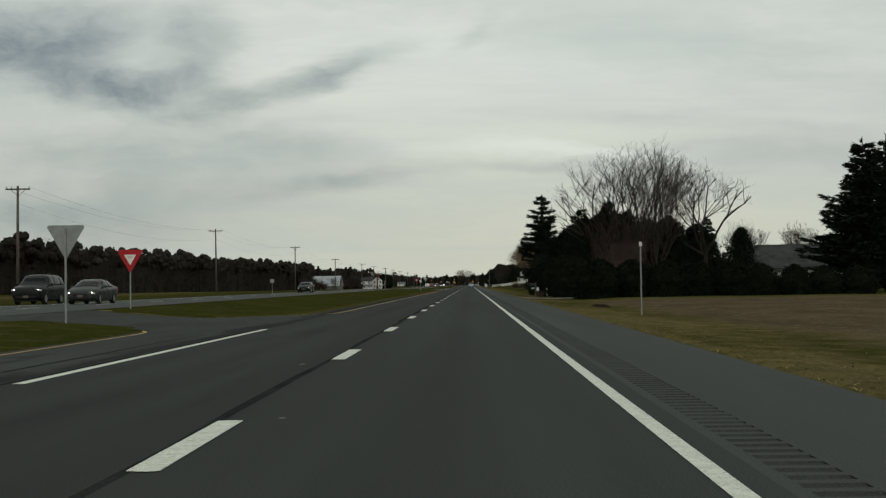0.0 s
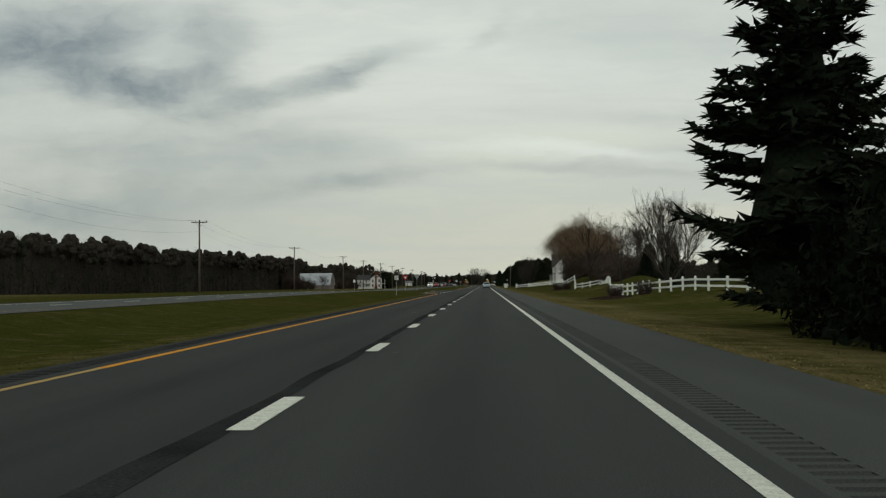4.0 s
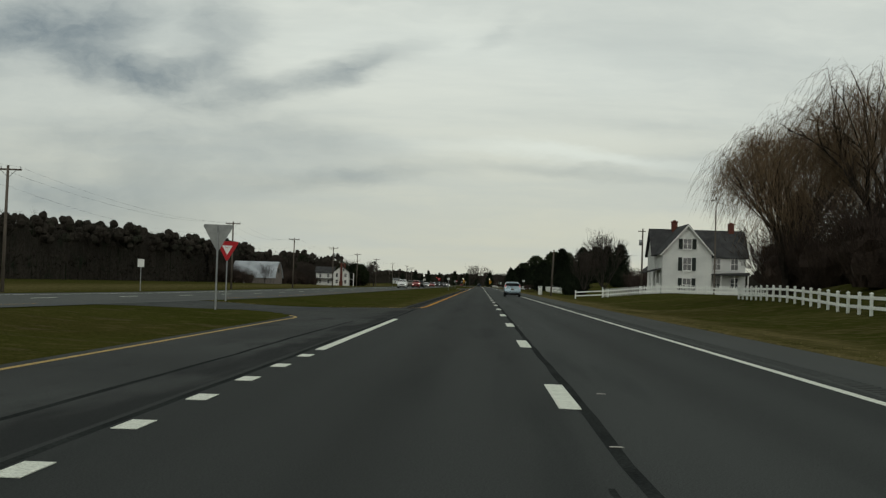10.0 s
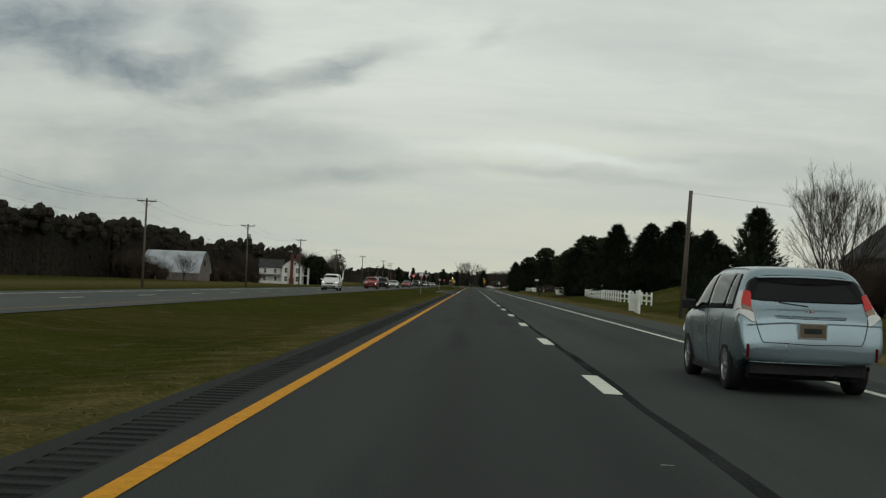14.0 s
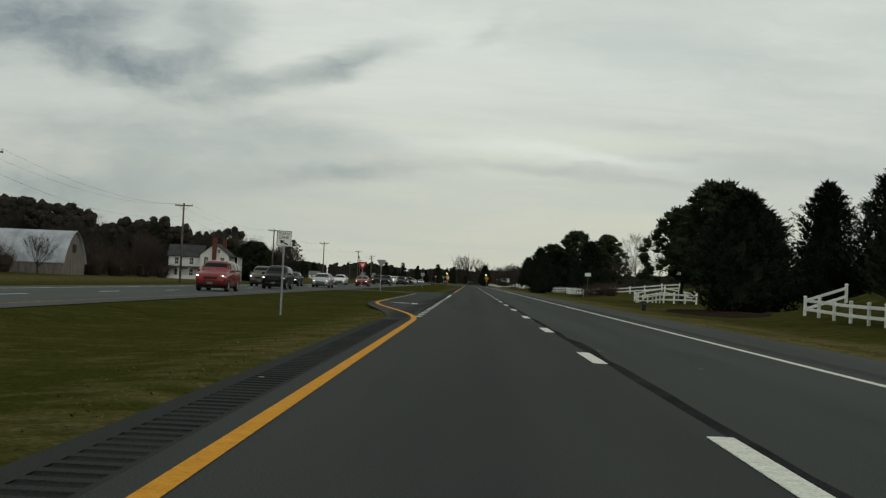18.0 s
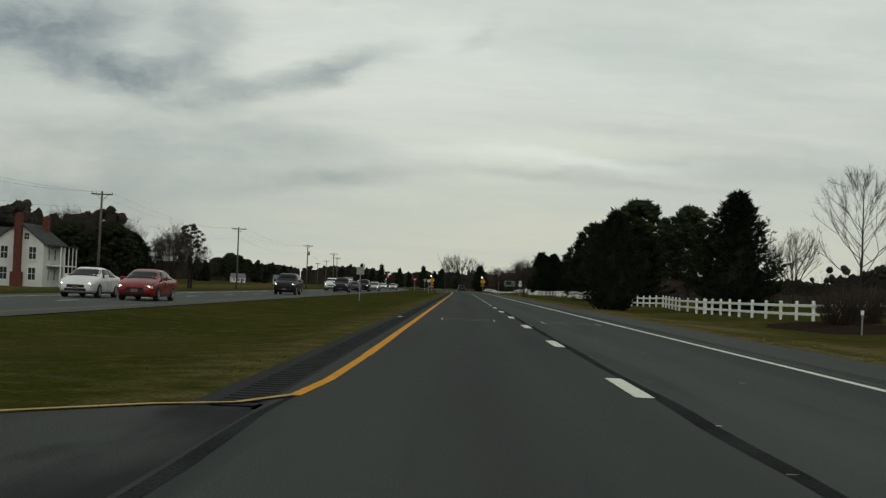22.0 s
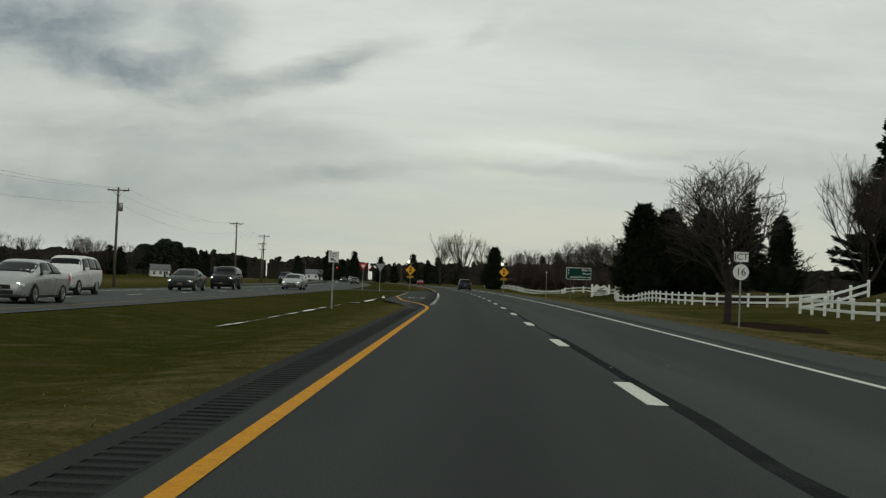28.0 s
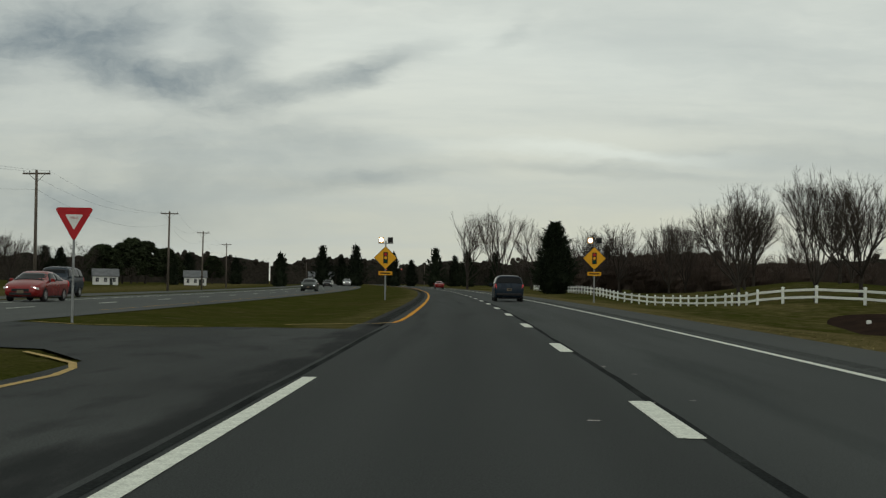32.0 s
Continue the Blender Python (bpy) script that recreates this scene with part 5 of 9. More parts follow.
# farm lot at the start
tree("spruce", "spruce_tree", 11.2, 148, 12.2, "tall dark spruce with layered boughs beside the shoulder", wide=1.3)
for i, (x, y, h, k) in enumerate(((15.5, 141, 10.2, "spruce2"), (14.0, 133, 8.8, "spruce"), (17.5, 131, 10.5, "spruce2"), (20.5, 137, 9.5, "spruce"), (16.2, 123, 8.6, "cedar2"), (20, 122, 8.0, "spruce"), (23.5, 126, 8.5, "spruce2"), (26, 118, 7.5, "spruce"))):
    tree(k, "spruce_tree", x, y, h, "dark dense spruce in the roadside windbreak", rot=i * 47, wide=1.05, group="windbreak evergreens")
for i, (x, y, h) in enumerate(((13.6, 139, 7.4), (15.2, 136, 8.2), (16.2, 128, 8.4), (18.6, 127, 8.6), (18.2, 120, 7.8), (21.8, 130, 8.0), (22.6, 121, 7.6), (24.8, 117, 6.8), (14.4, 128, 6.6))):
    if i == 4:
        tree("brush", "brush_shrub", x, y, h * 0.95, "dense leafless thicket between the windbreak evergreens", rot=i * 71, wide=0.8)
    else:
        tree("cedar_round", "cedar_tree", x, y, h, "broad dark evergreen filling the roadside windbreak", rot=i * 71, wide=1.1, group="windbreak evergreens")
tree("bare_big", "maple_tree", 18.4, 124.7, 14.9, "tall leafless maple with a wide fan of twigs", wide=1.25)
tree("bare_big2", "maple_tree", 19.7, 110.2, 13.6, "tall leafless maple with upright limbs", rot=80)
tree("bare_crooked", "maple_tree", 25.0, 114, 12.0, "leafless crooked tree behind the hedge", rot=30)
tree("spruce2", "spruce_tree", 36.0, 100, 13.2, "broad dark spruce beside the farm house", wide=1.4)
tree("spruce2", "spruce_tree", 39.0, 103, 13.8, "broad dark spruce beside the farm house", rot=120, wide=1.35)
tree("cedar2", "cedar_tree", 33, 135, 7.2, EVG)
tree("bare_vase", "bare_tree", 40, 165, 9, "leafless tree standing behind the house")
tree("bare_vase", "bare_tree", 46, 160, 8.5, "leafless tree standing behind the house", rot=70)
for i in range(9):
    x = 12.0 + i * 2.55
    tree("hedge", "hedge_bush", x, 87.5 + 0.35 * i + (0.6 if i % 2 else 0), 2.9 - 0.10 * i, "large rounded dark evergreen hedge bush", rot=i * 40, group="hedge row")
for i in range(13):
    tree("hedge", "hedge_bush", 11.6 + (0.4 if i % 2 else 0), 102 + i * 3.2, 3.0 + 0.25 * (i % 3) + 0.05 * i, "tall dark evergreen hedge bush along the lawn", rot=i * 53, group="hedge row")
tree("shrub_twigs2", "rose_bush", 8.4, 103.7, 0.62, "low dark leafless shrub at the foot of the mailbox", wide=1.0)
# landscaped verge up to the farm house
tree("bare_vase", "bare_tree", 19.6, 232, 9.7, "leafless vase-shaped shade tree on the mound", wide=1.25)
tree("bare_small", "bare_tree", 15.9, 240, 7.4, "slender young leafless tree")
tree("bare_upright", "bare_tree", 25, 300, 9.3, "leafless tree with several upright stems", wide=1.2)
tree("bare_upright", "bare_tree", 27, 288, 8.3, "leafless tree with several upright stems", rot=100, wide=1.2)
tree("bare_small", "bare_tree", 26, 262, 8.5, "leafless tree behind the mound", rot=50)
tree("bare_small", "bare_tree", 23.5, 250, 7.0, "leafless tree behind the mound", rot=150)
for x, y, h in ((23, 275, 4.4), (25.5, 273, 4.6), (29, 240, 4.2), (33, 236, 4.6), (27, 236, 3.6), (31, 262, 5)):
    tree("cedar", "cedar_tree", x, y, h, "small dark conical evergreen on the mound", rot=x * 31)
tree("willow_airy", "willow_tree", 19.7, 322, 11.6, "tall leafless willow with spreading limbs and light hanging shoots")
tree("willow", "willow_tree", 23.5, 346, 10.2, "leafless weeping willow among dense brush", rot=60)
tree("willow", "willow_tree", 21.6, 362, 12.0, "leafless weeping willow with brown hanging shoots", rot=250)
tree("willow", "willow_tree", 20.4, 381, 12.8, "leafless weeping willow beside the farm house", rot=140)
rb = random.Random(31)
for i in range(34):
    x, y = rb.uniform(20.5, 28), 300 + 92 * (i + rb.random()) / 34
    tree(rb.choice(("brush", "brush2")), "brush_shrub", x, y, rb.uniform(3.6, 5.8), "dense leafless brown brush under the willows", rot=rb.uniform(0, 360), wide=1.1, group="brush under the willows")
tree("cedar2", "cedar_tree", 25.5, 398, 8.8, "dark upright evergreen beside the farm house")
tree("cedar", "cedar_tree", 29.0, 380, 7.5, EVG)
tree("cedar2", "cedar_tree", 33, 350, 7.5, EVG)
tree("cedar2", "cedar_tree", 34, 325, 7, EVG, rot=90)
tree("bare_vase", "bare_tree", 14.4, 450.5, 8.2, "leafless multi-stemmed ornamental tree")
tree("bare_vase", "bare_tree", 13.1, 463.6, 6.4, "leafless multi-stemmed ornamental tree", rot=60)
tree("cedar2", "cedar_tree", 13.2, 492, 5.3, EVG)
tree("cedar", "cedar_tree", 25.5, 533, 8.2, EVG, rot=70)
tree("cedar_round", "cedar_tree", 15.2, 498, 4.6, EVG, rot=20)
# evergreens along the second berm
tree("cedar", "cedar_tree", 17.4, 579, 9.7, "tall dark cedar with a pointed ragged top", wide=1.05)
tree("cedar2", "cedar_tree", 22.4, 583, 9.8, "tall dark cedar with a pointed ragged top", wide=1.1)
tree("cedar", "cedar_tree", 24.8, 575, 9.8, "tall dark cedar with a pointed ragged top", rot=120, wide=1.15)
tree("cedar2", "cedar_tree", 28.0, 580, 8.6, EVG, rot=200)
tree("cedar_round", "cedar_tree", 14.4, 606, 7.4, "broad dark evergreen reaching to the ground")
tree("cedar_round", "cedar_tree", 17.0, 612, 6.8, "broad dark evergreen reaching to the ground", rot=100)
tree("cedar2", "cedar_tree", 29.0, 640, 11.0, "tall dark cedar behind the pines")
tree("cedar", "cedar_tree", 33.0, 634, 12.4, "tall dark cedar behind the pines", rot=60)
tree("cedar2", "cedar_tree", 37.0, 642, 11.0, "tall dark cedar behind the pines", rot=130)
tree("pine", "pine_tree", 17.0, 643, 8.8, "pine with long needles in rounded tufts")
tree("pine", "pine_tree", 18.8, 637, 10.6, "pine with long needles in rounded tufts", rot=110)
tree("pine", "pine_tree", 23.0, 648, 10.8, "pine with long needles in rounded tufts", rot=210)
tree("bare_small", "bare_tree", 23.4, 725, 9.6, "slender leafless tree on the mound")
tree("bare_small", "bare_tree", 26.0, 716, 5.6, "small leafless tree on the berm", rot=80)
tree("bare_round", "bare_tree", 24.5, 745, 6.0, "small leafless tree on the berm", rot=10)
tree("cedar", "cedar_tree", 17.2, 733, 8.6, "broad dark cedar with a pointed top behind the fence", rot=40, wide=1.12)
tree("cedar_round", "cedar_tree", 9.6, 741, 7.7, "tall dark holly close to the shoulder", wide=0.72)
tree("cedar_round", "cedar_tree", 14.2, 768, 7.9, "broad dark evergreen near the fence", rot=60, wide=1.4)
tree("pine", "pine_tree", 16.8, 819, 10.8, "large dark pine with a rounded head")
tree("pine2", "pine_tree", 21.8, 814, 14.0, "large dark pine with a rounded head", rot=140)
tree("pine2", "pine_tree", 28.8, 816, 13.6, "large dark pine with a rounded head", rot=250)
tree("pine", "pine_tree", 25.5, 804, 10.4, "large dark pine with a rounded head", rot=40)
tree("cedar2", "cedar_tree", 18.4, 833, 11.0, EVG)
tree("cedar", "cedar_tree", 21.0, 842, 10.2, EVG, rot=90)
tree("cedar", "cedar_tree", 17.5, 852, 8.6, EVG, rot=170)
for x, y, h in ((21.5, 790, 2.8), (19.5, 783, 2.6), (18.6, 862, 2.4), (15.5, 772, 1.4), (13.8, 697, 1.5), (15.8, 700, 1.7), (16.0, 690, 1.5), (13.6, 311, 1.3), (15.2, 313, 1.2), (12.0, 208, 1.0), (14, 206, 1.1), (20, 872, 2.4)):
    tree("shrub_twigs2", "brush_shrub", x, y, h, "leafless reddish brown shrub on the berm", rot=x * 77)
# last stretch
tree("spruce2", "spruce_tree", 28.0, 905, 14.0, "broad dark spruce beyond the fence")
tree("spruce2", "spruce_tree", 32.0, 898, 12.0, "broad dark spruce beyond the fence", rot=80)
tree("bare_vase", "bare_tree", 23.8, 897, 9.0, "leafless tree with ascending limbs beside the spruces", rot=15)
tree("spruce", "spruce_tree", 24.0, 932, 9.2, "dark spruce on the mound beyond the fence", rot=15)
tree("cedar2", "cedar_tree", 28.5, 938, 8.0, EVG, rot=75)
tree("bare_dense", "bare_tree", 9.2, 869.5, 7.1, "leafless spreading tree beside the route marker")
tree("cedar_slim", "cedar_tree", 17.4, 954, 10.7, "dense dark columnar evergreen", wide=1.3)
tree("cedar_slim", "cedar_tree", 20.8, 957, 10.2, "dense dark columnar evergreen", rot=100, wide=1.35)
tree("cedar_slim", "cedar_tree", 23.8, 952, 9.8, "dense dark columnar evergreen", rot=200, wide=1.3)
tree("bare_upright", "bare_tree", 29, 960, 11, "leafless tree with several upright stems", rot=40, wide=1.25)
tree("cedar_slim", "cedar_tree", 19.0, 960, 9.6, "dense dark columnar evergreen", rot=300, wide=1.35)
tree("cedar_slim", "cedar_tree", 4.4, 1090, 9.3, "dense dark columnar evergreen near the road bend", wide=1.25)
for i, (x, y, h, k) in enumerate(((14.8, 1021, 8.6, "bare_round"), (18.6, 1014, 8.6, "bare_vase"), (22.4, 1017, 8.2, "bare_round"), (16.8, 1074, 8.4, "bare_vase"), (13.0, 1094, 8.8, "bare_round"), (20.0, 1046, 8.2, "bare_vase"), (25.5, 1034, 7.8, "bare_round"), (24.0, 1062, 8.4, "bare_round"), (30.0, 1024, 7.6, "bare_vase"), (21.0, 1090, 9.0, "bare_vase"), (31.5, 1052, 8.0, "bare_round"), (11.0, 1112, 9.0, "bare_vase"))):
    tree(k, "shade_tree", x, y, h, "leafless shade tree in the rough grove beyond the fence", rot=i * 67, group="grove of bare trees")
for i, (x, y, h) in enumerate(((17, 1100, 5.2), (21, 1104, 5.6), (25, 1090, 5.0), (14, 1118, 5.6), (28, 1080, 4.6), (20, 1112, 6.0), (31, 1072, 4.4), (24, 1112, 6.0), (34, 1060, 3.6), (10, 1126, 6.0))):
    tree(("brush", "brush2")[i % 2], "brush_shrub", x, y, h, "dense leafless brown brush behind the grove", rot=i * 83, wide=1.2, group="brush behind the grove")
for i, (x, y, h) in enumerate(((-9, 1175, 15), (-3, 1168, 16), (3.5, 1174, 13.5), (10, 1150, 9), (16, 1140, 9), (22, 1120, 9), (30, 1110, 9.5), (38, 1100, 9))):
    tree(("bare_far", "bare_far2")[i % 2], "bare_tree", x, y, h, "leafless tree at the bend of the road", rot=i * 60, group="bare trees at the bend")

# ------------------------------------------------------------------ far woods, as uncountable stuff
def woods(name, lines, seed, hmin, hmax, gap, rows, dark, label, fine=1, mat=None):
    """Belt of winter woods along plan lines: trunks, twig haze over a shaded inner mass, and lumpy pine heads."""
    r = random.Random(seed)
    mb = MB()

    def height(x, y):
        v = 0.5 + 0.5 * noise.noise((x * 0.017, y * 0.017, seed)) + 0.35 * noise.noise((x * 0.06, y * 0.06, seed + 2.0))
        return hmin + (hmax - hmin) * min(1.0, max(0.0, v))

    for (xa, ya), (xb, yb) in lines:
        ln = math.hypot(xb - xa, yb - ya)
        nx, ny = (yb - ya) / ln, -(xb - xa) / ln
        # shaded inner mass of the belt, uneven on top
        for off, top in ((gap * 0.8, 0.74), (gap * 2.2, 0.90)):
            n = int(ln / (0.9 if fine > 1 else 1.6))
            k0 = len(mb.v)
            for i in range(n + 1):
                t = i / n
                x, y = xa + (xb - xa) * t - nx * off, ya + (yb - ya) * t - ny * off
                bump = 0.10 * noise.noise((x * 0.35, y * 0.35, seed + off)) + 0.05 * noise.noise((x * 1.3, y * 1.3, seed))
                z0 = ground_z(x, y) - 0.3
                h = height(x, y) * (top + bump + r.uniform(-0.02, 0.02))
                mb.v += [(x, y, z0), (x, y, z0 + h)]
            mb.f += [(k0 + 2 * i, k0 + 2 * i + 2, k0 + 2 * i + 3, k0 + 2 * i + 1) for i in range(n)]
        n = int(ln / gap)
        near = fine > 1
        for i in range(n):
            for k in range(rows):
                t = (i + r.random()) / n
                off = k * gap * 1.0 + r.uniform(-0.4, 0.4) * gap
                x, y = xa + (xb - xa) * t - nx * off, ya + (yb - ya) * t - ny * off
                z0 = ground_z(x, y) - 0.3
                h = height(x, y) * r.uniform(0.84, 1.0)
                if r.random() < dark:
                    h *= 1.03
                    mb.tube((x, y, z0), (x, y, z0 + h * 0.9), h * 0.010, h * 0.004, 3)
                    for j in range(10 if near else 4):
                        a, u = r.uniform(0, 6.28), r.uniform(0.64, 0.94)
                        q = h * 0.13 * math.sin(min(1.0, (1.0 - u) * 4.2) * 1.57) * math.sqrt(r.random())
                        c = Vector((x + q * math.cos(a), y + q * math.sin(a), z0 + h * u))
                        br = h * r.uniform(0.055, 0.085) * (1.0 if near else 1.3)
                        n0 = len(mb.v)
                        for zz, rr in ((-0.85, 0.45), (-0.3, 0.95), (0.35, 0.9), (0.85, 0.42)):
                            mb.v += [(c.x + br * rr * math.cos(p * 1.2566 + j) * r.uniform(0.8, 1.15), c.y + br * rr * math.sin(p * 1.2566 + j) * r.uniform(0.8, 1.15), c.z + br * zz * r.uniform(0.85, 1.1)) for p in range(5)]
                        mb.f += [(n0 + g * 5 + p, n0 + g * 5 + (p + 1) % 5, n0 + g * 5 + 5 + (p + 1) % 5, n0 + g * 5 + 5 + p) for g in (0, 1, 2) for p in range(5)] + [tuple(n0 + 15 + p for p in range(5))]
                        for p in range(12 if near else 4):
                            d = unit((r.gauss(0, 1), r.gauss(0, 1), r.gauss(0.5, 0.7)))
                            needle(mb, c + d * br * 0.75, d, br * r.uniform(0.25, 0.5), br * 0.14, r)
                else:
                    mb.tube((x, y, z0), (x, y, z0 + h * 0.8), h * 0.009, h * 0.003, 3)
                    w = h * 0.21
                    for j in range(90 if near else 36):
                        u = 0.45 + 0.55 * r.random() ** 0.8
                        a = r.uniform(0, 6.28)
                        q = w * math.sin(max(0.03, min(1, (1.03 - u) / 0.58)) * math.pi * 0.62) * math.sqrt(r.random())
                        p = Vector((x + q * math.cos(a), y + q * math.sin(a), z0 + h * u * 0.93))
                        d = unit((math.cos(a) * 0.7 + r.gauss(0, 0.3), math.sin(a) * 0.7 + r.gauss(0, 0.3), r.uniform(0.3, 1.2)))
                        blade(mb, p, p + d * h * r.uniform(0.05, 0.12), h * (0.0016 if near else 0.003), r)
                # undergrowth along the foot
                for j in range(8 if near else 3):
                    p = Vector((x + r.uniform(-1, 1) * gap, y + r.uniform(-1, 1) * gap, z0 + h * r.uniform(0.0, 0.5)))
                    tuft(mb, p, h * 0.06, r, 2, 1.6)
    ob = part(name, mb, mat or M_WOODS)
    return tagged(ob, label, "woods", kind="stuff")


W = "distant belt of leafless winter woods mixed with dark pines"
woods("woods", [((-118, 100), (-118, 380))], 1, 16.0, 19.0, 4.4, 3, 0.45, W, 3)
woods("woods", [((-118, 380), (-110, 640))], 14, 16.0, 19.5, 4.4, 3, 0.45, W, 3)
woods("woods", [((-110, 640), (-102, 760)), ((-102, 760), (-112, 900))], 2, 16.5, 20.0, 4.2, 3, 0.45, W, 3)
woods("woods", [((-102, 768), (-86, 815)), ((-86, 815), (-66, 884))], 15, 13.5, 17.0, 3.6, 3, 0.35, W, 3)
woods("woods", [((-150, 860), (-165, 1150))], 3, 9.0, 15.0, 4.4, 3, 0.4, W)
woods("woods", [((-165, 1150), (-200, 1290)), ((-200, 1310), (-250, 1500))], 23, 7.0, 15.0, 4.4, 3, 0.45, W)
woods("woods", [((-340, 1520), (-120, 1560))], 21, 10, 18, 5.0, 3, 0.5, W)
woods("woods", [((-120, 1560), (-60, 1560)), ((-60, 1560), (60, 1420)), ((60, 1420), (260, 1350))], 4, 10, 16, 5.0, 3, 0.5, W)
woods("woods", [((10, 1270), (36, 1190))], 5, 9.0, 11.0, 3.6, 3, 0.03, "belt of leafless brown woods beyond the grove", mat=M_BRUSH)
woods("woods", [((36, 1190), (60, 1120))], 35, 5.0, 7.5, 3.6, 3, 0.1, "belt of leafless brown woods beyond the grove", mat=M_BRUSH)
woods("woods", [((60, 1120), (84, 970))], 25, 2.0, 3.6, 3.6, 3, 0.1, "low belt of leafless brown brush beyond the grove", mat=M_BRUSH)
woods("woods", [((86, 960), (90, 640)), ((90, 640), (95, 480)), ((80, 420), (75, 200))], 6, 8, 11, 5.5, 3, 0.4, W)
woods("woods", [((70, 200), (110, 60)), ((110, 60), (200, 20))], 9, 7, 11, 6, 3, 0.4, W)
woods("woods", [((-420, 700), (-420, 1500)), ((-600, 1500), (-300, 1700)), ((-420, 40), (-420, 700))], 12, 11, 16, 8, 2, 0.5, W)

# ------------------------------------------------------------------ white vinyl fences
def fence_post_mesh():
    mb = MB().box(-0.065, 0.065, -0.065, 0.065, -0.25, 1.16, 0.012)
    mb.box(-0.085, 0.085, -0.085, 0.085, 1.16, 1.20, 0.01)
    n = len(mb.v)
    mb.v += [(-0.075, -0.075, 1.20), (0.075, -0.075, 1.20), (0.075, 0.075, 1.20), (-0.075, 0.075, 1.20), (0, 0, 1.26)]
    mb.f += [(n, n + 1, n + 4), (n + 1, n + 2, n + 4), (n + 2, n + 3, n + 4), (n + 3, n, n + 4)]
    return mb.mesh("post")


POST_ME = fence_post_mesh()
RAIL_ME = MB().box(-0.022, 0.022, 0.0, 1.0, -0.07, 0.07, 0.008).mesh("rail")


def fence(pts, gap=2.42, rails=(0.42, 0.95), label="white vinyl two-rail fence following the rolling ground", hi=0.8):
    """A post-and-rail fence along plan points (s, x), its posts on the ground."""
    e = thing("rail_fence", label, "fence", "white fences along the verge")
    path = [Vector((*road(s, x), 0)) for s, x in pts]
    marks_ = [path[0]]
    for a, b in zip(path, path[1:]):
        n = max(1, round((b - a).length / gap))
        marks_ += [a.lerp(b, (i + 1) / n) for i in range(n)]
    for p in marks_:
        p.z = ground_z(p.x, p.y)
    e.matrix_basis = Matrix.Translation(marks_[0])
    o = marks_[0]
    for i, p in enumerate(marks_):
        q = part("post", POST_ME, M_FENCE, e)
        d = marks_[min(i + 1, len(marks_) - 1)] - marks_[max(i - 1, 0)]
        q.matrix_basis = Matrix.Translation(p - o) @ pose(0, 0, 0, 0, 0, math.degrees(math.atan2(-d.x, d.y))) @ Matrix.Diagonal((1, 1, hi, 1))
    for a, b in zip(marks_, marks_[1:]):
        d = b - a
        for z in rails:
            q = part("rail", RAIL_ME, M_FENCE, e)
            q.matrix_basis = Matrix.Translation(a - o + Vector((0, 0, z * hi))) @ pose(0, 0, 0, math.degrees(math.atan2(d.z, math.hypot(d.x, d.y))), 0, math.degrees(math.atan2(-d.x, d.y))) @ Matrix.Diagonal((1, d.length, 1, 1))
    return e


fence([(188, 20.5), (196, 17.0), (208, 14.6), (219, 13.8), (236, 14.8), (252, 16.0), (258, 16.6)])
fence([(258.5, 16.7), (264, 17.2), (272, 18.0), (280, 18.8), (292, 19.3), (304, 19.6)])
fence([(300, 20.6), (306, 20.0), (307, 18.4), (311, 16.3), (318, 17.0), (327, 17.4), (332.5, 15.5), (346, 15.6), (362, 16.8), (376, 17.6), (387, 18.4)])
fence([(440.0, 10.2), (440.0, 33.0)], gap=3.6, label="white vinyl rail fence in front of the farm house")
fence([(519, 13.6), (536, 13.0), (556, 13.3)], hi=0.88)
fence([(556.5, 13.4), (566, 14.4), (582, 14.6), (592, 14.6), (594, 17.2)])
fence([(633, 16.6), (640, 15.0), (648, 15.2), (655, 14.8), (659.5, 15.0), (662, 16.4), (661.5, 18.4), (656, 20.5)])
fence([(689, 24.5), (692, 20.5), (697, 17.4), (706, 15.2), (717, 14.0), (728, 13.6)])
fence([(730, 14.6), (738, 14.2), (750, 14.9), (766, 13.4), (776, 12.8)])
fence([(776, 13.0), (784, 14.0), (792, 15.9), (795, 18.2)])
fence([(798, 18.6), (806, 16.6), (815, 14.8), (824, 15.0), (842, 16.0), (852, 15.6), (858, 16.5)])
fence([(866, 19.5), (871, 17.2), (875, 16.2), (884, 16.2), (886, 18.5), (889, 21.5)])
fence([(900, 22.5), (903, 20.6), (909, 18.0), (915, 16.4), (926, 15.8), (940, 16.2), (950, 15.7), (956, 16.2), (962, 17.2), (965, 18.4), (964, 20.6)])
fence([(990, 22.6), (994, 22.2), (998.2, 20.6), (1000.8, 18.7), (1003.8, 17.6), (1006.6, 16.8), (1011, 17.2), (1020.4, 18.0), (1037.6, 17.5), (1057.5, 15.8), (1080, 16.2), (1110, 16.8), (1150, 17.1)], gap=3.0)

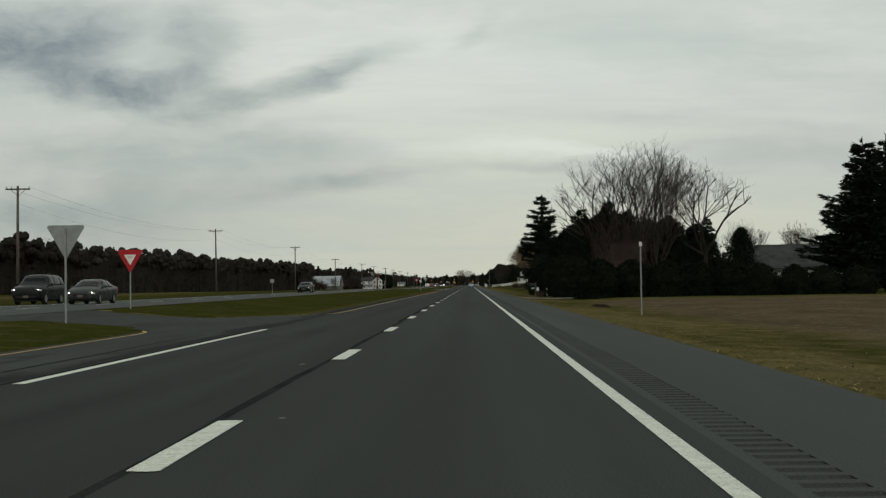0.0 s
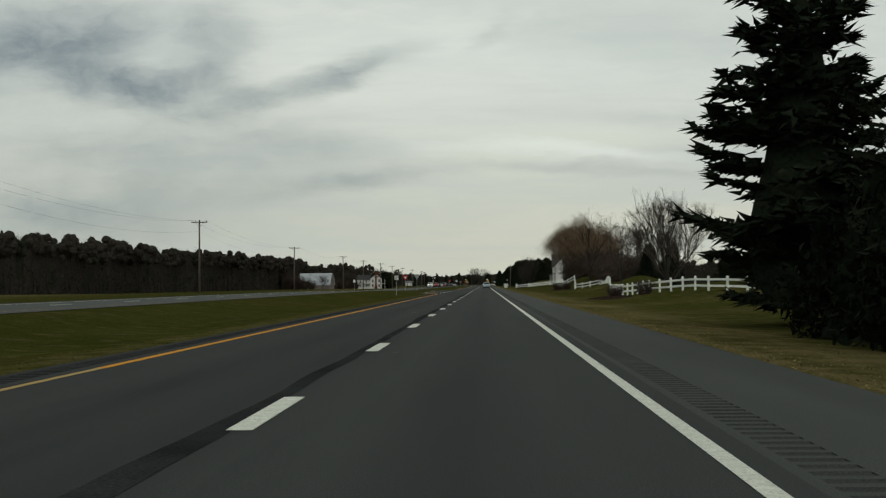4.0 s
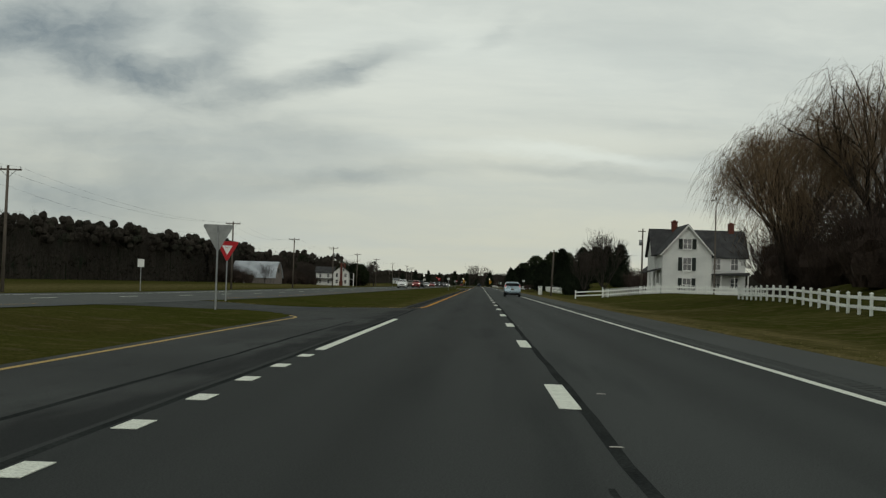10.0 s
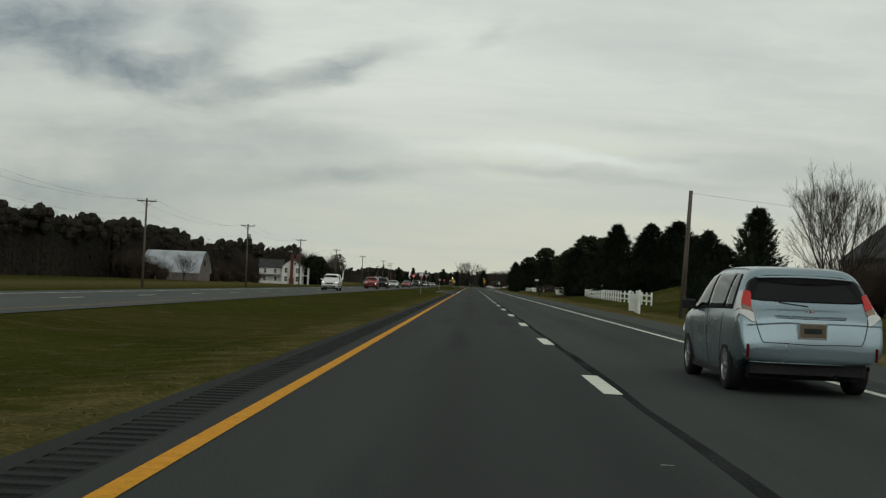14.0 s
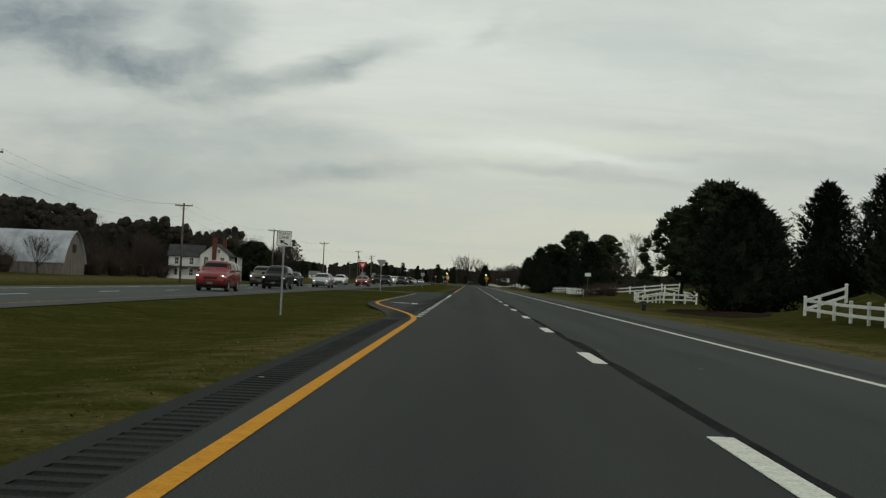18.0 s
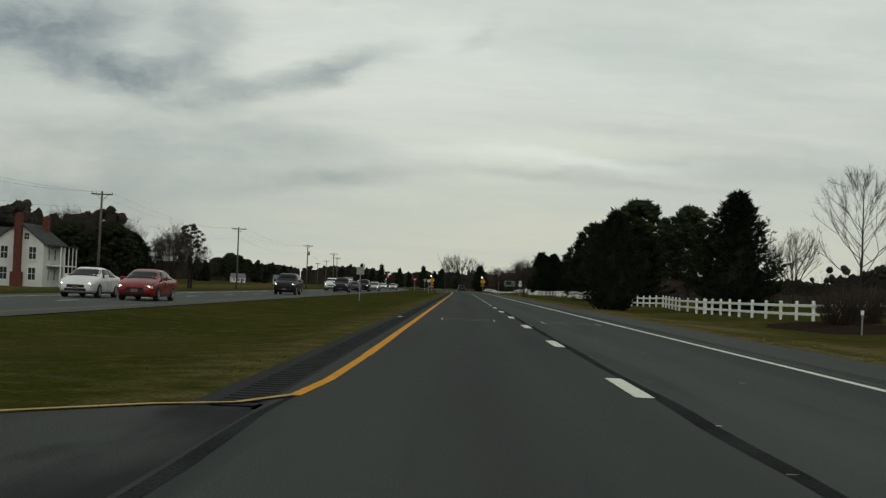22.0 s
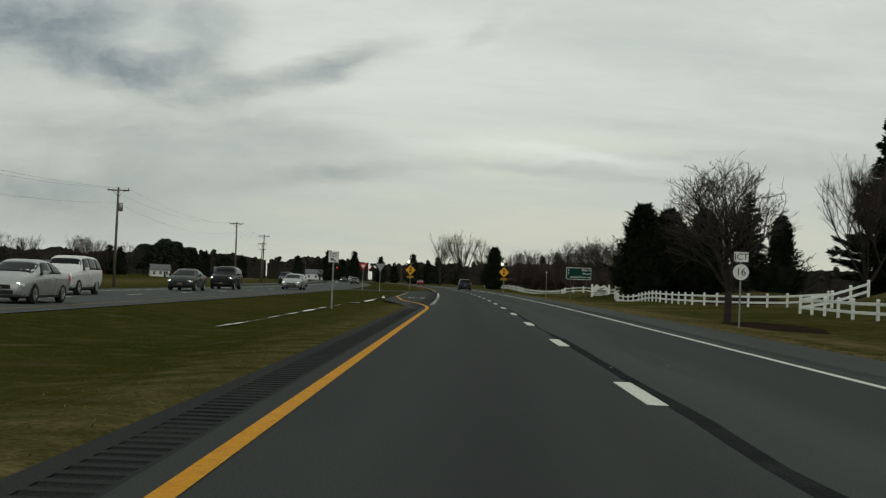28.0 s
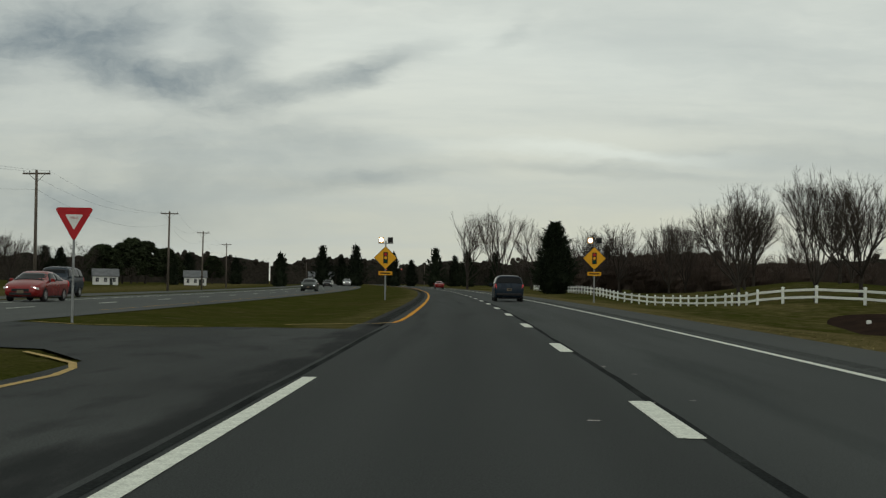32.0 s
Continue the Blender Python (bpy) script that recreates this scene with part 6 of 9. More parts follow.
# ------------------------------------------------------------------ utility poles and lines
def pole_meshes(h):
    return {"shaft": MB().tube((0, 0, -0.5), (0, 0, h), 0.17, 0.11, 9, True).mesh("shaft", True),
            "crossarm": MB().box(-1.2, 1.2, -0.06, 0.06, h - 0.40, h - 0.26, 0.012).mesh("crossarm"),
            "brace": MB().tube((-0.75, 0.06, h - 0.33), (0, 0.14, h - 1.0), 0.028, 0.028, 4).tube((0.75, 0.06, h - 0.33), (0, 0.14, h - 1.0), 0.028, 0.028, 4).mesh("brace"),
            "insulator": MB().tube((0, 0, 0), (0, 0, 0.10), 0.02, 0.02, 5).tube((0, 0, 0.06), (0, 0, 0.2), 0.05, 0.035, 7, True).mesh("insulator"),
            "transformer": MB().tube((0.32, 0.1, h - 2.6), (0.32, 0.1, h - 1.7), 0.24, 0.24, 10, True).mesh("transformer", True)}


PM = pole_meshes(11.0)
POLES = [(-41.3, 111.5), (-41.5, 207), (-40.6, 298), (-41.6, 398), (-41.0, 493), (-41.8, 564), (-40.7, 628), (-41.2, 698), (-42.0, 781), (-41.2, 862), (-40.2, 952), (-42.0, 1034), (-47.2, 1096), (-58, 1160), (-70, 1235)]
tops = []
for i, (x, y) in enumerate(POLES):
    e = thing("utility_pole", "weathered wooden utility pole with a crossarm" + (" and a grey transformer" if i in (6, 10) else ""), "utility pole", "poles along the opposite road")
    z = ground_z(x, y)
    lean = (0.4, -0.5, 0.2, 0.6, -0.3)[i % 5]
    e.matrix_basis = pose(x, y, z, lean * 0.6, lean, 0)
    for nm, mat in (("shaft", M_POLE), ("crossarm", M_POLE), ("brace", M_GREYM)):
        part(nm, PM[nm], mat, e)
    for ix in (-1.1, -0.6, 1.1):
        q = part("insulator", PM["insulator"], M_GREYM, e)
        q.matrix_basis = pose(ix, 0, 11.0 - 0.26)
    if i in (6, 10):
        part("transformer", PM["transformer"], M_GREYM, e)
    tops.append(Vector((x, y, z + 10.9)))


def wire(a, b, sag, r=0.007, n=12):
    mb = MB()
    pts = []
    for i in range(n + 1):
        t = i / n
        p = a.lerp(b, t)
        pts.append(Vector((p.x, p.y, p.z - sag * 4 * t * (1 - t))))
    d = (b - a).normalized()
    u = d.orthogonal().normalized()
    v = d.cross(u)
    for p in pts:
        mb.v += [tuple(p + u * (r * math.cos(k * 2.0944)) + v * (r * math.sin(k * 2.0944))) for k in range(3)]
    mb.f += [(3 * i + k, 3 * i + (k + 1) % 3, 3 * i + 3 + (k + 1) % 3, 3 * i + 3 + k) for i in range(n) for k in range(3)]
    return mb


for a, b in zip(tops, tops[1:]):
    for dx in (-1.1, 1.1):
        tagged(part("power_line", wire(a + Vector((dx, 0, 0)), b + Vector((dx, 0, 0)), 1.3), M_WIRE), "thin dark overhead power line between poles", "power line", "power lines")
    tagged(part("power_line", wire(a + Vector((0, 0, -1.6)), b + Vector((0, 0, -1.6)), 1.5), M_WIRE), "thin dark overhead power line between poles", "power line", "power lines")
# service poles by the farm house
for x, y, h, tr in ((21.8, 471, 9.6, True), (9.5, 479, 6.8, False)):
    e = thing("service_pole", "weathered wooden service pole" + (" with a transformer and short crossarm" if tr else " leaning slightly, without a crossarm"), "utility pole")
    z = ground_z(x, y)
    e.matrix_basis = pose(x, y, z, 0, 0 if tr else 2.2, 0)
    part("shaft", MB().tube((0, 0, -0.5), (0, 0, h), 0.15, 0.10, 9, True), M_POLE, e, smooth=True)
    if tr:
        part("crossarm", MB().box(-0.7, 0.4, -0.05, 0.05, h - 0.45, h - 0.33, 0.01), M_POLE, e)
        part("transformer", MB().tube((-0.28, 0.0, h - 2.4), (-0.28, 0.0, h - 1.6), 0.22, 0.22, 10, True), M_GREYM, e, smooth=True)
tagged(part("power_line", wire(Vector((9.7, 479, 6.6)), Vector((38, 500, 7.5)), 0.5), M_WIRE), "thin dark service line", "power line", "power lines")
tagged(part("power_line", wire(Vector((21.8, 471, 9.9)), Vector((27, 447, 7.0)), 0.4), M_WIRE), "thin dark service line to the farm house", "power line", "power lines")

# ------------------------------------------------------------------ buildings
def window(parent, c, w, h, face, shutters=True, sash=True):
    """A window on a wall facing 'y-' or 'x+'/'x-': frame, panes, sash bar and shutters, proud of the wall."""
    x, y, z = c
    u = Vector((1, 0, 0)) if face == "y-" else Vector((0, 1, 0))
    n = {"y-": Vector((0, -1, 0)), "x-": Vector((-1, 0, 0)), "x+": Vector((1, 0, 0))}[face]
    o = Vector(c)

    def slab(mb, ua, ub, za, zb, d0, d1):
        p = [o + u * a + n * d + Vector((0, 0, zz)) for d in (d0, d1) for zz in (za, zb) for a in (ua, ub)]
        k = len(mb.v)
        mb.v += [tuple(q) for q in p]
        mb.f += [tuple(k + i for i in q) for q in ((0, 1, 3, 2), (4, 6, 7, 5), (0, 4, 5, 1), (2, 3, 7, 6), (0, 2, 6, 4), (1, 5, 7, 3))]
        return mb

    fr = MB()
    t = 0.09
    for a in ((-w / 2 - t, -w / 2, -h / 2 - t, h / 2 + t), (w / 2, w / 2 + t, -h / 2 - t, h / 2 + t), (-w / 2, w / 2, h / 2, h / 2 + t), (-w / 2, w / 2, -h / 2 - t, -h / 2)):
        slab(fr, *a, 0.0, 0.06)
    win = part("window", fr, M_TRIM, parent)
    part("pane", slab(MB(), -w / 2, w / 2, -h / 2, 0, -0.02, 0.015), M_PANE, win)
    part("pane", slab(MB(), -w / 2, w / 2, 0.0, h / 2, -0.02, 0.025), M_PANE, win)
    part("sash", slab(slab(MB(), -w / 2, w / 2, -0.03, 0.03, 0.0, 0.045), -0.02, 0.02, -h / 2, h / 2, 0.0, 0.04), M_TRIM, win)
    part("sill", slab(MB(), -w / 2 - 0.14, w / 2 + 0.14, -h / 2 - 0.14, -h / 2 - 0.09, 0.0, 0.12), M_TRIM, win)
    if shutters:
        for sg in (-1, 1):
            a = sg * (w / 2 + t + 0.02)
            b = a + sg * w * 0.5
            part("shutter", slab(MB(), min(a, b), max(a, b), -h / 2 - 0.05, h / 2 + 0.05, 0.0, 0.05), M_SHUT, parent)


def gable_roof(mb, x0, x1, y0, y1, ze, zr, along, over=0.35, t=0.14):
    """Two thick roof slopes; along: the ridge's axis."""
    if along == "y":
        xm = (x0 + x1) / 2
        for a, sg in ((x0, -1), (x1, 1)):
            k = (zr - ze) / abs(a - xm)
            e = a + sg * over
            ee = ze - k * over
            mb.prism([(xm, zr), (e, ee), (e, ee + t), (xm, zr + t)], y0 - over, y1 + over)
    else:
        ym = (y0 + y1) / 2
        for a, sg in ((y0, -1), (y1, 1)):
            k = (zr - ze) / abs(a - ym)
            e, ee = a + sg * over, ze - k * over
            n = len(mb.v)
            mb.v += [(x, y, z) for x in (x0 - over, x1 + over) for y, z in ((ym, zr), (e, ee), (e, ee + t), (ym, zr + t))]
            mb.f += [tuple(n + i for i in q) for q in ((0, 1, 2, 3), (7, 6, 5, 4), (0, 4, 5, 1), (1, 5, 6, 2), (2, 6, 7, 3), (3, 7, 4, 0))]
    return mb


def gable_wall(x0, x1, y0, y1, ze, zr, along):
    mb = MB()
    if along == "y":
        mb.prism([(x0, -0.3), (x1, -0.3), (x1, ze), ((x0 + x1) / 2, zr), (x0, ze)], y0, y1)
    else:
        n = len(mb.v)
        ym = (y0 + y1) / 2
        mb.v += [(x, y, z) for x in (x0, x1) for y, z in ((y0, -0.3), (y1, -0.3), (y1, ze), (ym, zr), (y0, ze))]
        mb.f += [(0, 1, 2, 3, 4), (9, 8, 7, 6, 5)] + [(i, (i + 1) % 5 + 0, 5 + (i + 1) % 5, 5 + i) for i in range(5)]
    return mb


def chimney(x, y, z0, z1, w=0.35):
    return MB().box(x - w, x + w, y - w, y + w, z0, z1 - 0.2).box(x - w - 0.07, x + w + 0.07, y - w - 0.07, y + w + 0.07, z1 - 0.2, z1 - 0.05, 0.02).box(x - w * 0.5, x + w * 0.5, y - w * 0.5, y + w * 0.5, z1 - 0.05, z1 + 0.1)


def farmhouse():
    """White farm house: a tall front gable with a cross wing, porch and chimneys."""
    X, Y = 24.0, 445.5
    e = thing("farm_house", "white clapboard farm house with dark shutters and shingle roof", "house", at=pose(X, Y, ground_z(X, Y) - 0.05))
    part("wall", gable_wall(-2.95, 2.95, 0, 6, 5.1, 8.4, "y"), M_SIDING, e, "white clapboard front gable")
    part("wall", gable_wall(-3.3, 8.2, 5.4, 11, 5.0, 8.1, "x"), M_SIDING, e, "white clapboard cross wing")
    part("roof", gable_roof(MB(), -2.95, 2.95, 0, 8, 5.1, 8.4, "y"), M_ROOF, e)
    part("roof", gable_roof(MB(), -3.3, 8.2, 5.4, 11, 5.0, 8.1, "x"), M_ROOF, e)
    bd = MB()
    for sg in (-1, 1):
        bd.prism([(0, 8.22), (sg * 3.3, 4.55), (sg * 3.3, 4.75), (0, 8.46)], -0.42, -0.36)
    part("bargeboard", bd, M_TRIM, e)
    for z in (1.15, 3.65, 6.1):
        window(e, (0, -0.02, z), 0.95, 1.5 if z < 6 else 1.15, "y-")
    for x in (4.6, 6.8):
        for z in (1.5, 3.9):
            window(e, (x, 5.38, z), 0.85, 1.4, "y-", shutters=False)
    part("chimney", chimney(-0.4, 8.2, 7.0, 9.3), M_BRICK, e)
    part("chimney", chimney(6.8, 8.2, 7.0, 9.2), M_BRICK, e)
    # porches
    for xa, xb, ya, yb in ((-4.6, -3.0, 1.2, 5.4), (3.0, 8.2, 3.2, 5.4)):
        part("porch_roof", MB().prism([(xa - 0.3, 2.45), (xb, 2.95 if xa < 0 else 2.5), (xb, 3.08 if xa < 0 else 2.9), (xa - 0.3, 2.58)], ya - 0.3, yb), M_ROOF, e)
        part("porch_floor", MB().box(xa, xb, ya, yb, -0.3, 0.3), M_TRIM, e)
        n = 4
        for i in range(n):
            x = xa + 0.1 + (xb - xa - 0.2) * i / (n - 1)
            part("porch_post", MB().box(x - 0.06, x + 0.06, ya, ya + 0.12, 0.3, 2.5, 0.015), M_TRIM, e)
    return e


farmhouse()
# gate-keeping details of the farm lot
X, Y = 26.5, 441.0
e = thing("weather_vane", "tall thin mast with a weather vane and antenna arms", "weather vane", at=pose(X, Y, ground_z(X, Y)))
part("mast", MB().tube((0, 0, -0.3), (0, 0, 10.0), 0.10, 0.08, 7).tube((0, 0, 10.0), (0, 0, 11.4), 0.02, 0.02, 4), M_POLE, e)
part("arm", MB().tube((-1.5, 0, 11.0), (1.0, 0.3, 11.25), 0.03, 0.03, 4).tube((-0.5, 0.6, 11.2), (1.3, -0.6, 10.5), 0.03, 0.03, 4).tube((-0.7, 0.2, 10.7), (-0.35, 0.1, 11.35), 0.025, 0.025, 4), M_WIRE, e)
part("rooster", MB().prism([(-0.14, 11.2), (0.05, 11.15), (0.14, 11.3), (0.06, 11.45), (0.1, 11.6), (0.0, 11.62), (-0.06, 11.42)], -0.015, 0.015), M_WIRE, e)
# second house behind the farm house
X, Y = 30.0, 487.0
e = thing("house", "white gabled house with a dark shingle roof and weathered side", "house", at=pose(X, Y, ground_z(X, Y) - 0.1))
part("wall", gable_wall(-3.5, 3.5, 0, 21, 4.3, 7.2, "y"), M_SIDING, e, "white clapboard gable wall")
part("side_cladding", MB().box(-3.56, -3.503, 0.15, 20.85, -0.1, 4.1), M_BARNW, e, "weathered dark board side wall")
part("roof", gable_roof(MB(), -3.5, 3.5, 0, 21, 4.3, 7.2, "y"), M_ROOF, e)
part("bargeboard", MB().prism([(0, 7.05), (-3.85, 3.90), (-3.85, 4.10), (0, 7.28), (3.85, 4.10), (3.85, 3.90)], -0.42, -0.36), M_TRIM, e)
for x, z in ((-1.2, 3.6), (1.5, 3.6), (-1.6, 1.1), (1.6, 1.1)):
    window(e, (x, -0.02, z), 0.85, 1.35, "y-", shutters=z > 2)
part("porch_roof", MB().prism([(-3.3, 2.35), (0.4, 2.35), (0.4, 2.48), (-3.3, 2.48)], -1.7, -0.02), M_ROOF, e)
for x in (-3.1, -1.4, 0.2):
    part("porch_post", MB().box(x - 0.06, x + 0.06, -1.62, -1.5, -0.1, 2.35, 0.015), M_TRIM, e)

for i, (x, y, h) in enumerate(((25.0, 488, 3.6), (25.6, 492, 4.0), (24.8, 496, 3.8), (25.4, 501, 4.2), (25.0, 506, 4.0))):
    tree(("brush", "brush2")[i % 2], "brush_shrub", x, y, h, "dark leafless thicket against the side of the second house", rot=i * 77, wide=0.8)

# picket fences near the farm house
PICK = MB().box(-0.04, 0.04, -0.012, 0.012, 0.05, 1.02, 0.006).mesh("picket")


def picket_fence(pts, h=1.0):
    e = thing("picket_fence", "white painted picket fence by the farm house", "fence", "picket fences")
    path = [Vector((*road(s, x), 0)) for s, x in pts]
    for p in path:
        p.z = ground_z(p.x, p.y)
    o = path[0]
    e.matrix_basis = Matrix.Translation(o)
    for a, b in zip(path, path[1:]):
        d = b - a
        rz = math.degrees(math.atan2(d.y, d.x))
        n = max(2, int(d.length / 0.2))
        for i in range(n):
            p = a.lerp(b, (i + 0.5) / n)
            p.z = ground_z(p.x, p.y)
            q = part("picket", PICK, M_FENCE, e)
            q.matrix_basis = Matrix.Translation(p - o) @ pose(0, 0, 0, 0, 0, rz) @ Matrix.Diagonal((1, 1, h, 1))
        for z in (0.3, 0.75):
            q = part("rail", RAIL_ME, M_FENCE, e)
            q.matrix_basis = Matrix.Translation(a - o + Vector((0, 0.03, z * h))) @ pose(0, 0, 0, math.degrees(math.atan2(d.z, math.hypot(d.x, d.y))), 0, rz - 90) @ Matrix.Diagonal((1, d.length, 0.6, 1))
        for p in (a, b):
            q = part("post", POST_ME, M_FENCE, e)
            q.matrix_basis = Matrix.Translation(p - o) @ Matrix.Diagonal((1, 1, h, 1))


picket_fence([(441.6, 13.5), (441.8, 20), (441.8, 33)])
picket_fence([(484, 7.9), (489, 8.4), (497, 9.0)], 1.1)


def bow_barn():
    X, Y = -86.4, 769.5
    e = thing("barn", "old barn with a bowed pale tin roof and grey boards", "barn", at=pose(X, Y, ground_z(X, Y) - 0.2, 0, 0, -10))
    L = 8.5
    half = [(4.5, 2.3), (4.05, 3.6), (3.3, 5.2), (2.3, 6.7), (1.1, 7.9), (0.0, 8.5)]
    prof = [(-4.3, -0.3), (4.3, -0.3)] + [(x - 0.12 if x > 0.2 else x, z - 0.1) for x, z in half] + [(-x + 0.12, z - 0.1) for x, z in reversed(half[:-1])]
    k = len(prof)
    mb = MB()
    mb.v = [(-L, x, z) for x, z in prof] + [(L, x, z) for x, z in prof]
    mb.f = [(i, (i + 1) % k, k + (i + 1) % k, k + i) for i in range(k)] + [tuple(reversed(range(k))), tuple(range(k, 2 * k))]
    part("wall", mb, M_BARNW, e)
    rf = MB()
    o = half + [(-x, z) for x, z in reversed(half[:-1])]
    loop = o + [(x, z + 0.09) for x, z in reversed(o)]
    n = len(loop)
    rf.v = [(s * (L + 0.45), x, z) for s in (-1, 1) for x, z in loop]
    rf.f = [(i, (i + 1) % n, n + (i + 1) % n, n + i) for i in range(n)] + [tuple(n * q + i for i in (a, a + 1, n - 2 - a, n - 1 - a)) for q in (0, 1) for a in range(len(o) - 1)]
    roof = part("roof", rf, M_TIN, e)
    for s in range(17):
        x = -L + s * 2 * L / 16
        seam = MB()
        for (ya, za), (yb, zb) in zip(o, o[1:]):
            seam.tube((x, ya, za + 0.1), (x, yb, zb + 0.1), 0.03, 0.03, 4)
        part("roof_seam", seam, M_TIN, roof)
    part("door", MB().box(L - 0.05, L + 0.08, -1.4, 1.4, 0, 3.0), M_BARNW, e, "sliding plank barn door")
    part("hay_door", MB().box(L - 0.05, L + 0.06, -0.7, 0.7, 4.4, 6.0), M_SHUT, e, "dark open hay loft")


bow_barn()


def white_house():
    X, Y = -57.7, 800.4
    e = thing("farm_house", "two-storey white farm house with a red brick end chimney", "house", at=pose(X, Y, ground_z(X, Y) - 0.1, 0, 0, 4))
    part("wall", gable_wall(-3.1, 3.1, 0, 11, 5.6, 8.0, "y"), M_SIDING, e)
    part("roof", gable_roof(MB(), -3.1, 3.1, 0, 11, 5.6, 8.0, "y"), M_ROOF, e)
    part("wall", gable_wall(-10.4, -3.1, 3.5, 9.5, 5.2, 7.5, "x"), M_SIDING, e)
    part("roof", gable_roof(MB(), -10.4, -3.1, 3.5, 9.5, 5.2, 7.5, "x"), M_ROOF, e)
    part("chimney", chimney(0.0, -0.42, 0.0, 9.2, 0.42), M_BRICK, e, "red brick outside chimney")
    part("chimney_base", MB().box(-0.7, 0.7, -0.95, -0.02, -0.2, 1.9, 0.05), M_BRICK, e, "wide brick foot of the chimney")
    part("chimney", chimney(0.9, 9.2, 7.0, 9.3, 0.4), M_BRICK, e)
    for x in (-1.75, 1.75):
        for z in (1.7, 4.3):
            window(e, (x, -0.02, z), 0.85, 1.5, "y-", shutters=False)
    window(e, (0.95, -0.02, 6.4), 0.6, 0.8, "y-", shutters=False)
    for x in (-8.6, -5.4):
        window(e, (x, 3.48, 4.0), 0.8, 1.35, "y-", shutters=False)
        window(e, (x, 3.48, 1.5), 0.8, 1.35, "y-", shutters=False)
    for y in (2.5, 5.5, 8.5):
        for z in (1.6, 4.2):
            window(e, (3.12, y, z), 0.8, 1.4, "x+", shutters=False)
    part("porch_roof", MB().box(3.1, 5.0, 1.6, 10.2, 5.25, 5.42), M_ROOF, e)
    part("porch_floor", MB().box(3.1, 4.9, 1.7, 10.1, 2.72, 2.9), M_TRIM, e, "white upper porch floor")
    for y in (1.8, 3.8, 5.9, 8.0, 10.0):
        part("porch_post", MB().box(4.75, 4.89, y - 0.07, y + 0.07, -0.2, 5.25, 0.015), M_TRIM, e)
    part("porch_roof", MB().box(-10.6, -3.2, 1.5, 3.5, 2.65, 2.85), M_ROOF, e)
    for x in (-10.4, -8.0, -5.6, -3.3):
        part("porch_post", MB().box(x - 0.07, x + 0.07, 1.55, 1.69, -0.2, 2.65, 0.015), M_TRIM, e)
    part("porch_wall", MB().box(-10.4, -3.3, 1.6, 1.7, -0.2, 0.9), M_SIDING, e)


white_house()


def small_house(X, Y, w, d, ze, zr, rot, label, roof=None):
    e = thing("house", label, "house", at=pose(X, Y, ground_z(X, Y) - 0.1, 0, 0, rot))
    part("wall", gable_wall(-w / 2, w / 2, 0, d, ze, zr, "x"), M_SIDING, e)
    part("roof", gable_roof(MB(), -w / 2, w / 2, 0, d, ze, zr, "x"), roof or M_ROOFG, e)
    for i in range(3):
        window(e, (-w / 2 + w * (i + 0.5) / 3, -0.02, 1.5), 0.9, 1.2, "y-", shutters=False)
    part("door", MB().box(w * 0.16, w * 0.16 + 0.9, -0.05, 0.0, 0, 2.05), M_SHUT, e)


small_house(41.0, 142, 13, 8, 2.7, 5.4, 0, "low ranch house with a dark shingle roof", roof=M_ROOF)
small_house(-116, 1285, 7, 6, 2.7, 4.6, 20, "far white cottage among trees")
small_house(-101, 1330, 7, 6, 2.8, 4.8, 15, "far white cottage at the field edge")
small_house(-155, 1275, 8, 7, 2.6, 4.6, 25, "far cream cottage among trees")
small_house(-76, 1440, 10, 8, 3.0, 5.0, 10, "far low roadside building")
# trees round the white farm house and the far fields
for i, (x, y, h, k) in enumerate(((-52, 822, 9.5, "pine2"), (-53, 836, 8.5, "cedar_round"), (-56, 845, 9.0, "pine"), (-56, 852, 7.5, "cedar_round"), (-57, 836, 9.0, "cedar_round"), (-54.5, 829, 9.5, "cedar_round"), (-52.5, 829, 8.8, "pine"), (-60, 826, 9.5, "pine2"), (-78, 830, 13, "pine_tall"), (-86, 838, 12, "pine_tall"), (-98, 800, 12.5, "pine_tall"))):
    tree(k, "pine_tree", x, y, h, "dark evergreen beside the white farm house", rot=i * 50, wide=1.1, group="evergreens by the farm house")
for i, (x, y, h, k) in enumerate(((-51, 856, 10.0, "bare_vase"), (-52, 859, 11, "bare_big"), (-50, 866, 9, "bare_round"), (-58, 848, 11, "bare_vase"), (-50, 864, 11.5, "pine_tall"), (-62, 838, 12, "bare_big2"), (-70, 850, 12, "bare_big"), (-60, 850, 11, "bare_vase"), (-88, 790, 10, "bare_round"), (-81.5, 758, 7.4, "bare_round"), (-94, 752, 8, "bare_round"), (-70.5, 795, 9, "bare_vase"), (-74, 802, 10, "bare_vase"), (-80, 775, 11, "bare_vase"), (-66, 870, 12, "pine_tall"), (-74, 874, 10, "bare_vase"), (-84, 880, 10, "bare_vase"), (-55, 865, 9, "bare_vase"), (-92, 910, 9, "bare_round"), (-110, 760, 12, "bare_big"), (-112, 700, 13, "bare_big2"))):
    tree(k, "bare_tree", x, y, h, "leafless tree near the white farm house and barn", rot=i * 71, wide=1.1, group="bare trees by the farm")
for i, (x, y, h) in enumerate(((-87, 755, 4.6), (-91, 757, 6.0), (-95, 758, 6.8), (-99, 762, 7.0), (-76, 790, 5.5), (-72, 797, 5.0), (-79, 784, 6.2), (-68.5, 799, 3.4))):
    tree(("brush", "brush2")[i % 2], "brush_shrub", x, y, h, "dense leafless brush around the old barn", rot=i * 50, group="brush by the barn")
rf = random.Random(91)
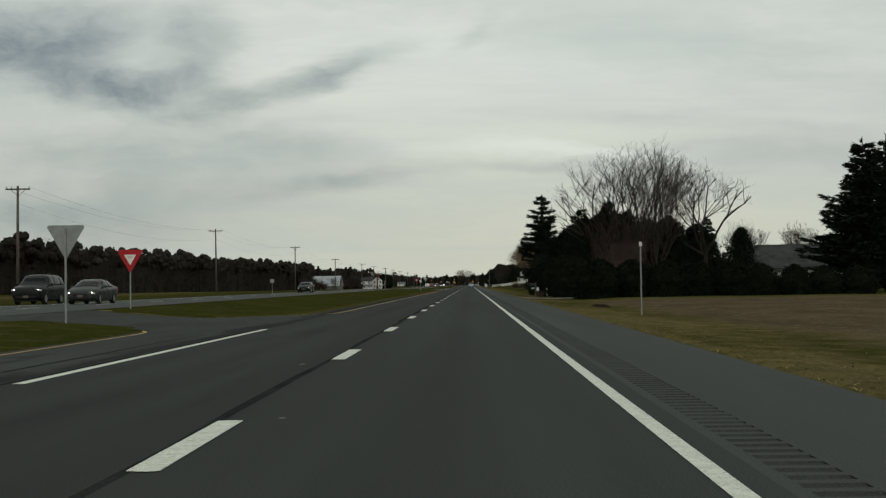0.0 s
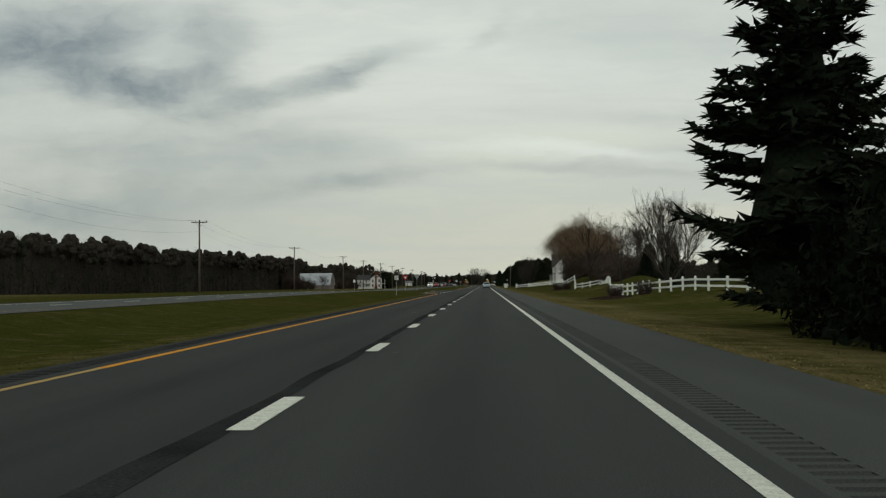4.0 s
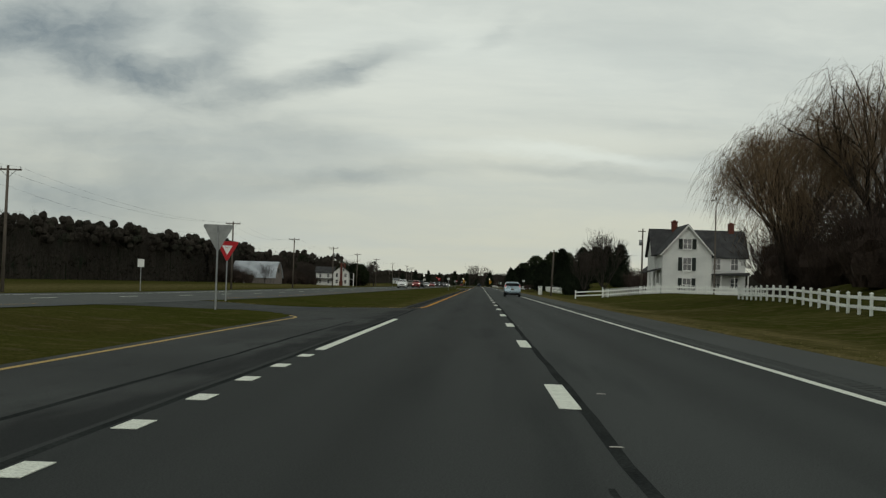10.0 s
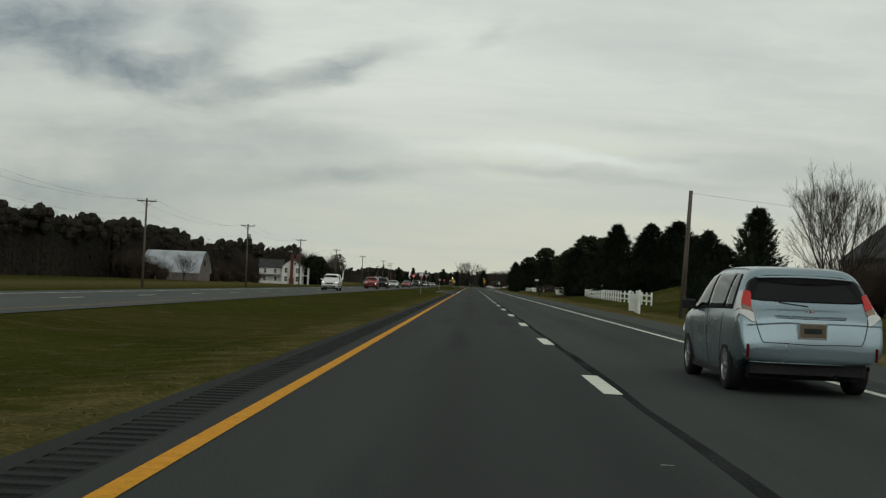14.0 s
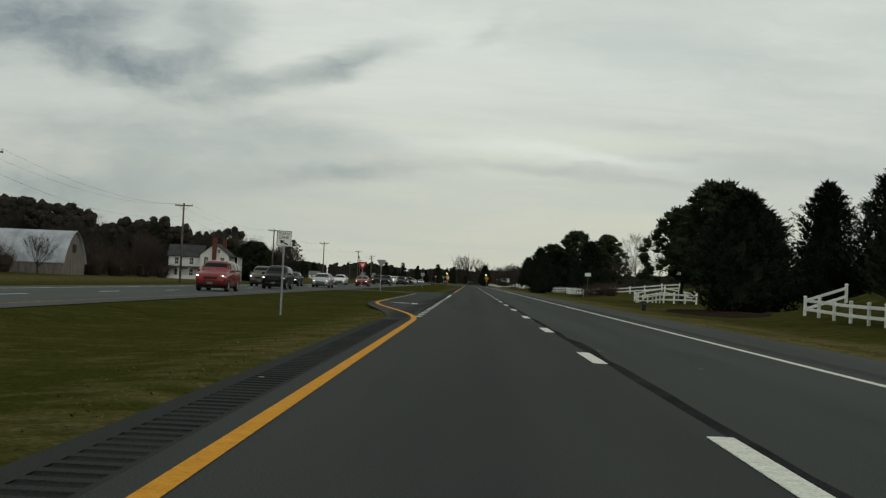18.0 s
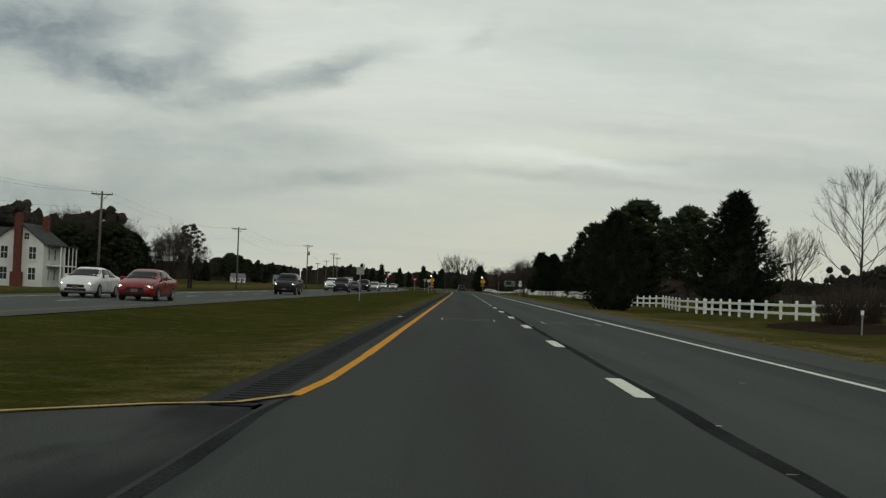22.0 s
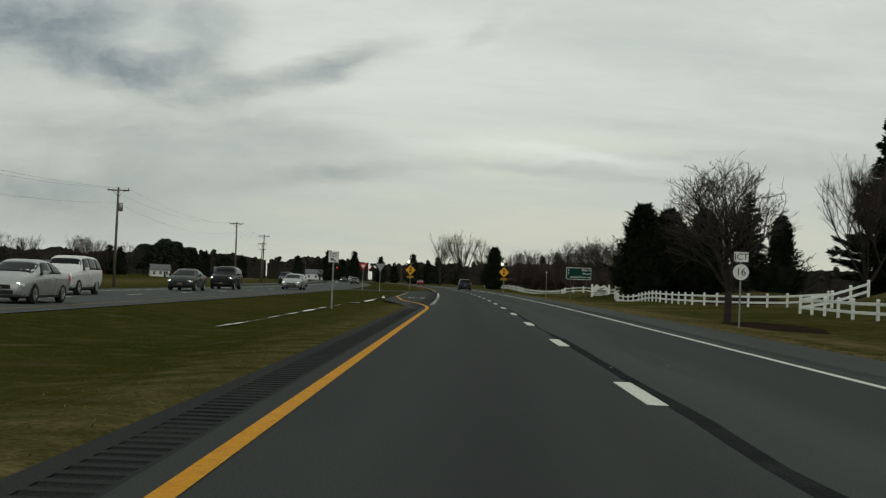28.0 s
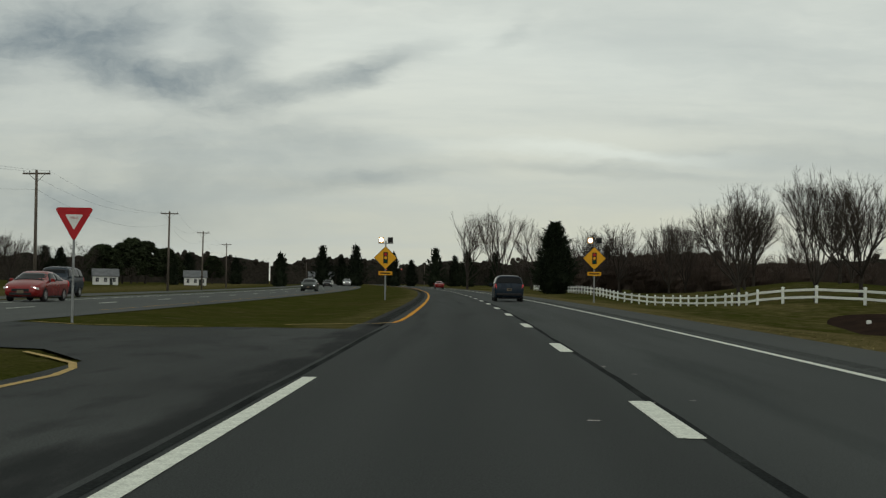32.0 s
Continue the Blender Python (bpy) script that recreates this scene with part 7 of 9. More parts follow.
for i, (x, y, h, k) in enumerate(((-142, 1262, 14, "bare_far"), (-138, 1270, 14.5, "bare_far2"), (-144, 1284, 14, "bare_far"), (-139, 1292, 12.5, "bare_far2"), (-141, 1304, 11.5, "cedar_far"), (-139, 1312, 11, "cedar_far"), (-142, 1338, 13.5, "bare_far"), (-138, 1352, 13.5, "pine"), (-142, 1362, 14, "pine"), (-139, 1376, 15, "pine"), (-141, 1394, 17.5, "pine2"), (-138, 1402, 16.5, "pine"), (-144, 1412, 14, "bare_far2"), (-136, 1424, 14.5, "pine"), (-140, 1440, 14, "pine2"), (-134, 1452, 13, "cedar_far"), (-128, 1470, 12.5, "pine"), (-122, 1490, 12, "cedar_far"), (-112, 1345, 7, "cedar_far"), (-122, 1330, 6, "bare_far"), (-150, 1242, 13, "bare_far2"), (-152, 1225, 13, "bare_far"))):
    tree(k, "field_tree", x, y, h, "tree among the cottages at the far edge of the field", rot=i * 73, wide=1.15, group="trees at the field edge")
for i in range(16):
    x, y = -60 + i * 6.2 + rf.uniform(-2, 2), 1290 + rf.uniform(-20, 30) - abs(i - 5) * 3
    tree(rf.choice(("cedar_far", "cedar_far", "bare_far", "cedar_far")), "field_tree", x, y, rf.uniform(7, 12), "tree beyond the bend of the road", rot=rf.uniform(0, 360), group="trees beyond the bend")
# ------------------------------------------------------------------ signs
def tri_plate(w, y0, y1, r=0.06):
    h = w * 0.866
    pts = []
    for (cx, cz), a0 in (((0, -h * 0.62), 270), ((w / 2, h * 0.38), 30), ((-w / 2, h * 0.38), 150)):
        ix, iz = cx * (1 - 2.2 * r / w * 1.0), cz * (1 - 2.2 * r / w * 1.0)
        for k in range(5):
            a = math.radians(a0 - 60 + 120 * k / 4)
            pts.append((ix + r * math.cos(a), iz + r * math.sin(a)))
    return pts


def plate(mb, pts, z, y0, y1):
    return mb.prism([(x, zz + z) for x, zz in pts], y0, y1)


def yield_sign(s, x, h, facing=True, w=0.93):
    X, Y = road(s, x)
    e = thing("yield_sign", "red and white yield sign on a steel post" if facing else "grey back of a yield sign on its post", "road sign", "yield signs", at=pose(X, Y, ground_z(X, Y) - 0.05, 0, 0, heading(s) + (0 if facing else 180)))
    part("post", MB().box(-0.03, 0.03, 0.0, 0.045, -0.3, h + 0.3, 0.008), M_GREYM, e)
    part("back_plate", plate(MB(), tri_plate(w, 0, 0), h, -0.006, 0.0), M_SBACK, e)
    part("face", plate(MB(), tri_plate(w * 0.995, 0, 0), h, -0.010, -0.006), M_RED, e)
    f = part("centre", plate(MB(), tri_plate(w * 0.46, 0, 0, 0.02), h - 0.0, -0.013, -0.010), M_SWHITE, e)
    me = text_mesh("YIELD", 0.085)
    t = part("lettering", me, M_RED, e)
    t.matrix_basis = pose(0, -0.016, h + 0.06, 90, 0, 0)


for c, w1, w2, x1, x2, h2 in ((-306.0, 1.14, 1.12, -10.05, -12.75, 2.25), (0.0, 1.05, 1.08, -10.05, -13.2, 2.55), (306.0, 0.80, 0.95, -10.05, -13.2, 2.55), (611.0, 0.92, 1.0, -9.75, -12.3, 2.8)):
    yield_sign(335.5 + c + (1.5 if c > 500 else 0.0), x1, 2.62, False, w1)
    yield_sign(352.6 + c - (0.9 if c > 500 else 0.0), x2, h2, True, w2)


def turn_sign(s, x, h):
    X, Y = road(s, x)
    e = thing("turn_lane_sign", "white turn lane sign with black letters and arrow", "road sign", "turn lane signs", at=pose(X, Y, ground_z(X, Y), 0, 0, heading(s)))
    part("post", MB().box(-0.03, 0.03, 0.0, 0.045, -0.3, h + 0.25, 0.008), M_GREYM, e)
    part("plate", MB().prism([(-0.24, h - 0.25), (0.24, h - 0.25), (0.24, h + 0.25), (-0.24, h + 0.25)], -0.008, 0.0), M_SWHITE, e)
    bd = MB()
    for a in ((-0.23, 0.23, 0.228, 0.24), (-0.23, 0.23, -0.24, -0.228), (-0.23, -0.218, -0.228, 0.228), (0.218, 0.23, -0.228, 0.228)):
        bd.box(a[0], a[1], -0.011, -0.008, h + a[2], h + a[3])
    part("border", bd, M_SBLACK, e)
    for body, z in (("TURN", 0.15), ("LANE", 0.035)):
        t = part("lettering", text_mesh(body, 0.13), M_SBLACK, e)
        t.matrix_basis = pose(0, -0.012, h + z, 90, 0, 0)
    part("arrow", MB().prism([(0.11, h - 0.21), (0.15, h - 0.175), (-0.02, h - 0.10), (0.02, h - 0.06), (-0.14, h - 0.05), (-0.08, h - 0.17), (-0.05, h - 0.13)], -0.012, -0.008), M_SBLACK, e)


turn_sign(261.5, -8.5, 2.1)
turn_sign(569.4, -8.07, 2.45)
turn_sign(873.1, -8.05, 2.35)


def small_sign(s, x, h, w, hh, label, mat, rot=0, back=False, post=M_GREYM):
    X, Y = road(s, x)
    e = thing("road_sign", label, "road sign", at=pose(X, Y, ground_z(X, Y), 0, 0, heading(s) + rot))
    part("post", MB().box(-0.03, 0.03, 0.0, 0.045, -0.3, h, 0.008), post, e)
    part("plate", MB().prism([(-w / 2, h - hh), (w / 2, h - hh), (w / 2, h), (-w / 2, h)], -0.008, 0.0), mat, e)
    return e


small_sign(744, -10.2, 2.7, 0.6, 0.6, "grey back of a square road sign in the median", M_SBACK)
small_sign(386, -18.0 - 8.5, 2.4, 0.5, 0.6, "small white road sign beyond the opposite road", M_SWHITE)
small_sign(683, 12.3, 3.0, 0.75, 0.40, "small white community sign on a post in the mulch bed", M_SWHITE, rot=-18, post=M_POLE)
small_sign(24, -16 - 10.5, 1.2, 0.75, 0.7, "low white roadside sign with a green emblem", M_SWHITE)
small_sign(173, -26.5, 2.0, 0.6, 0.5, "small grey road sign beyond the opposite road", M_SBACK)
# tall marker post with a small white box
for s, x, h in ((40, 8.7, 2.8), (690, 12.5, 0.9), (958.3, 8.74, 2.9)):
    X, Y = road(s, x)
    e = thing("marker_post", "thin steel marker post with a small white top", "post", at=pose(X, Y, ground_z(X, Y)))
    part("post", MB().tube((0, 0, -0.3), (0, 0, h), 0.03, 0.03, 6), M_GREYM, e)
    part("cap", MB().box(-0.05, 0.05, -0.04, 0.04, h - 0.16, h, 0.01), M_SWHITE, e)
e = thing("utility_pedestal", "small dark green utility pedestal with a lid by the shoulder", "utility box", at=pose(8.8, 607.8, ground_z(8.8, 607.8), 0, 3, 6))
part("body", MB().box(-0.13, 0.13, -0.13, 0.13, -0.2, 0.50, 0.015), M_SHUT, e)
part("lid", MB().box(-0.16, 0.16, -0.16, 0.16, 0.50, 0.60, 0.03), M_SGREEN, e, "dark green lid")
part("latch", MB().box(-0.03, 0.03, -0.145, -0.13, 0.40, 0.47), M_GREYM, e)
# mailbox by the driveway, with its sign arm
e = thing("mailbox", "pale mailbox on a dark wooden post with hanging plates", "mailbox", at=pose(8.0, 104.2, ground_z(8.0, 104.2)))
part("post", MB().box(-0.06, 0.06, -0.06, 0.06, -0.3, 1.30, 0.012), M_POLE, e)
part("arm", MB().box(-0.60, -0.06, -0.035, 0.035, 1.16, 1.22, 0.008), M_POLE, e)
part("name_plate", MB().box(-0.56, -0.10, -0.012, 0.012, 0.98, 1.13, 0.004), M_SHUT, e, "dark hanging plate")
pl = part("green_plate", MB().box(-0.52, -0.06, -0.014, 0.014, 0.72, 0.90, 0.004), M_SGREEN, e, "green reflective plate")
part("writing", MB().box(-0.36, -0.12, -0.018, -0.014, 0.77, 0.84), M_SWHITE, pl, "pale bar in place of a number")
bx = [(0.08, 0.56), (0.30, 0.56), (0.30, 0.80), (0.26, 0.87), (0.19, 0.90), (0.12, 0.87), (0.08, 0.80)]
part("box", MB().prism(bx, -0.25, 0.28), M_SBACK, e)
part("box_door", MB().prism([(x, z) for x, z in bx], -0.262, -0.25), M_SWHITE, e, "white mailbox door")
part("bracket", MB().box(0.02, 0.30, -0.05, 0.05, 0.50, 0.56), M_POLE, e)
X, Y = road(109, 9.3)
e = thing("marker_stake", "short white marker stake in the lawn", "post", at=pose(X, Y, ground_z(X, Y)))
part("stake", MB().box(-0.04, 0.04, -0.03, 0.03, -0.3, 0.75, 0.01), M_TRIM, e)
part("cap", MB().box(-0.05, 0.05, -0.04, 0.04, 0.75, 0.80, 0.01), M_SWHITE, e)


def jct_sign():
    X, Y = road(862.3, 8.1)
    e = thing("route_marker", "white junction plate over a route 16 shield on a post", "road sign", at=pose(X, Y, ground_z(X, Y)))
    part("post", MB().box(-0.03, 0.03, 0.01, 0.06, -0.3, 2.75, 0.008), M_GREYM, e)
    z = 2.42
    part("plate", MB().prism([(-0.26, z), (0.26, z), (0.26, z + 0.36), (-0.26, z + 0.36)], -0.006, 0.0), M_SWHITE, e, "white junction plate")
    t = part("lettering", text_mesh("JCT", 0.33), M_SBLACK, e)
    t.matrix_basis = pose(0, -0.010, z + 0.18, 90, 0, 0)
    part("shield", MB().prism([(-0.31, 1.72), (0.31, 1.72), (0.31, 2.36), (-0.31, 2.36)], -0.006, 0.0), M_SBLACK, e, "black shield plate")
    part("disc", MB().disc((0, 2.04), 0.295, -0.010, -0.006, 28), M_SWHITE, e)
    t = part("lettering", text_mesh("16", 0.38), M_SBLACK, e)
    t.matrix_basis = pose(0, -0.014, 2.04, 90, 0, 0)


jct_sign()


def guide_sign():
    X, Y = road(941.8, 10.4)
    e = thing("guide_sign", "large green guide sign with white place names and arrows", "road sign", at=pose(X, Y, ground_z(X, Y), 0, 0, heading(942) - 2))
    w, h, z = 2.5, 1.2, 2.15
    for x in (-0.8, 0.8):
        part("post", MB().box(x - 0.035, x + 0.035, 0.02, 0.09, -0.3, z + h, 0.01), M_POLE, e)

    def rr(w, h, r):
        pts = []
        for cx, cz, a0 in ((w / 2 - r, h / 2 - r, 0), (-w / 2 + r, h / 2 - r, 90), (-w / 2 + r, -h / 2 + r, 180), (w / 2 - r, -h / 2 + r, 270)):
            pts += [(cx + r * math.cos(math.radians(a0 + 22.5 * k)), cz + r * math.sin(math.radians(a0 + 22.5 * k)) + z + h / 2 * 0 + 0.6) for k in range(5)]
        return pts

    part("back_plate", MB().prism(rr(w, h, 0.12), 0.0, 0.012), M_SBACK, e)
    part("border", MB().prism(rr(w - 0.03, h - 0.03, 0.11), -0.004, 0.0), M_SWHITE, e)
    part("face", MB().prism(rr(w - 0.09, h - 0.09, 0.09), -0.008, -0.004), M_SGREEN, e)
    for body, zz, right in (("Milford", 0.95, 1.10), ("Dover", 0.61, 1.10), ("Broadkill Beach", 0.25, 0.74)):
        t = part("lettering", text_mesh(body, 0.27 if body != "Broadkill Beach" else 0.25, 0.002, "RIGHT"), M_SWHITE, e)
        t.matrix_basis = pose(right, -0.011, z + zz, 90, 0, 0)
    for zz in (0.95, 0.61):
        part("arrow", MB().prism([(-1.03, z + zz - 0.11), (-0.99, z + zz - 0.11), (-0.99, z + zz + 0.02), (-0.93, z + zz - 0.02), (-1.01, z + zz + 0.12), (-1.09, z + zz - 0.02), (-1.03, z + zz + 0.02)], -0.011, -0.008), M_SWHITE, e)
    part("arrow", MB().prism([(0.86, z + 0.23), (1.02, z + 0.23), (0.98, z + 0.16), (1.13, z + 0.25), (0.98, z + 0.34), (1.02, z + 0.27), (0.86, z + 0.27)], -0.011, -0.008), M_SWHITE, e)


guide_sign()


def welcome_sign():
    e = thing("welcome_sign", "carved white entrance sign between tall posts over a mulch bed", "sign", at=pose(15.8, 980.4, ground_z(15.8, 980.4), 0, 0, heading(980) - 10))
    for x in (-1.1, 1.1):
        part("post", MB().box(x - 0.13, x + 0.13, -0.13, 0.13, -0.4, 2.30, 0.02), M_FENCE, e)
        part("post_cap", MB().box(x - 0.16, x + 0.16, -0.16, 0.16, 2.30, 2.36, 0.02), M_FENCE, e)
    part("rear_post", MB().box(0.36, 0.60, 0.55, 0.79, -0.4, 1.0, 0.02), M_FENCE, e)
    top = [(-0.97, 1.22), (0.97, 1.22), (0.97, 1.95), (0.78, 2.02), (0.62, 2.24), (0.36, 2.28), (0.14, 2.10), (-0.02, 2.06), (-0.2, 2.14), (-0.42, 2.34), (-0.64, 2.30), (-0.8, 2.08), (-0.97, 1.98)]
    part("board", MB().prism(top, -0.05, 0.05), M_SWHITE, e)
    part("lower_plank", MB().box(-0.97, 0.97, -0.04, 0.04, 0.88, 1.14, 0.01), M_SWHITE, e)
    part("band", MB().box(-0.85, 0.85, -0.062, -0.05, 1.27, 1.33), M_SGREEN, e)
    part("writing", MB().box(-0.45, 0.78, -0.062, -0.05, 1.42, 1.60), M_SHUT, e, "dark unreadable lettering as a bar")
    part("writing", MB().box(-0.80, 0.80, -0.052, -0.04, 0.96, 1.06), M_GREYM, e, "grey unreadable lettering as a bar")
    part("emblem", MB().prism([(-0.35, 1.70), (0.02, 1.68), (0.30, 1.78), (0.52, 1.98), (0.10, 1.86), (-0.10, 1.80)], -0.062, -0.05), M_SHUT, e)
    e = thing("ground_floodlight", "small white floodlight on a stake in the mulch bed", "lamp", at=pose(13.95, 985.7, ground_z(13.95, 985.7) + 0.22, 0, 0, heading(985) + 150))
    part("stake", MB().tube((0, 0.05, -0.4), (0, 0.05, 0.02), 0.015, 0.015, 6), M_GREYM, e)
    part("housing", MB().box(-0.10, 0.10, -0.06, 0.10, 0.0, 0.18, 0.03), M_SWHITE, e)
    part("lens", MB().disc((0, 0.09), 0.075, -0.075, -0.06, 14), M_CLEAR, e)


welcome_sign()


def signal_ahead(s, x, up):
    X, Y = road(s, x)
    e = thing("signal_ahead_sign", "yellow diamond signal-ahead sign with lit flashing beacon", "road sign", "signal-ahead signs", at=pose(X, Y, ground_z(X, Y) + up, 0, 0, heading(s)))
    part("post", MB().tube((0, 0.06, -0.3 - up), (0, 0.06, 4.0), 0.06, 0.05, 8, True), M_GREYM, e)
    c, d = 2.75, 0.86
    part("border", MB().prism([(-d, c), (0, c - d), (d, c), (0, c + d)], -0.006, 0.006), M_SBLACK, e)
    part("face", MB().prism([(-d + 0.04, c), (0, c - d + 0.04), (d - 0.04, c), (0, c + d - 0.04)], -0.010, -0.006), M_SYEL, e)
    part("signal_symbol", MB().prism([(-0.17, c - 0.42), (0.17, c - 0.42), (0.17, c + 0.42), (-0.17, c + 0.42)], -0.014, -0.010), M_SBLACK, e)
    for z, m in ((0.26, M_RED), (0.0, M_SYEL), (-0.26, M_SGREEN)):
        part("lens_symbol", MB().disc((0, c + z), 0.105, -0.018, -0.014, 16), m, e)
    part("plaque", MB().prism([(-0.5, 1.48), (0.5, 1.48), (0.5, 1.76), (-0.5, 1.76)], -0.008, 0.004), M_SYEL, e)
    part("writing", MB().box(-0.38, 0.38, -0.012, -0.008, 1.57, 1.67), M_SBLACK, e, "dark unreadable lettering as a bar")
    part("beacon_arm", MB().box(-0.55, 0.55, 0.02, 0.08, 3.78, 3.84), M_GREYM, e)
    for x in (-0.33, 0.33):
        part("beacon_housing", MB().box(x - 0.19, x + 0.19, -0.12, 0.1, 3.85, 4.25, 0.03), M_SBLACK if x > 0 else M_SYEL, e)
        part("beacon", MB().disc((x, 4.05), 0.15, -0.15, -0.12, 16), M_BEACON if x < 0 else M_SBLACK, e)


signal_ahead(1021, -6.8, 0.35)
signal_ahead(1021, 8.5, 0.5)
# small yellow marker signs on the far road and the distant traffic signal
for x in (-12.0, 4.0, 10.0):
    X, Y = road(1420, x - 3)
    e = thing("traffic_signal", "distant traffic signal hanging over the intersection", "traffic light", "distant signals")
    e.matrix_basis = pose(X, Y, 5.2, 0, 0, heading(1420))
    part("housing", MB().box(-0.22, 0.22, -0.15, 0.15, 0, 1.1, 0.03), M_SBLACK, e)
    part("red_lens", MB().disc((0, 0.85), 0.15, -0.2, -0.15, 14), M_REDSIG, e)
    part("hanger", MB().box(-0.03, 0.03, -0.03, 0.03, 1.1, 2.0), M_GREYM, e)
XA, YA = road(1420, -30)
XB, YB = road(1420, 16)
tagged(part("span_wire", wire(Vector((XA, YA, 8.0)), Vector((XB, YB, 8.0)), 0.8, 0.03), M_WIRE), "span wire carrying the distant signals", "wire")
for X, Y in ((XA, YA), (XB, YB)):
    tagged(part("signal_pole", MB().tube((X, Y, -0.5), (X, Y, 8.2), 0.15, 0.1, 8, True), M_POLE, smooth=True), "wooden pole carrying the distant signal wire", "pole", "signal poles")

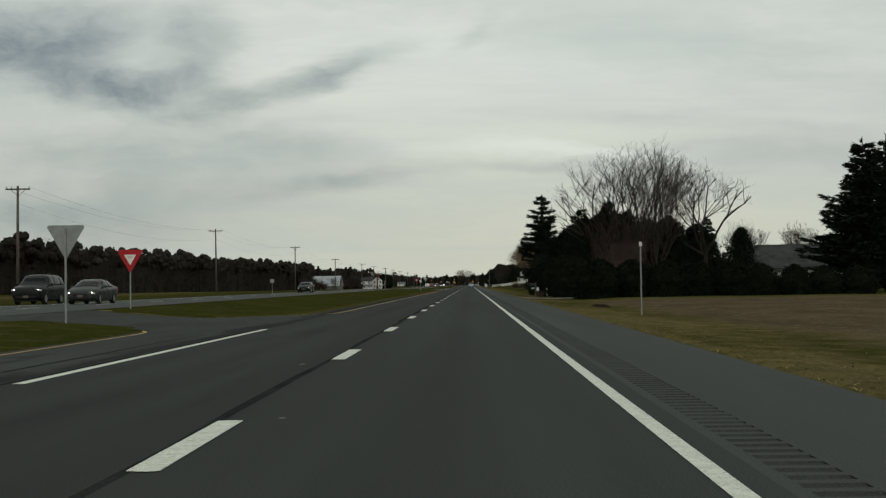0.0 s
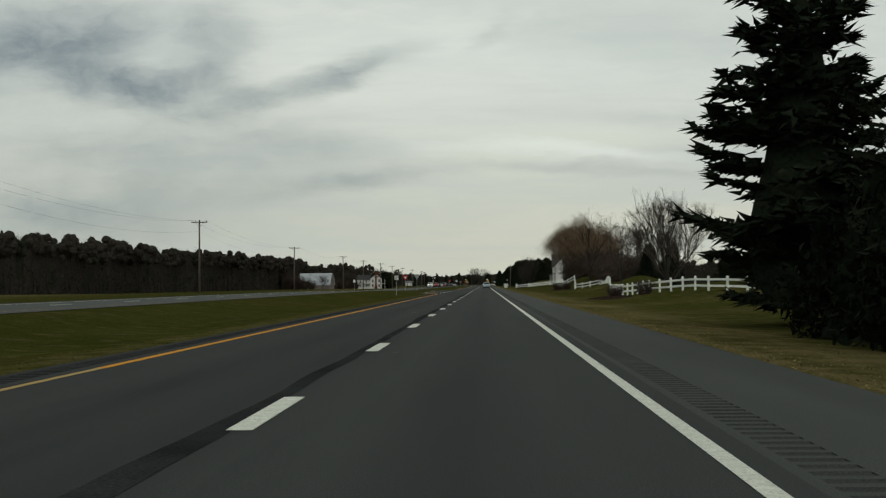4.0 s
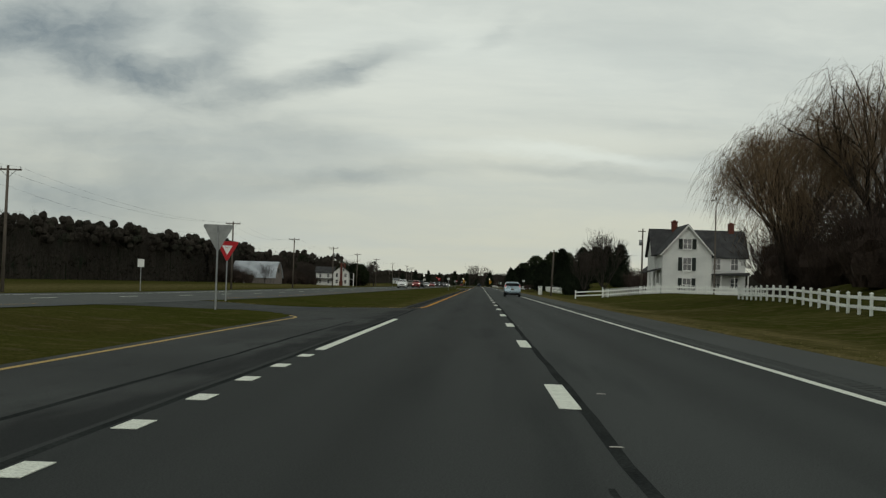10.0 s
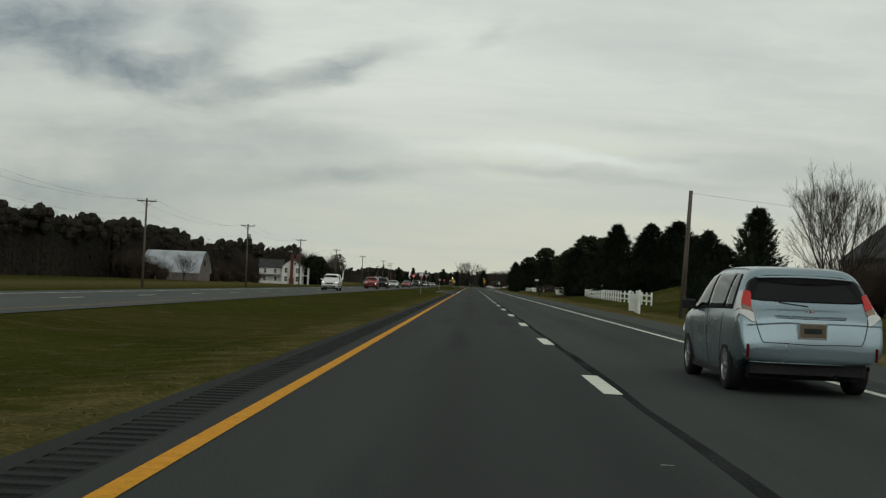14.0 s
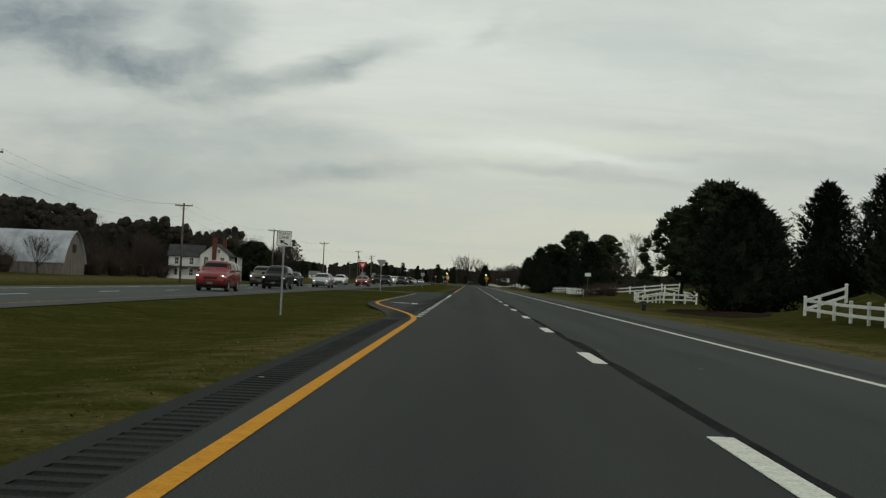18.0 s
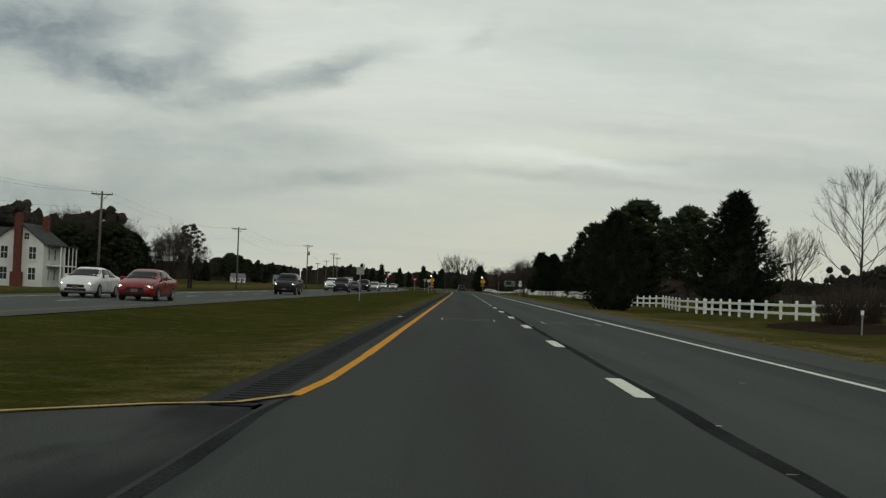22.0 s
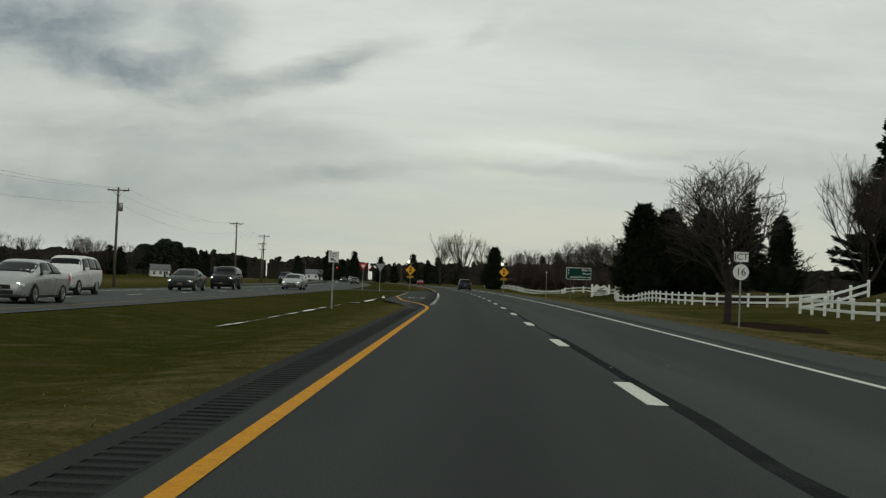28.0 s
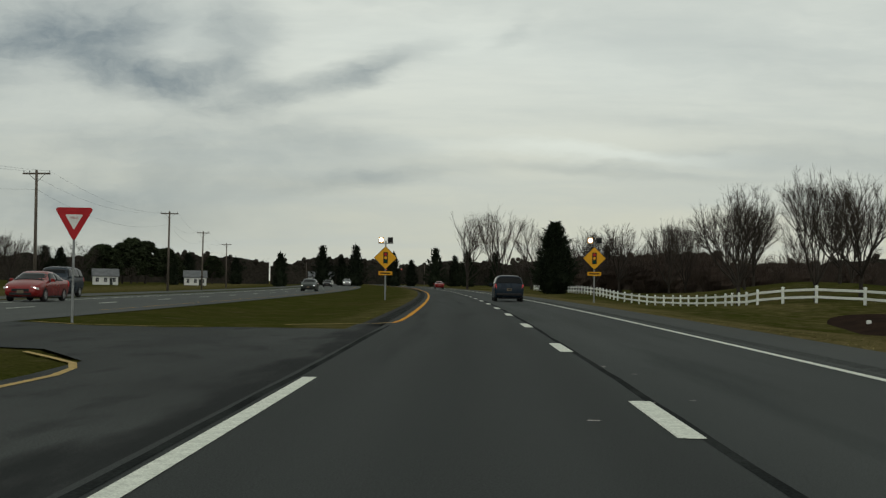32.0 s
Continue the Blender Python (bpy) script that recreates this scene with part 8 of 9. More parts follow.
# ------------------------------------------------------------------ vehicles
# stations from tail to nose: y, low z, belt z, top z, half width low, belt, top
SHAPES = {
    "wagon": dict(st=[(-2.335, 0.52, 0.57, 0.59, 0.76, 0.77, 0.72), (-2.325, 0.45, 0.66, 0.70, 0.83, 0.84, 0.78), (-2.27, 0.43, 0.86, 0.92, 0.86, 0.87, 0.80), (-2.17, 0.42, 0.97, 1.04, 0.865, 0.885, 0.80), (-2.07, 0.40, 1.00, 1.10, 0.87, 0.89, 0.78), (-1.80, 0.34, 1.01, 1.52, 0.87, 0.89, 0.68), (-1.60, 0.22, 1.01, 1.60, 0.87, 0.89, 0.68), (-0.85, 0.2, 1.0, 1.62, 0.87, 0.89, 0.69), (0.0, 0.2, 0.985, 1.615, 0.87, 0.89, 0.69), (0.60, 0.2, 0.97, 1.54, 0.87, 0.89, 0.66), (1.38, 0.2, 0.95, 1.08, 0.86, 0.88, 0.70), (1.78, 0.2, 0.90, 0.98, 0.85, 0.86, 0.68), (2.12, 0.22, 0.76, 0.82, 0.80, 0.80, 0.62), (2.30, 0.28, 0.60, 0.66, 0.66, 0.66, 0.5)],
                  front=(9,), rear=(4,), wheels=(-1.42, 1.36), r=0.325),
    "suv": dict(st=[(-2.30, 0.52, 0.80, 0.86, 0.76, 0.78, 0.72), (-2.25, 0.40, 1.05, 1.10, 0.86, 0.90, 0.82), (-2.18, 0.36, 1.12, 1.20, 0.88, 0.92, 0.80), (-2.0, 0.32, 1.13, 1.68, 0.89, 0.93, 0.70), (-1.8, 0.3, 1.13, 1.76, 0.90, 0.93, 0.70), (-0.6, 0.3, 1.12, 1.80, 0.90, 0.935, 0.71), (0.25, 0.3, 1.11, 1.78, 0.90, 0.935, 0.70), (0.55, 0.3, 1.10, 1.70, 0.90, 0.93, 0.68), (1.10, 0.3, 1.08, 1.18, 0.90, 0.92, 0.76), (1.70, 0.3, 1.03, 1.11, 0.89, 0.90, 0.74), (2.15, 0.34, 0.92, 0.99, 0.86, 0.86, 0.70), (2.30, 0.42, 0.72, 0.80, 0.78, 0.78, 0.6)],
                front=(7,), rear=(2,), wheels=(-1.38, 1.38), r=0.36),
    "van": dict(st=[(-2.45, 0.48, 0.78, 0.84, 0.82, 0.84, 0.78), (-2.40, 0.36, 1.02, 1.08, 0.90, 0.93, 0.86), (-2.32, 0.30, 1.08, 1.16, 0.92, 0.95, 0.84), (-2.12, 0.26, 1.09, 1.64, 0.93, 0.96, 0.74), (-1.95, 0.25, 1.09, 1.70, 0.93, 0.965, 0.74), (-0.6, 0.22, 1.06, 1.74, 0.94, 0.97, 0.75), (0.35, 0.22, 1.04, 1.72, 0.94, 0.97, 0.74), (0.75, 0.22, 1.02, 1.62, 0.94, 0.97, 0.72), (1.65, 0.22, 0.98, 1.08, 0.93, 0.95, 0.78), (2.1, 0.24, 0.86, 0.95, 0.88, 0.90, 0.72), (2.42, 0.32, 0.68, 0.76, 0.76, 0.76, 0.6)],
                front=(7,), rear=(2,), wheels=(-1.5, 1.45), r=0.33),
    "sedan": dict(st=[(-2.38, 0.45, 0.72, 0.78, 0.72, 0.74, 0.66), (-2.32, 0.34, 0.92, 0.98, 0.82, 0.85, 0.76), (-2.15, 0.28, 0.97, 1.05, 0.85, 0.87, 0.74), (-1.60, 0.24, 0.98, 1.10, 0.87, 0.89, 0.70), (-0.95, 0.22, 0.97, 1.38, 0.875, 0.895, 0.60), (-0.60, 0.22, 0.96, 1.44, 0.875, 0.895, 0.60), (0.10, 0.22, 0.95, 1.46, 0.875, 0.895, 0.61), (0.45, 0.22, 0.94, 1.40, 0.875, 0.895, 0.60), (1.30, 0.22, 0.91, 1.00, 0.87, 0.88, 0.70), (1.85, 0.22, 0.84, 0.91, 0.85, 0.86, 0.68), (2.25, 0.26, 0.70, 0.76, 0.78, 0.78, 0.6), (2.40, 0.34, 0.56, 0.62, 0.64, 0.64, 0.5)],
                  front=(7,), rear=(3,), wheels=(-1.40, 1.42), r=0.325),
    "pickup": dict(st=[(-2.85, 0.55, 0.85, 0.90, 0.82, 0.84, 0.80), (-2.80, 0.50, 1.20, 1.24, 0.90, 0.93, 0.88), (-0.75, 0.45, 1.20, 1.24, 0.92, 0.95, 0.88), (-0.70, 0.42, 1.20, 1.30, 0.92, 0.95, 0.80), (-0.55, 0.40, 1.20, 1.78, 0.92, 0.95, 0.70), (-0.2, 0.40, 1.20, 1.86, 0.92, 0.95, 0.71), (0.75, 0.40, 1.19, 1.86, 0.92, 0.95, 0.71), (1.0, 0.40, 1.18, 1.78, 0.92, 0.95, 0.69), (1.55, 0.40, 1.15, 1.25, 0.92, 0.94, 0.80), (2.45, 0.42, 1.08, 1.15, 0.90, 0.92, 0.78), (2.75, 0.46, 0.95, 1.02, 0.86, 0.87, 0.74), (2.85, 0.50, 0.75, 0.82, 0.78, 0.78, 0.7)],
                   front=(7,), rear=(3,), wheels=(-1.85, 1.75), r=0.39),
}


def ring_pts(st):
    y, zl, zb, zt, wl, wb, wt = st
    zm = zl + (zb - zl) * 0.55
    half = [(wl * 0.80, zl - 0.02), (wl * 0.98, zl + 0.06), (max(wl, wb) * 1.0 + 0.008, zm), (wb, zb), (wb * 0.35 + wt * 0.65, zb + (zt - zb) * 0.72), (wt * 0.88, zt - 0.015), (wt * 0.45, zt + 0.01)]
    return [(x, y, z) for x, z in half] + [(-x, y, z) for x, z in reversed(half)]


def wheel_meshes(r, w=0.21):
    k = 22
    ty = MB()
    prof = [(-w / 2, r * 0.66), (-w / 2, r * 0.93), (-w * 0.36, r), (w * 0.36, r), (w / 2, r * 0.93), (w / 2, r * 0.66)]
    for x, q in prof:
        ty.v += [(x, q * math.cos(2 * math.pi * i / k), q * math.sin(2 * math.pi * i / k)) for i in range(k)]
    for j in range(len(prof) - 1):
        ty.f += [(j * k + i, j * k + (i + 1) % k, (j + 1) * k + (i + 1) % k, (j + 1) * k + i) for i in range(k)]
    rim = MB()
    q = r * 0.67
    for x, qq in ((w * 0.30, q), (w * 0.48, q), (w * 0.48, q * 0.90), (w * 0.30, q * 0.86)):
        rim.v += [(x, qq * math.cos(2 * math.pi * i / k), qq * math.sin(2 * math.pi * i / k)) for i in range(k)]
    for j in range(3):
        rim.f += [(j * k + i, j * k + (i + 1) % k, (j + 1) * k + (i + 1) % k, (j + 1) * k + i) for i in range(k)]
    for i in range(10):
        a = 2 * math.pi * i / 10
        c, s = math.cos(a), math.sin(a)
        n = len(rim.v)
        for rr, hw in ((q * 0.12, 0.030), (q * 0.90, 0.016)):
            for sg in (-1, 1):
                for x in (w * 0.30, w * 0.46):
                    rim.v.append((x, rr * c - sg * hw * s, rr * s + sg * hw * c))
        rim.f += [tuple(n + i for i in f) for f in ((0, 1, 5, 4), (2, 6, 7, 3), (1, 3, 7, 5), (0, 4, 6, 2))]
    rim.tube((w * 0.3, 0, 0), (w * 0.5, 0, 0), q * 0.16, q * 0.14, 10, True)
    back = MB().tube((w * 0.28, 0, 0), (w * 0.29, 0, 0), q, q, k, True)
    return ty.mesh("tyre", True), rim.mesh("rim"), back.mesh("brake_disc")


WINDOWS = {  # side windows from tail to nose: y of low rear, high rear, low front, high front corner
    "wagon": ((-1.74, -1.50, -1.33, -1.33), (-1.29, -1.29, -0.21, -0.21), (-0.16, -0.16, 1.02, 0.60)),
    "suv": ((-1.98, -1.84, -1.25, -1.25), (-1.15, -1.15, -0.20, -0.20), (-0.10, -0.10, 0.88, 0.48)),
    "van": ((-2.10, -1.98, -1.20, -1.20), (-1.10, -1.10, 0.10, 0.10), (0.20, 0.20, 1.25, 0.75)),
    "sedan": ((-1.22, -0.85, -0.30, -0.30), (-0.20, -0.20, 0.95, 0.42)),
    "pickup": ((-0.58, -0.48, 0.06, 0.06), (0.14, 0.14, 1.32, 0.95)),
}


class Shell:
    """A smooth body skin through the stations, on which windows, lamps and seams are laid."""

    def __init__(self, st):
        self.st = st
        self.g = [[Vector(p) for p in ring_pts(s)] for s in st]
        self.m, self.n = len(st), len(self.g[0])
        self.cache = None

    @staticmethod
    def basis(t):
        t2, t3 = t * t, t * t * t
        c = 0.45
        cr = (-c * t + 2 * c * t2 - c * t3, 1 + (c - 3) * t2 + (2 - c) * t3, c * t + (3 - 2 * c) * t2 + (c - 2) * t3, -c * t2 + c * t3)
        bs = ((1 - t) ** 3 / 6, (3 * t3 - 6 * t2 + 4) / 6, (-3 * t3 + 3 * t2 + 3 * t + 1) / 6, t3 / 6)
        return [0.6 * a + 0.4 * b for a, b in zip(cr, bs)]

    def at(self, u, v):
        u = min(max(u, 0.0), self.m - 1.0)
        i = min(int(u), self.m - 2)
        j = int(math.floor(v))
        bu, bv = self.basis(u - i), self.basis(v - j)
        p = Vector((0, 0, 0))
        for a in range(4):
            row = self.g[min(max(i - 1 + a, 0), self.m - 1)]
            for b in range(4):
                p += row[(j - 1 + b) % self.n] * (bu[a] * bv[b])
        return p

    def normal(self, u, v):
        d = 0.02
        q = (self.at(u + d, v) - self.at(u - d, v)).cross(self.at(u, v + d) - self.at(u, v - d))
        c = self.at(u, v) - Vector((0, self.at(u, v).y * 0.8, 0.75))
        q = q.normalized() if q.length > 1e-9 else c.normalized()
        return q if q.dot(c) > 0 else -q

    def find(self, target):
        """The place on the skin nearest to a point."""
        if self.cache is None:
            self.cache = [(a / 8, b / 8, self.at(a / 8, b / 8)) for a in range((self.m - 1) * 8 + 1) for b in range(self.n * 8)]
        t = Vector(target)
        u, v, _ = min(self.cache, key=lambda q: (q[2] - t).length_squared)
        for h in (0.06, 0.03, 0.015):
            u, v = min(((u + a * h, v + b * h) for a in (-1, 0, 1) for b in (-1, 0, 1)), key=lambda q: (self.at(*q) - t).length_squared)
        return u, v

    def uy(self, y):
        lo, hi = 0.0, self.m - 1.0
        for _ in range(24):
            c = (lo + hi) / 2
            if self.at(c, 3).y < y:
                lo = c
            else:
                hi = c
        return lo

    def skin(self, ku, kv):
        mb = MB()
        nu, nv = (self.m - 1) * ku + 1, self.n * kv
        for a in range(nu):
            mb.v += [tuple(self.at(a / ku, b / kv)) for b in range(nv)]
        mb.f = [(a * nv + b, a * nv + (b + 1) % nv, (a + 1) * nv + (b + 1) % nv, (a + 1) * nv + b) for a in range(nu - 1) for b in range(nv)]
        mb.f += [tuple(reversed(range(nv))), tuple((nu - 1) * nv + b for b in range(nv))]
        return mb

    def patch(self, quad, round_=0.25, off=0.006, k=6, rings=3, bow=0.0):
        """A panel with rounded corners laid on the skin between four (u, v) corners."""
        outline = []
        for cx, cy, a0 in ((1, 1, 0), (0, 1, 90), (0, 0, 180), (1, 0, 270)):
            ox, oy = cx + (round_ if cx == 0 else -round_), cy + (round_ if cy == 0 else -round_)
            for i in range(k):
                a = math.radians(a0 + 90 * i / (k - 1))
                outline.append((ox + round_ * math.cos(a), oy + round_ * math.sin(a)))
        ends = outline + outline[:1]
        outline = []
        for i, (p, q) in enumerate(zip(ends, ends[1:])):
            m = 6 if i % k == k - 1 else 1
            outline += [(p[0] + (q[0] - p[0]) * j / m, p[1] + (q[1] - p[1]) * j / m) for j in range(m)]
        (u0, v0), (u1, v1), (u2, v2), (u3, v3) = quad

        def place(a, b, o):
            u = (u0 * (1 - a) + u1 * a) * (1 - b) + (u3 * (1 - a) + u2 * a) * b
            u += bow * (1 - a) * (1 - (2 * b - 1) ** 2)
            v = (v0 * (1 - a) + v1 * a) * (1 - b) + (v3 * (1 - a) + v2 * a) * b
            return tuple(self.at(u, v) + self.normal(u, v) * o)

        mb = MB()
        n = len(outline)
        fs = [(i + 1) / rings for i in range(rings)]
        mb.v.append(place(0.5, 0.5, off))
        for f in fs:
            mb.v += [place(0.5 + (a - 0.5) * f, 0.5 + (b - 0.5) * f, off) for a, b in outline]
        mb.v += [place(a, b, -0.006) for a, b in outline]
        mb.f += [(0, 1 + i, 1 + (i + 1) % n) for i in range(n)]
        for r in range(rings):
            mb.f += [(1 + r * n + i, 1 + (r + 1) * n + i, 1 + (r + 1) * n + (i + 1) % n, 1 + r * n + (i + 1) % n) for i in range(n)]
        return mb

    def on(self, pts, **kw):
        return self.patch([self.find(p) for p in pts], **kw)

    def seam(self, pts, rad=0.006, cut=5):
        mb = MB()
        q = [self.find(p) for p in pts]
        line = []
        for (ua, va), (ub, vb) in zip(q, q[1:]):
            line += [self.at(ua + (ub - ua) * i / cut, va + (vb - va) * i / cut) for i in range(cut)]
        line.append(self.at(*q[-1]))
        for a, b in zip(line, line[1:]):
            mb.tube(a, b, rad, rad, 4)
        return mb


def car(shape, mat, label, lights=True, detail=False):
    """A vehicle of that shape: body, glass, wheels, lamps, mirrors, bumpers, plates and handles."""
    S = SHAPES[shape]
    st = S["st"]
    e = thing("car" if shape not in ("pickup", "van") else {"pickup": "pickup_truck", "van": "minivan"}[shape], label, "car" if shape != "pickup" else "pickup truck", "vehicles on the highway")
    sh = Shell(st)
    part("body", sh.skin(*((4, 4) if detail else (2, 2))).mesh("body", True), mat, e)
    f, r = S["front"][0], S["rear"][0]
    k = 6 if detail else 4
    part("windscreen", sh.patch([(f + 0.05, 4.25), (f + 0.95, 4.25), (f + 0.95, 8.75), (f + 0.05, 8.75)], 0.12, k=k), M_CGLASS, e, smooth=True)
    part("rear_window", sh.patch([(r + (0.40 if detail else 0.16), 4.05), (r + 0.98, 4.35), (r + 0.98, 8.65), (r + (0.40 if detail else 0.16), 8.95)], 0.14, k=k, rings=5, bow=-0.30 if detail else -0.1), M_CGLASS, e, smooth=True)
    for a, b, c, d in WINDOWS[shape]:
        for v0, v1 in ((3.14, 4.35), (9.86, 8.65)):
            part("side_window", sh.patch([(sh.uy(a), v0), (sh.uy(c), v0), (sh.uy(d), v1), (sh.uy(b), v1)], 0.12, 0.012, k=k, rings=5), M_CGLASS, e, smooth=True)
    wa, wz = WINDOWS[shape][0], WINDOWS[shape][-1]
    for v0, v1 in ((3.09, 4.40), (9.91, 8.60)):
        part("window_surround", sh.patch([(sh.uy(wa[0] - 0.04), v0), (sh.uy(wz[2] + 0.04), v0), (sh.uy(wz[3] + 0.03), v1), (sh.uy(wa[1] - 0.04), v1)], 0.06, 0.002, k=k, rings=6), M_PLAST, e, smooth=True)
    key = ("wheel", S["r"])
    if key not in PROTO:
        PROTO[key] = wheel_meshes(S["r"])
    ty, rim, back = PROTO[key]
    wmax = max(s[4] for s in st)
    for y in S["wheels"]:
        for sg in (1, -1):
            w = part("wheel", ty, M_TYRE, e)
            w.matrix_basis = pose(sg * (wmax - 0.085), y, S["r"], 0, 0, 0 if sg > 0 else 180)
            part("rim", rim, M_RIM, w)
            part("brake_disc", back, M_PLAST, w)
            arch = MB()
            n = 14
            for q, xx in ((S["r"] * 0.9, 0.006), (S["r"] * 1.11, 0.012)):
                arch.v += [(sg * (wmax + xx), y + q * math.cos(math.pi * t / n - 0.05), max(0.2, S["r"] + q * math.sin(math.pi * t / n))) for t in range(n + 1)]
            arch.f = [(t, t + 1, n + 2 + t, n + 1 + t) for t in range(n)]
            part("wheel_arch", arch, M_PLAST, e)
    ym, yf = st[0][0], st[-1][0]
    zf = st[-2][2] - 0.02
    mid = len(st) // 2
    for sg in (1, -1):
        x = sg * (st[-2][4] - 0.14)
        y1 = st[-2][0] + 0.02
        part("headlight", MB().prism([(x - 0.17, zf - 0.10), (x + 0.17, zf - 0.07), (x + 0.17, zf + 0.03), (x - 0.15, zf - 0.0)], y1 - 0.12, y1 + 0.05), M_CLEAR, e)
        if lights:
            part("bulb", MB().disc((x, zf - 0.035), 0.052, y1 + 0.05, y1 + 0.06, 12), M_LAMP, e)
        if not detail:
            zt = st[2][2]
            xt = st[2][5]
            part("tail_light", sh.on([(sg * (xt - 0.16), st[1][0], zt - 0.28), (sg * (xt + 0.01), st[2][0] + 0.06, zt - 0.28), (sg * (xt + 0.01), st[2][0] + 0.10, zt - 0.01), (sg * (xt - 0.12), st[2][0], zt - 0.01)], off=0.012, k=3), M_REDL, e, "lit red tail lamp")
        xm, zmir = sg * (st[mid][5] + 0.10), st[mid][2] + 0.07
        ymir = WINDOWS[shape][-1][2] - 0.22
        part("mirror", MB().box(xm - 0.10, xm + 0.10, ymir - 0.06, ymir + 0.06, zmir - 0.07, zmir + 0.08, 0.03), M_PLAST if detail else mat, e)
        for y in ((S["wheels"][0] + 0.50), 0.0):
            zz = st[mid][2] - 0.12
            part("door_handle", MB().box(sg * 0.888 - 0.02, sg * 0.888 + 0.02, y, y + 0.19, zz - 0.018, zz + 0.018, 0.008), mat, e)
        part("sill_trim", MB().box(sg * (wmax - 0.03) - 0.03, sg * (wmax - 0.03) + 0.03, S["wheels"][0] + S["r"] * 1.15, S["wheels"][1] - S["r"] * 1.15, st[mid][1] - 0.02, st[mid][1] + 0.06, 0.012), M_PLAST, e)
    part("grille", MB().box(-0.42, 0.42, yf - 0.12, yf + 0.005, zf - 0.20, zf - 0.06, 0.02), M_PLAST, e)
    part("lower_grille", MB().box(-st[-1][4] * 0.8, st[-1][4] * 0.8, yf - 0.2, yf + 0.012, st[-1][1] - 0.02, st[-1][1] + 0.10, 0.02), M_PLAST, e)
    if shape in ("suv", "pickup", "van"):
        part("bumper", MB().box(-st[1][4] * 0.94, st[1][4] * 0.94, ym - 0.04, ym + 0.2, st[0][1] - 0.06, st[0][1] + 0.10, 0.05), M_PLAST, e)
    part("underbody", MB().box(-0.68, 0.68, ym + (0.42 if detail else 0.2), yf - 0.3, 0.19, 0.40), M_PLAST, e)
    part("number_plate", MB().box(-0.155, 0.155, yf + 0.012, yf + 0.022, 0.40, 0.55), M_PLATE, e)
    pz = 0.82 if detail else st[1][2] - 0.22
    u, v = sh.find((0, ym, pz)) if not detail else sh.find((0, -2.27, 0.82))
    yp = ym - 0.01 if not detail else sh.at(u, v).y - 0.03
    pl = part("number_plate", MB().box(-0.155, 0.155, yp - 0.02, yp + 0.05, pz - 0.08, pz + 0.08), M_PLATE, e)
    part("writing", MB().box(-0.11, 0.11, yp - 0.023, yp - 0.019, pz - 0.035, pz + 0.03), M_SHUT, pl)
    if detail:
        tail_details(e, mat, sh, yp, pz)
    return e


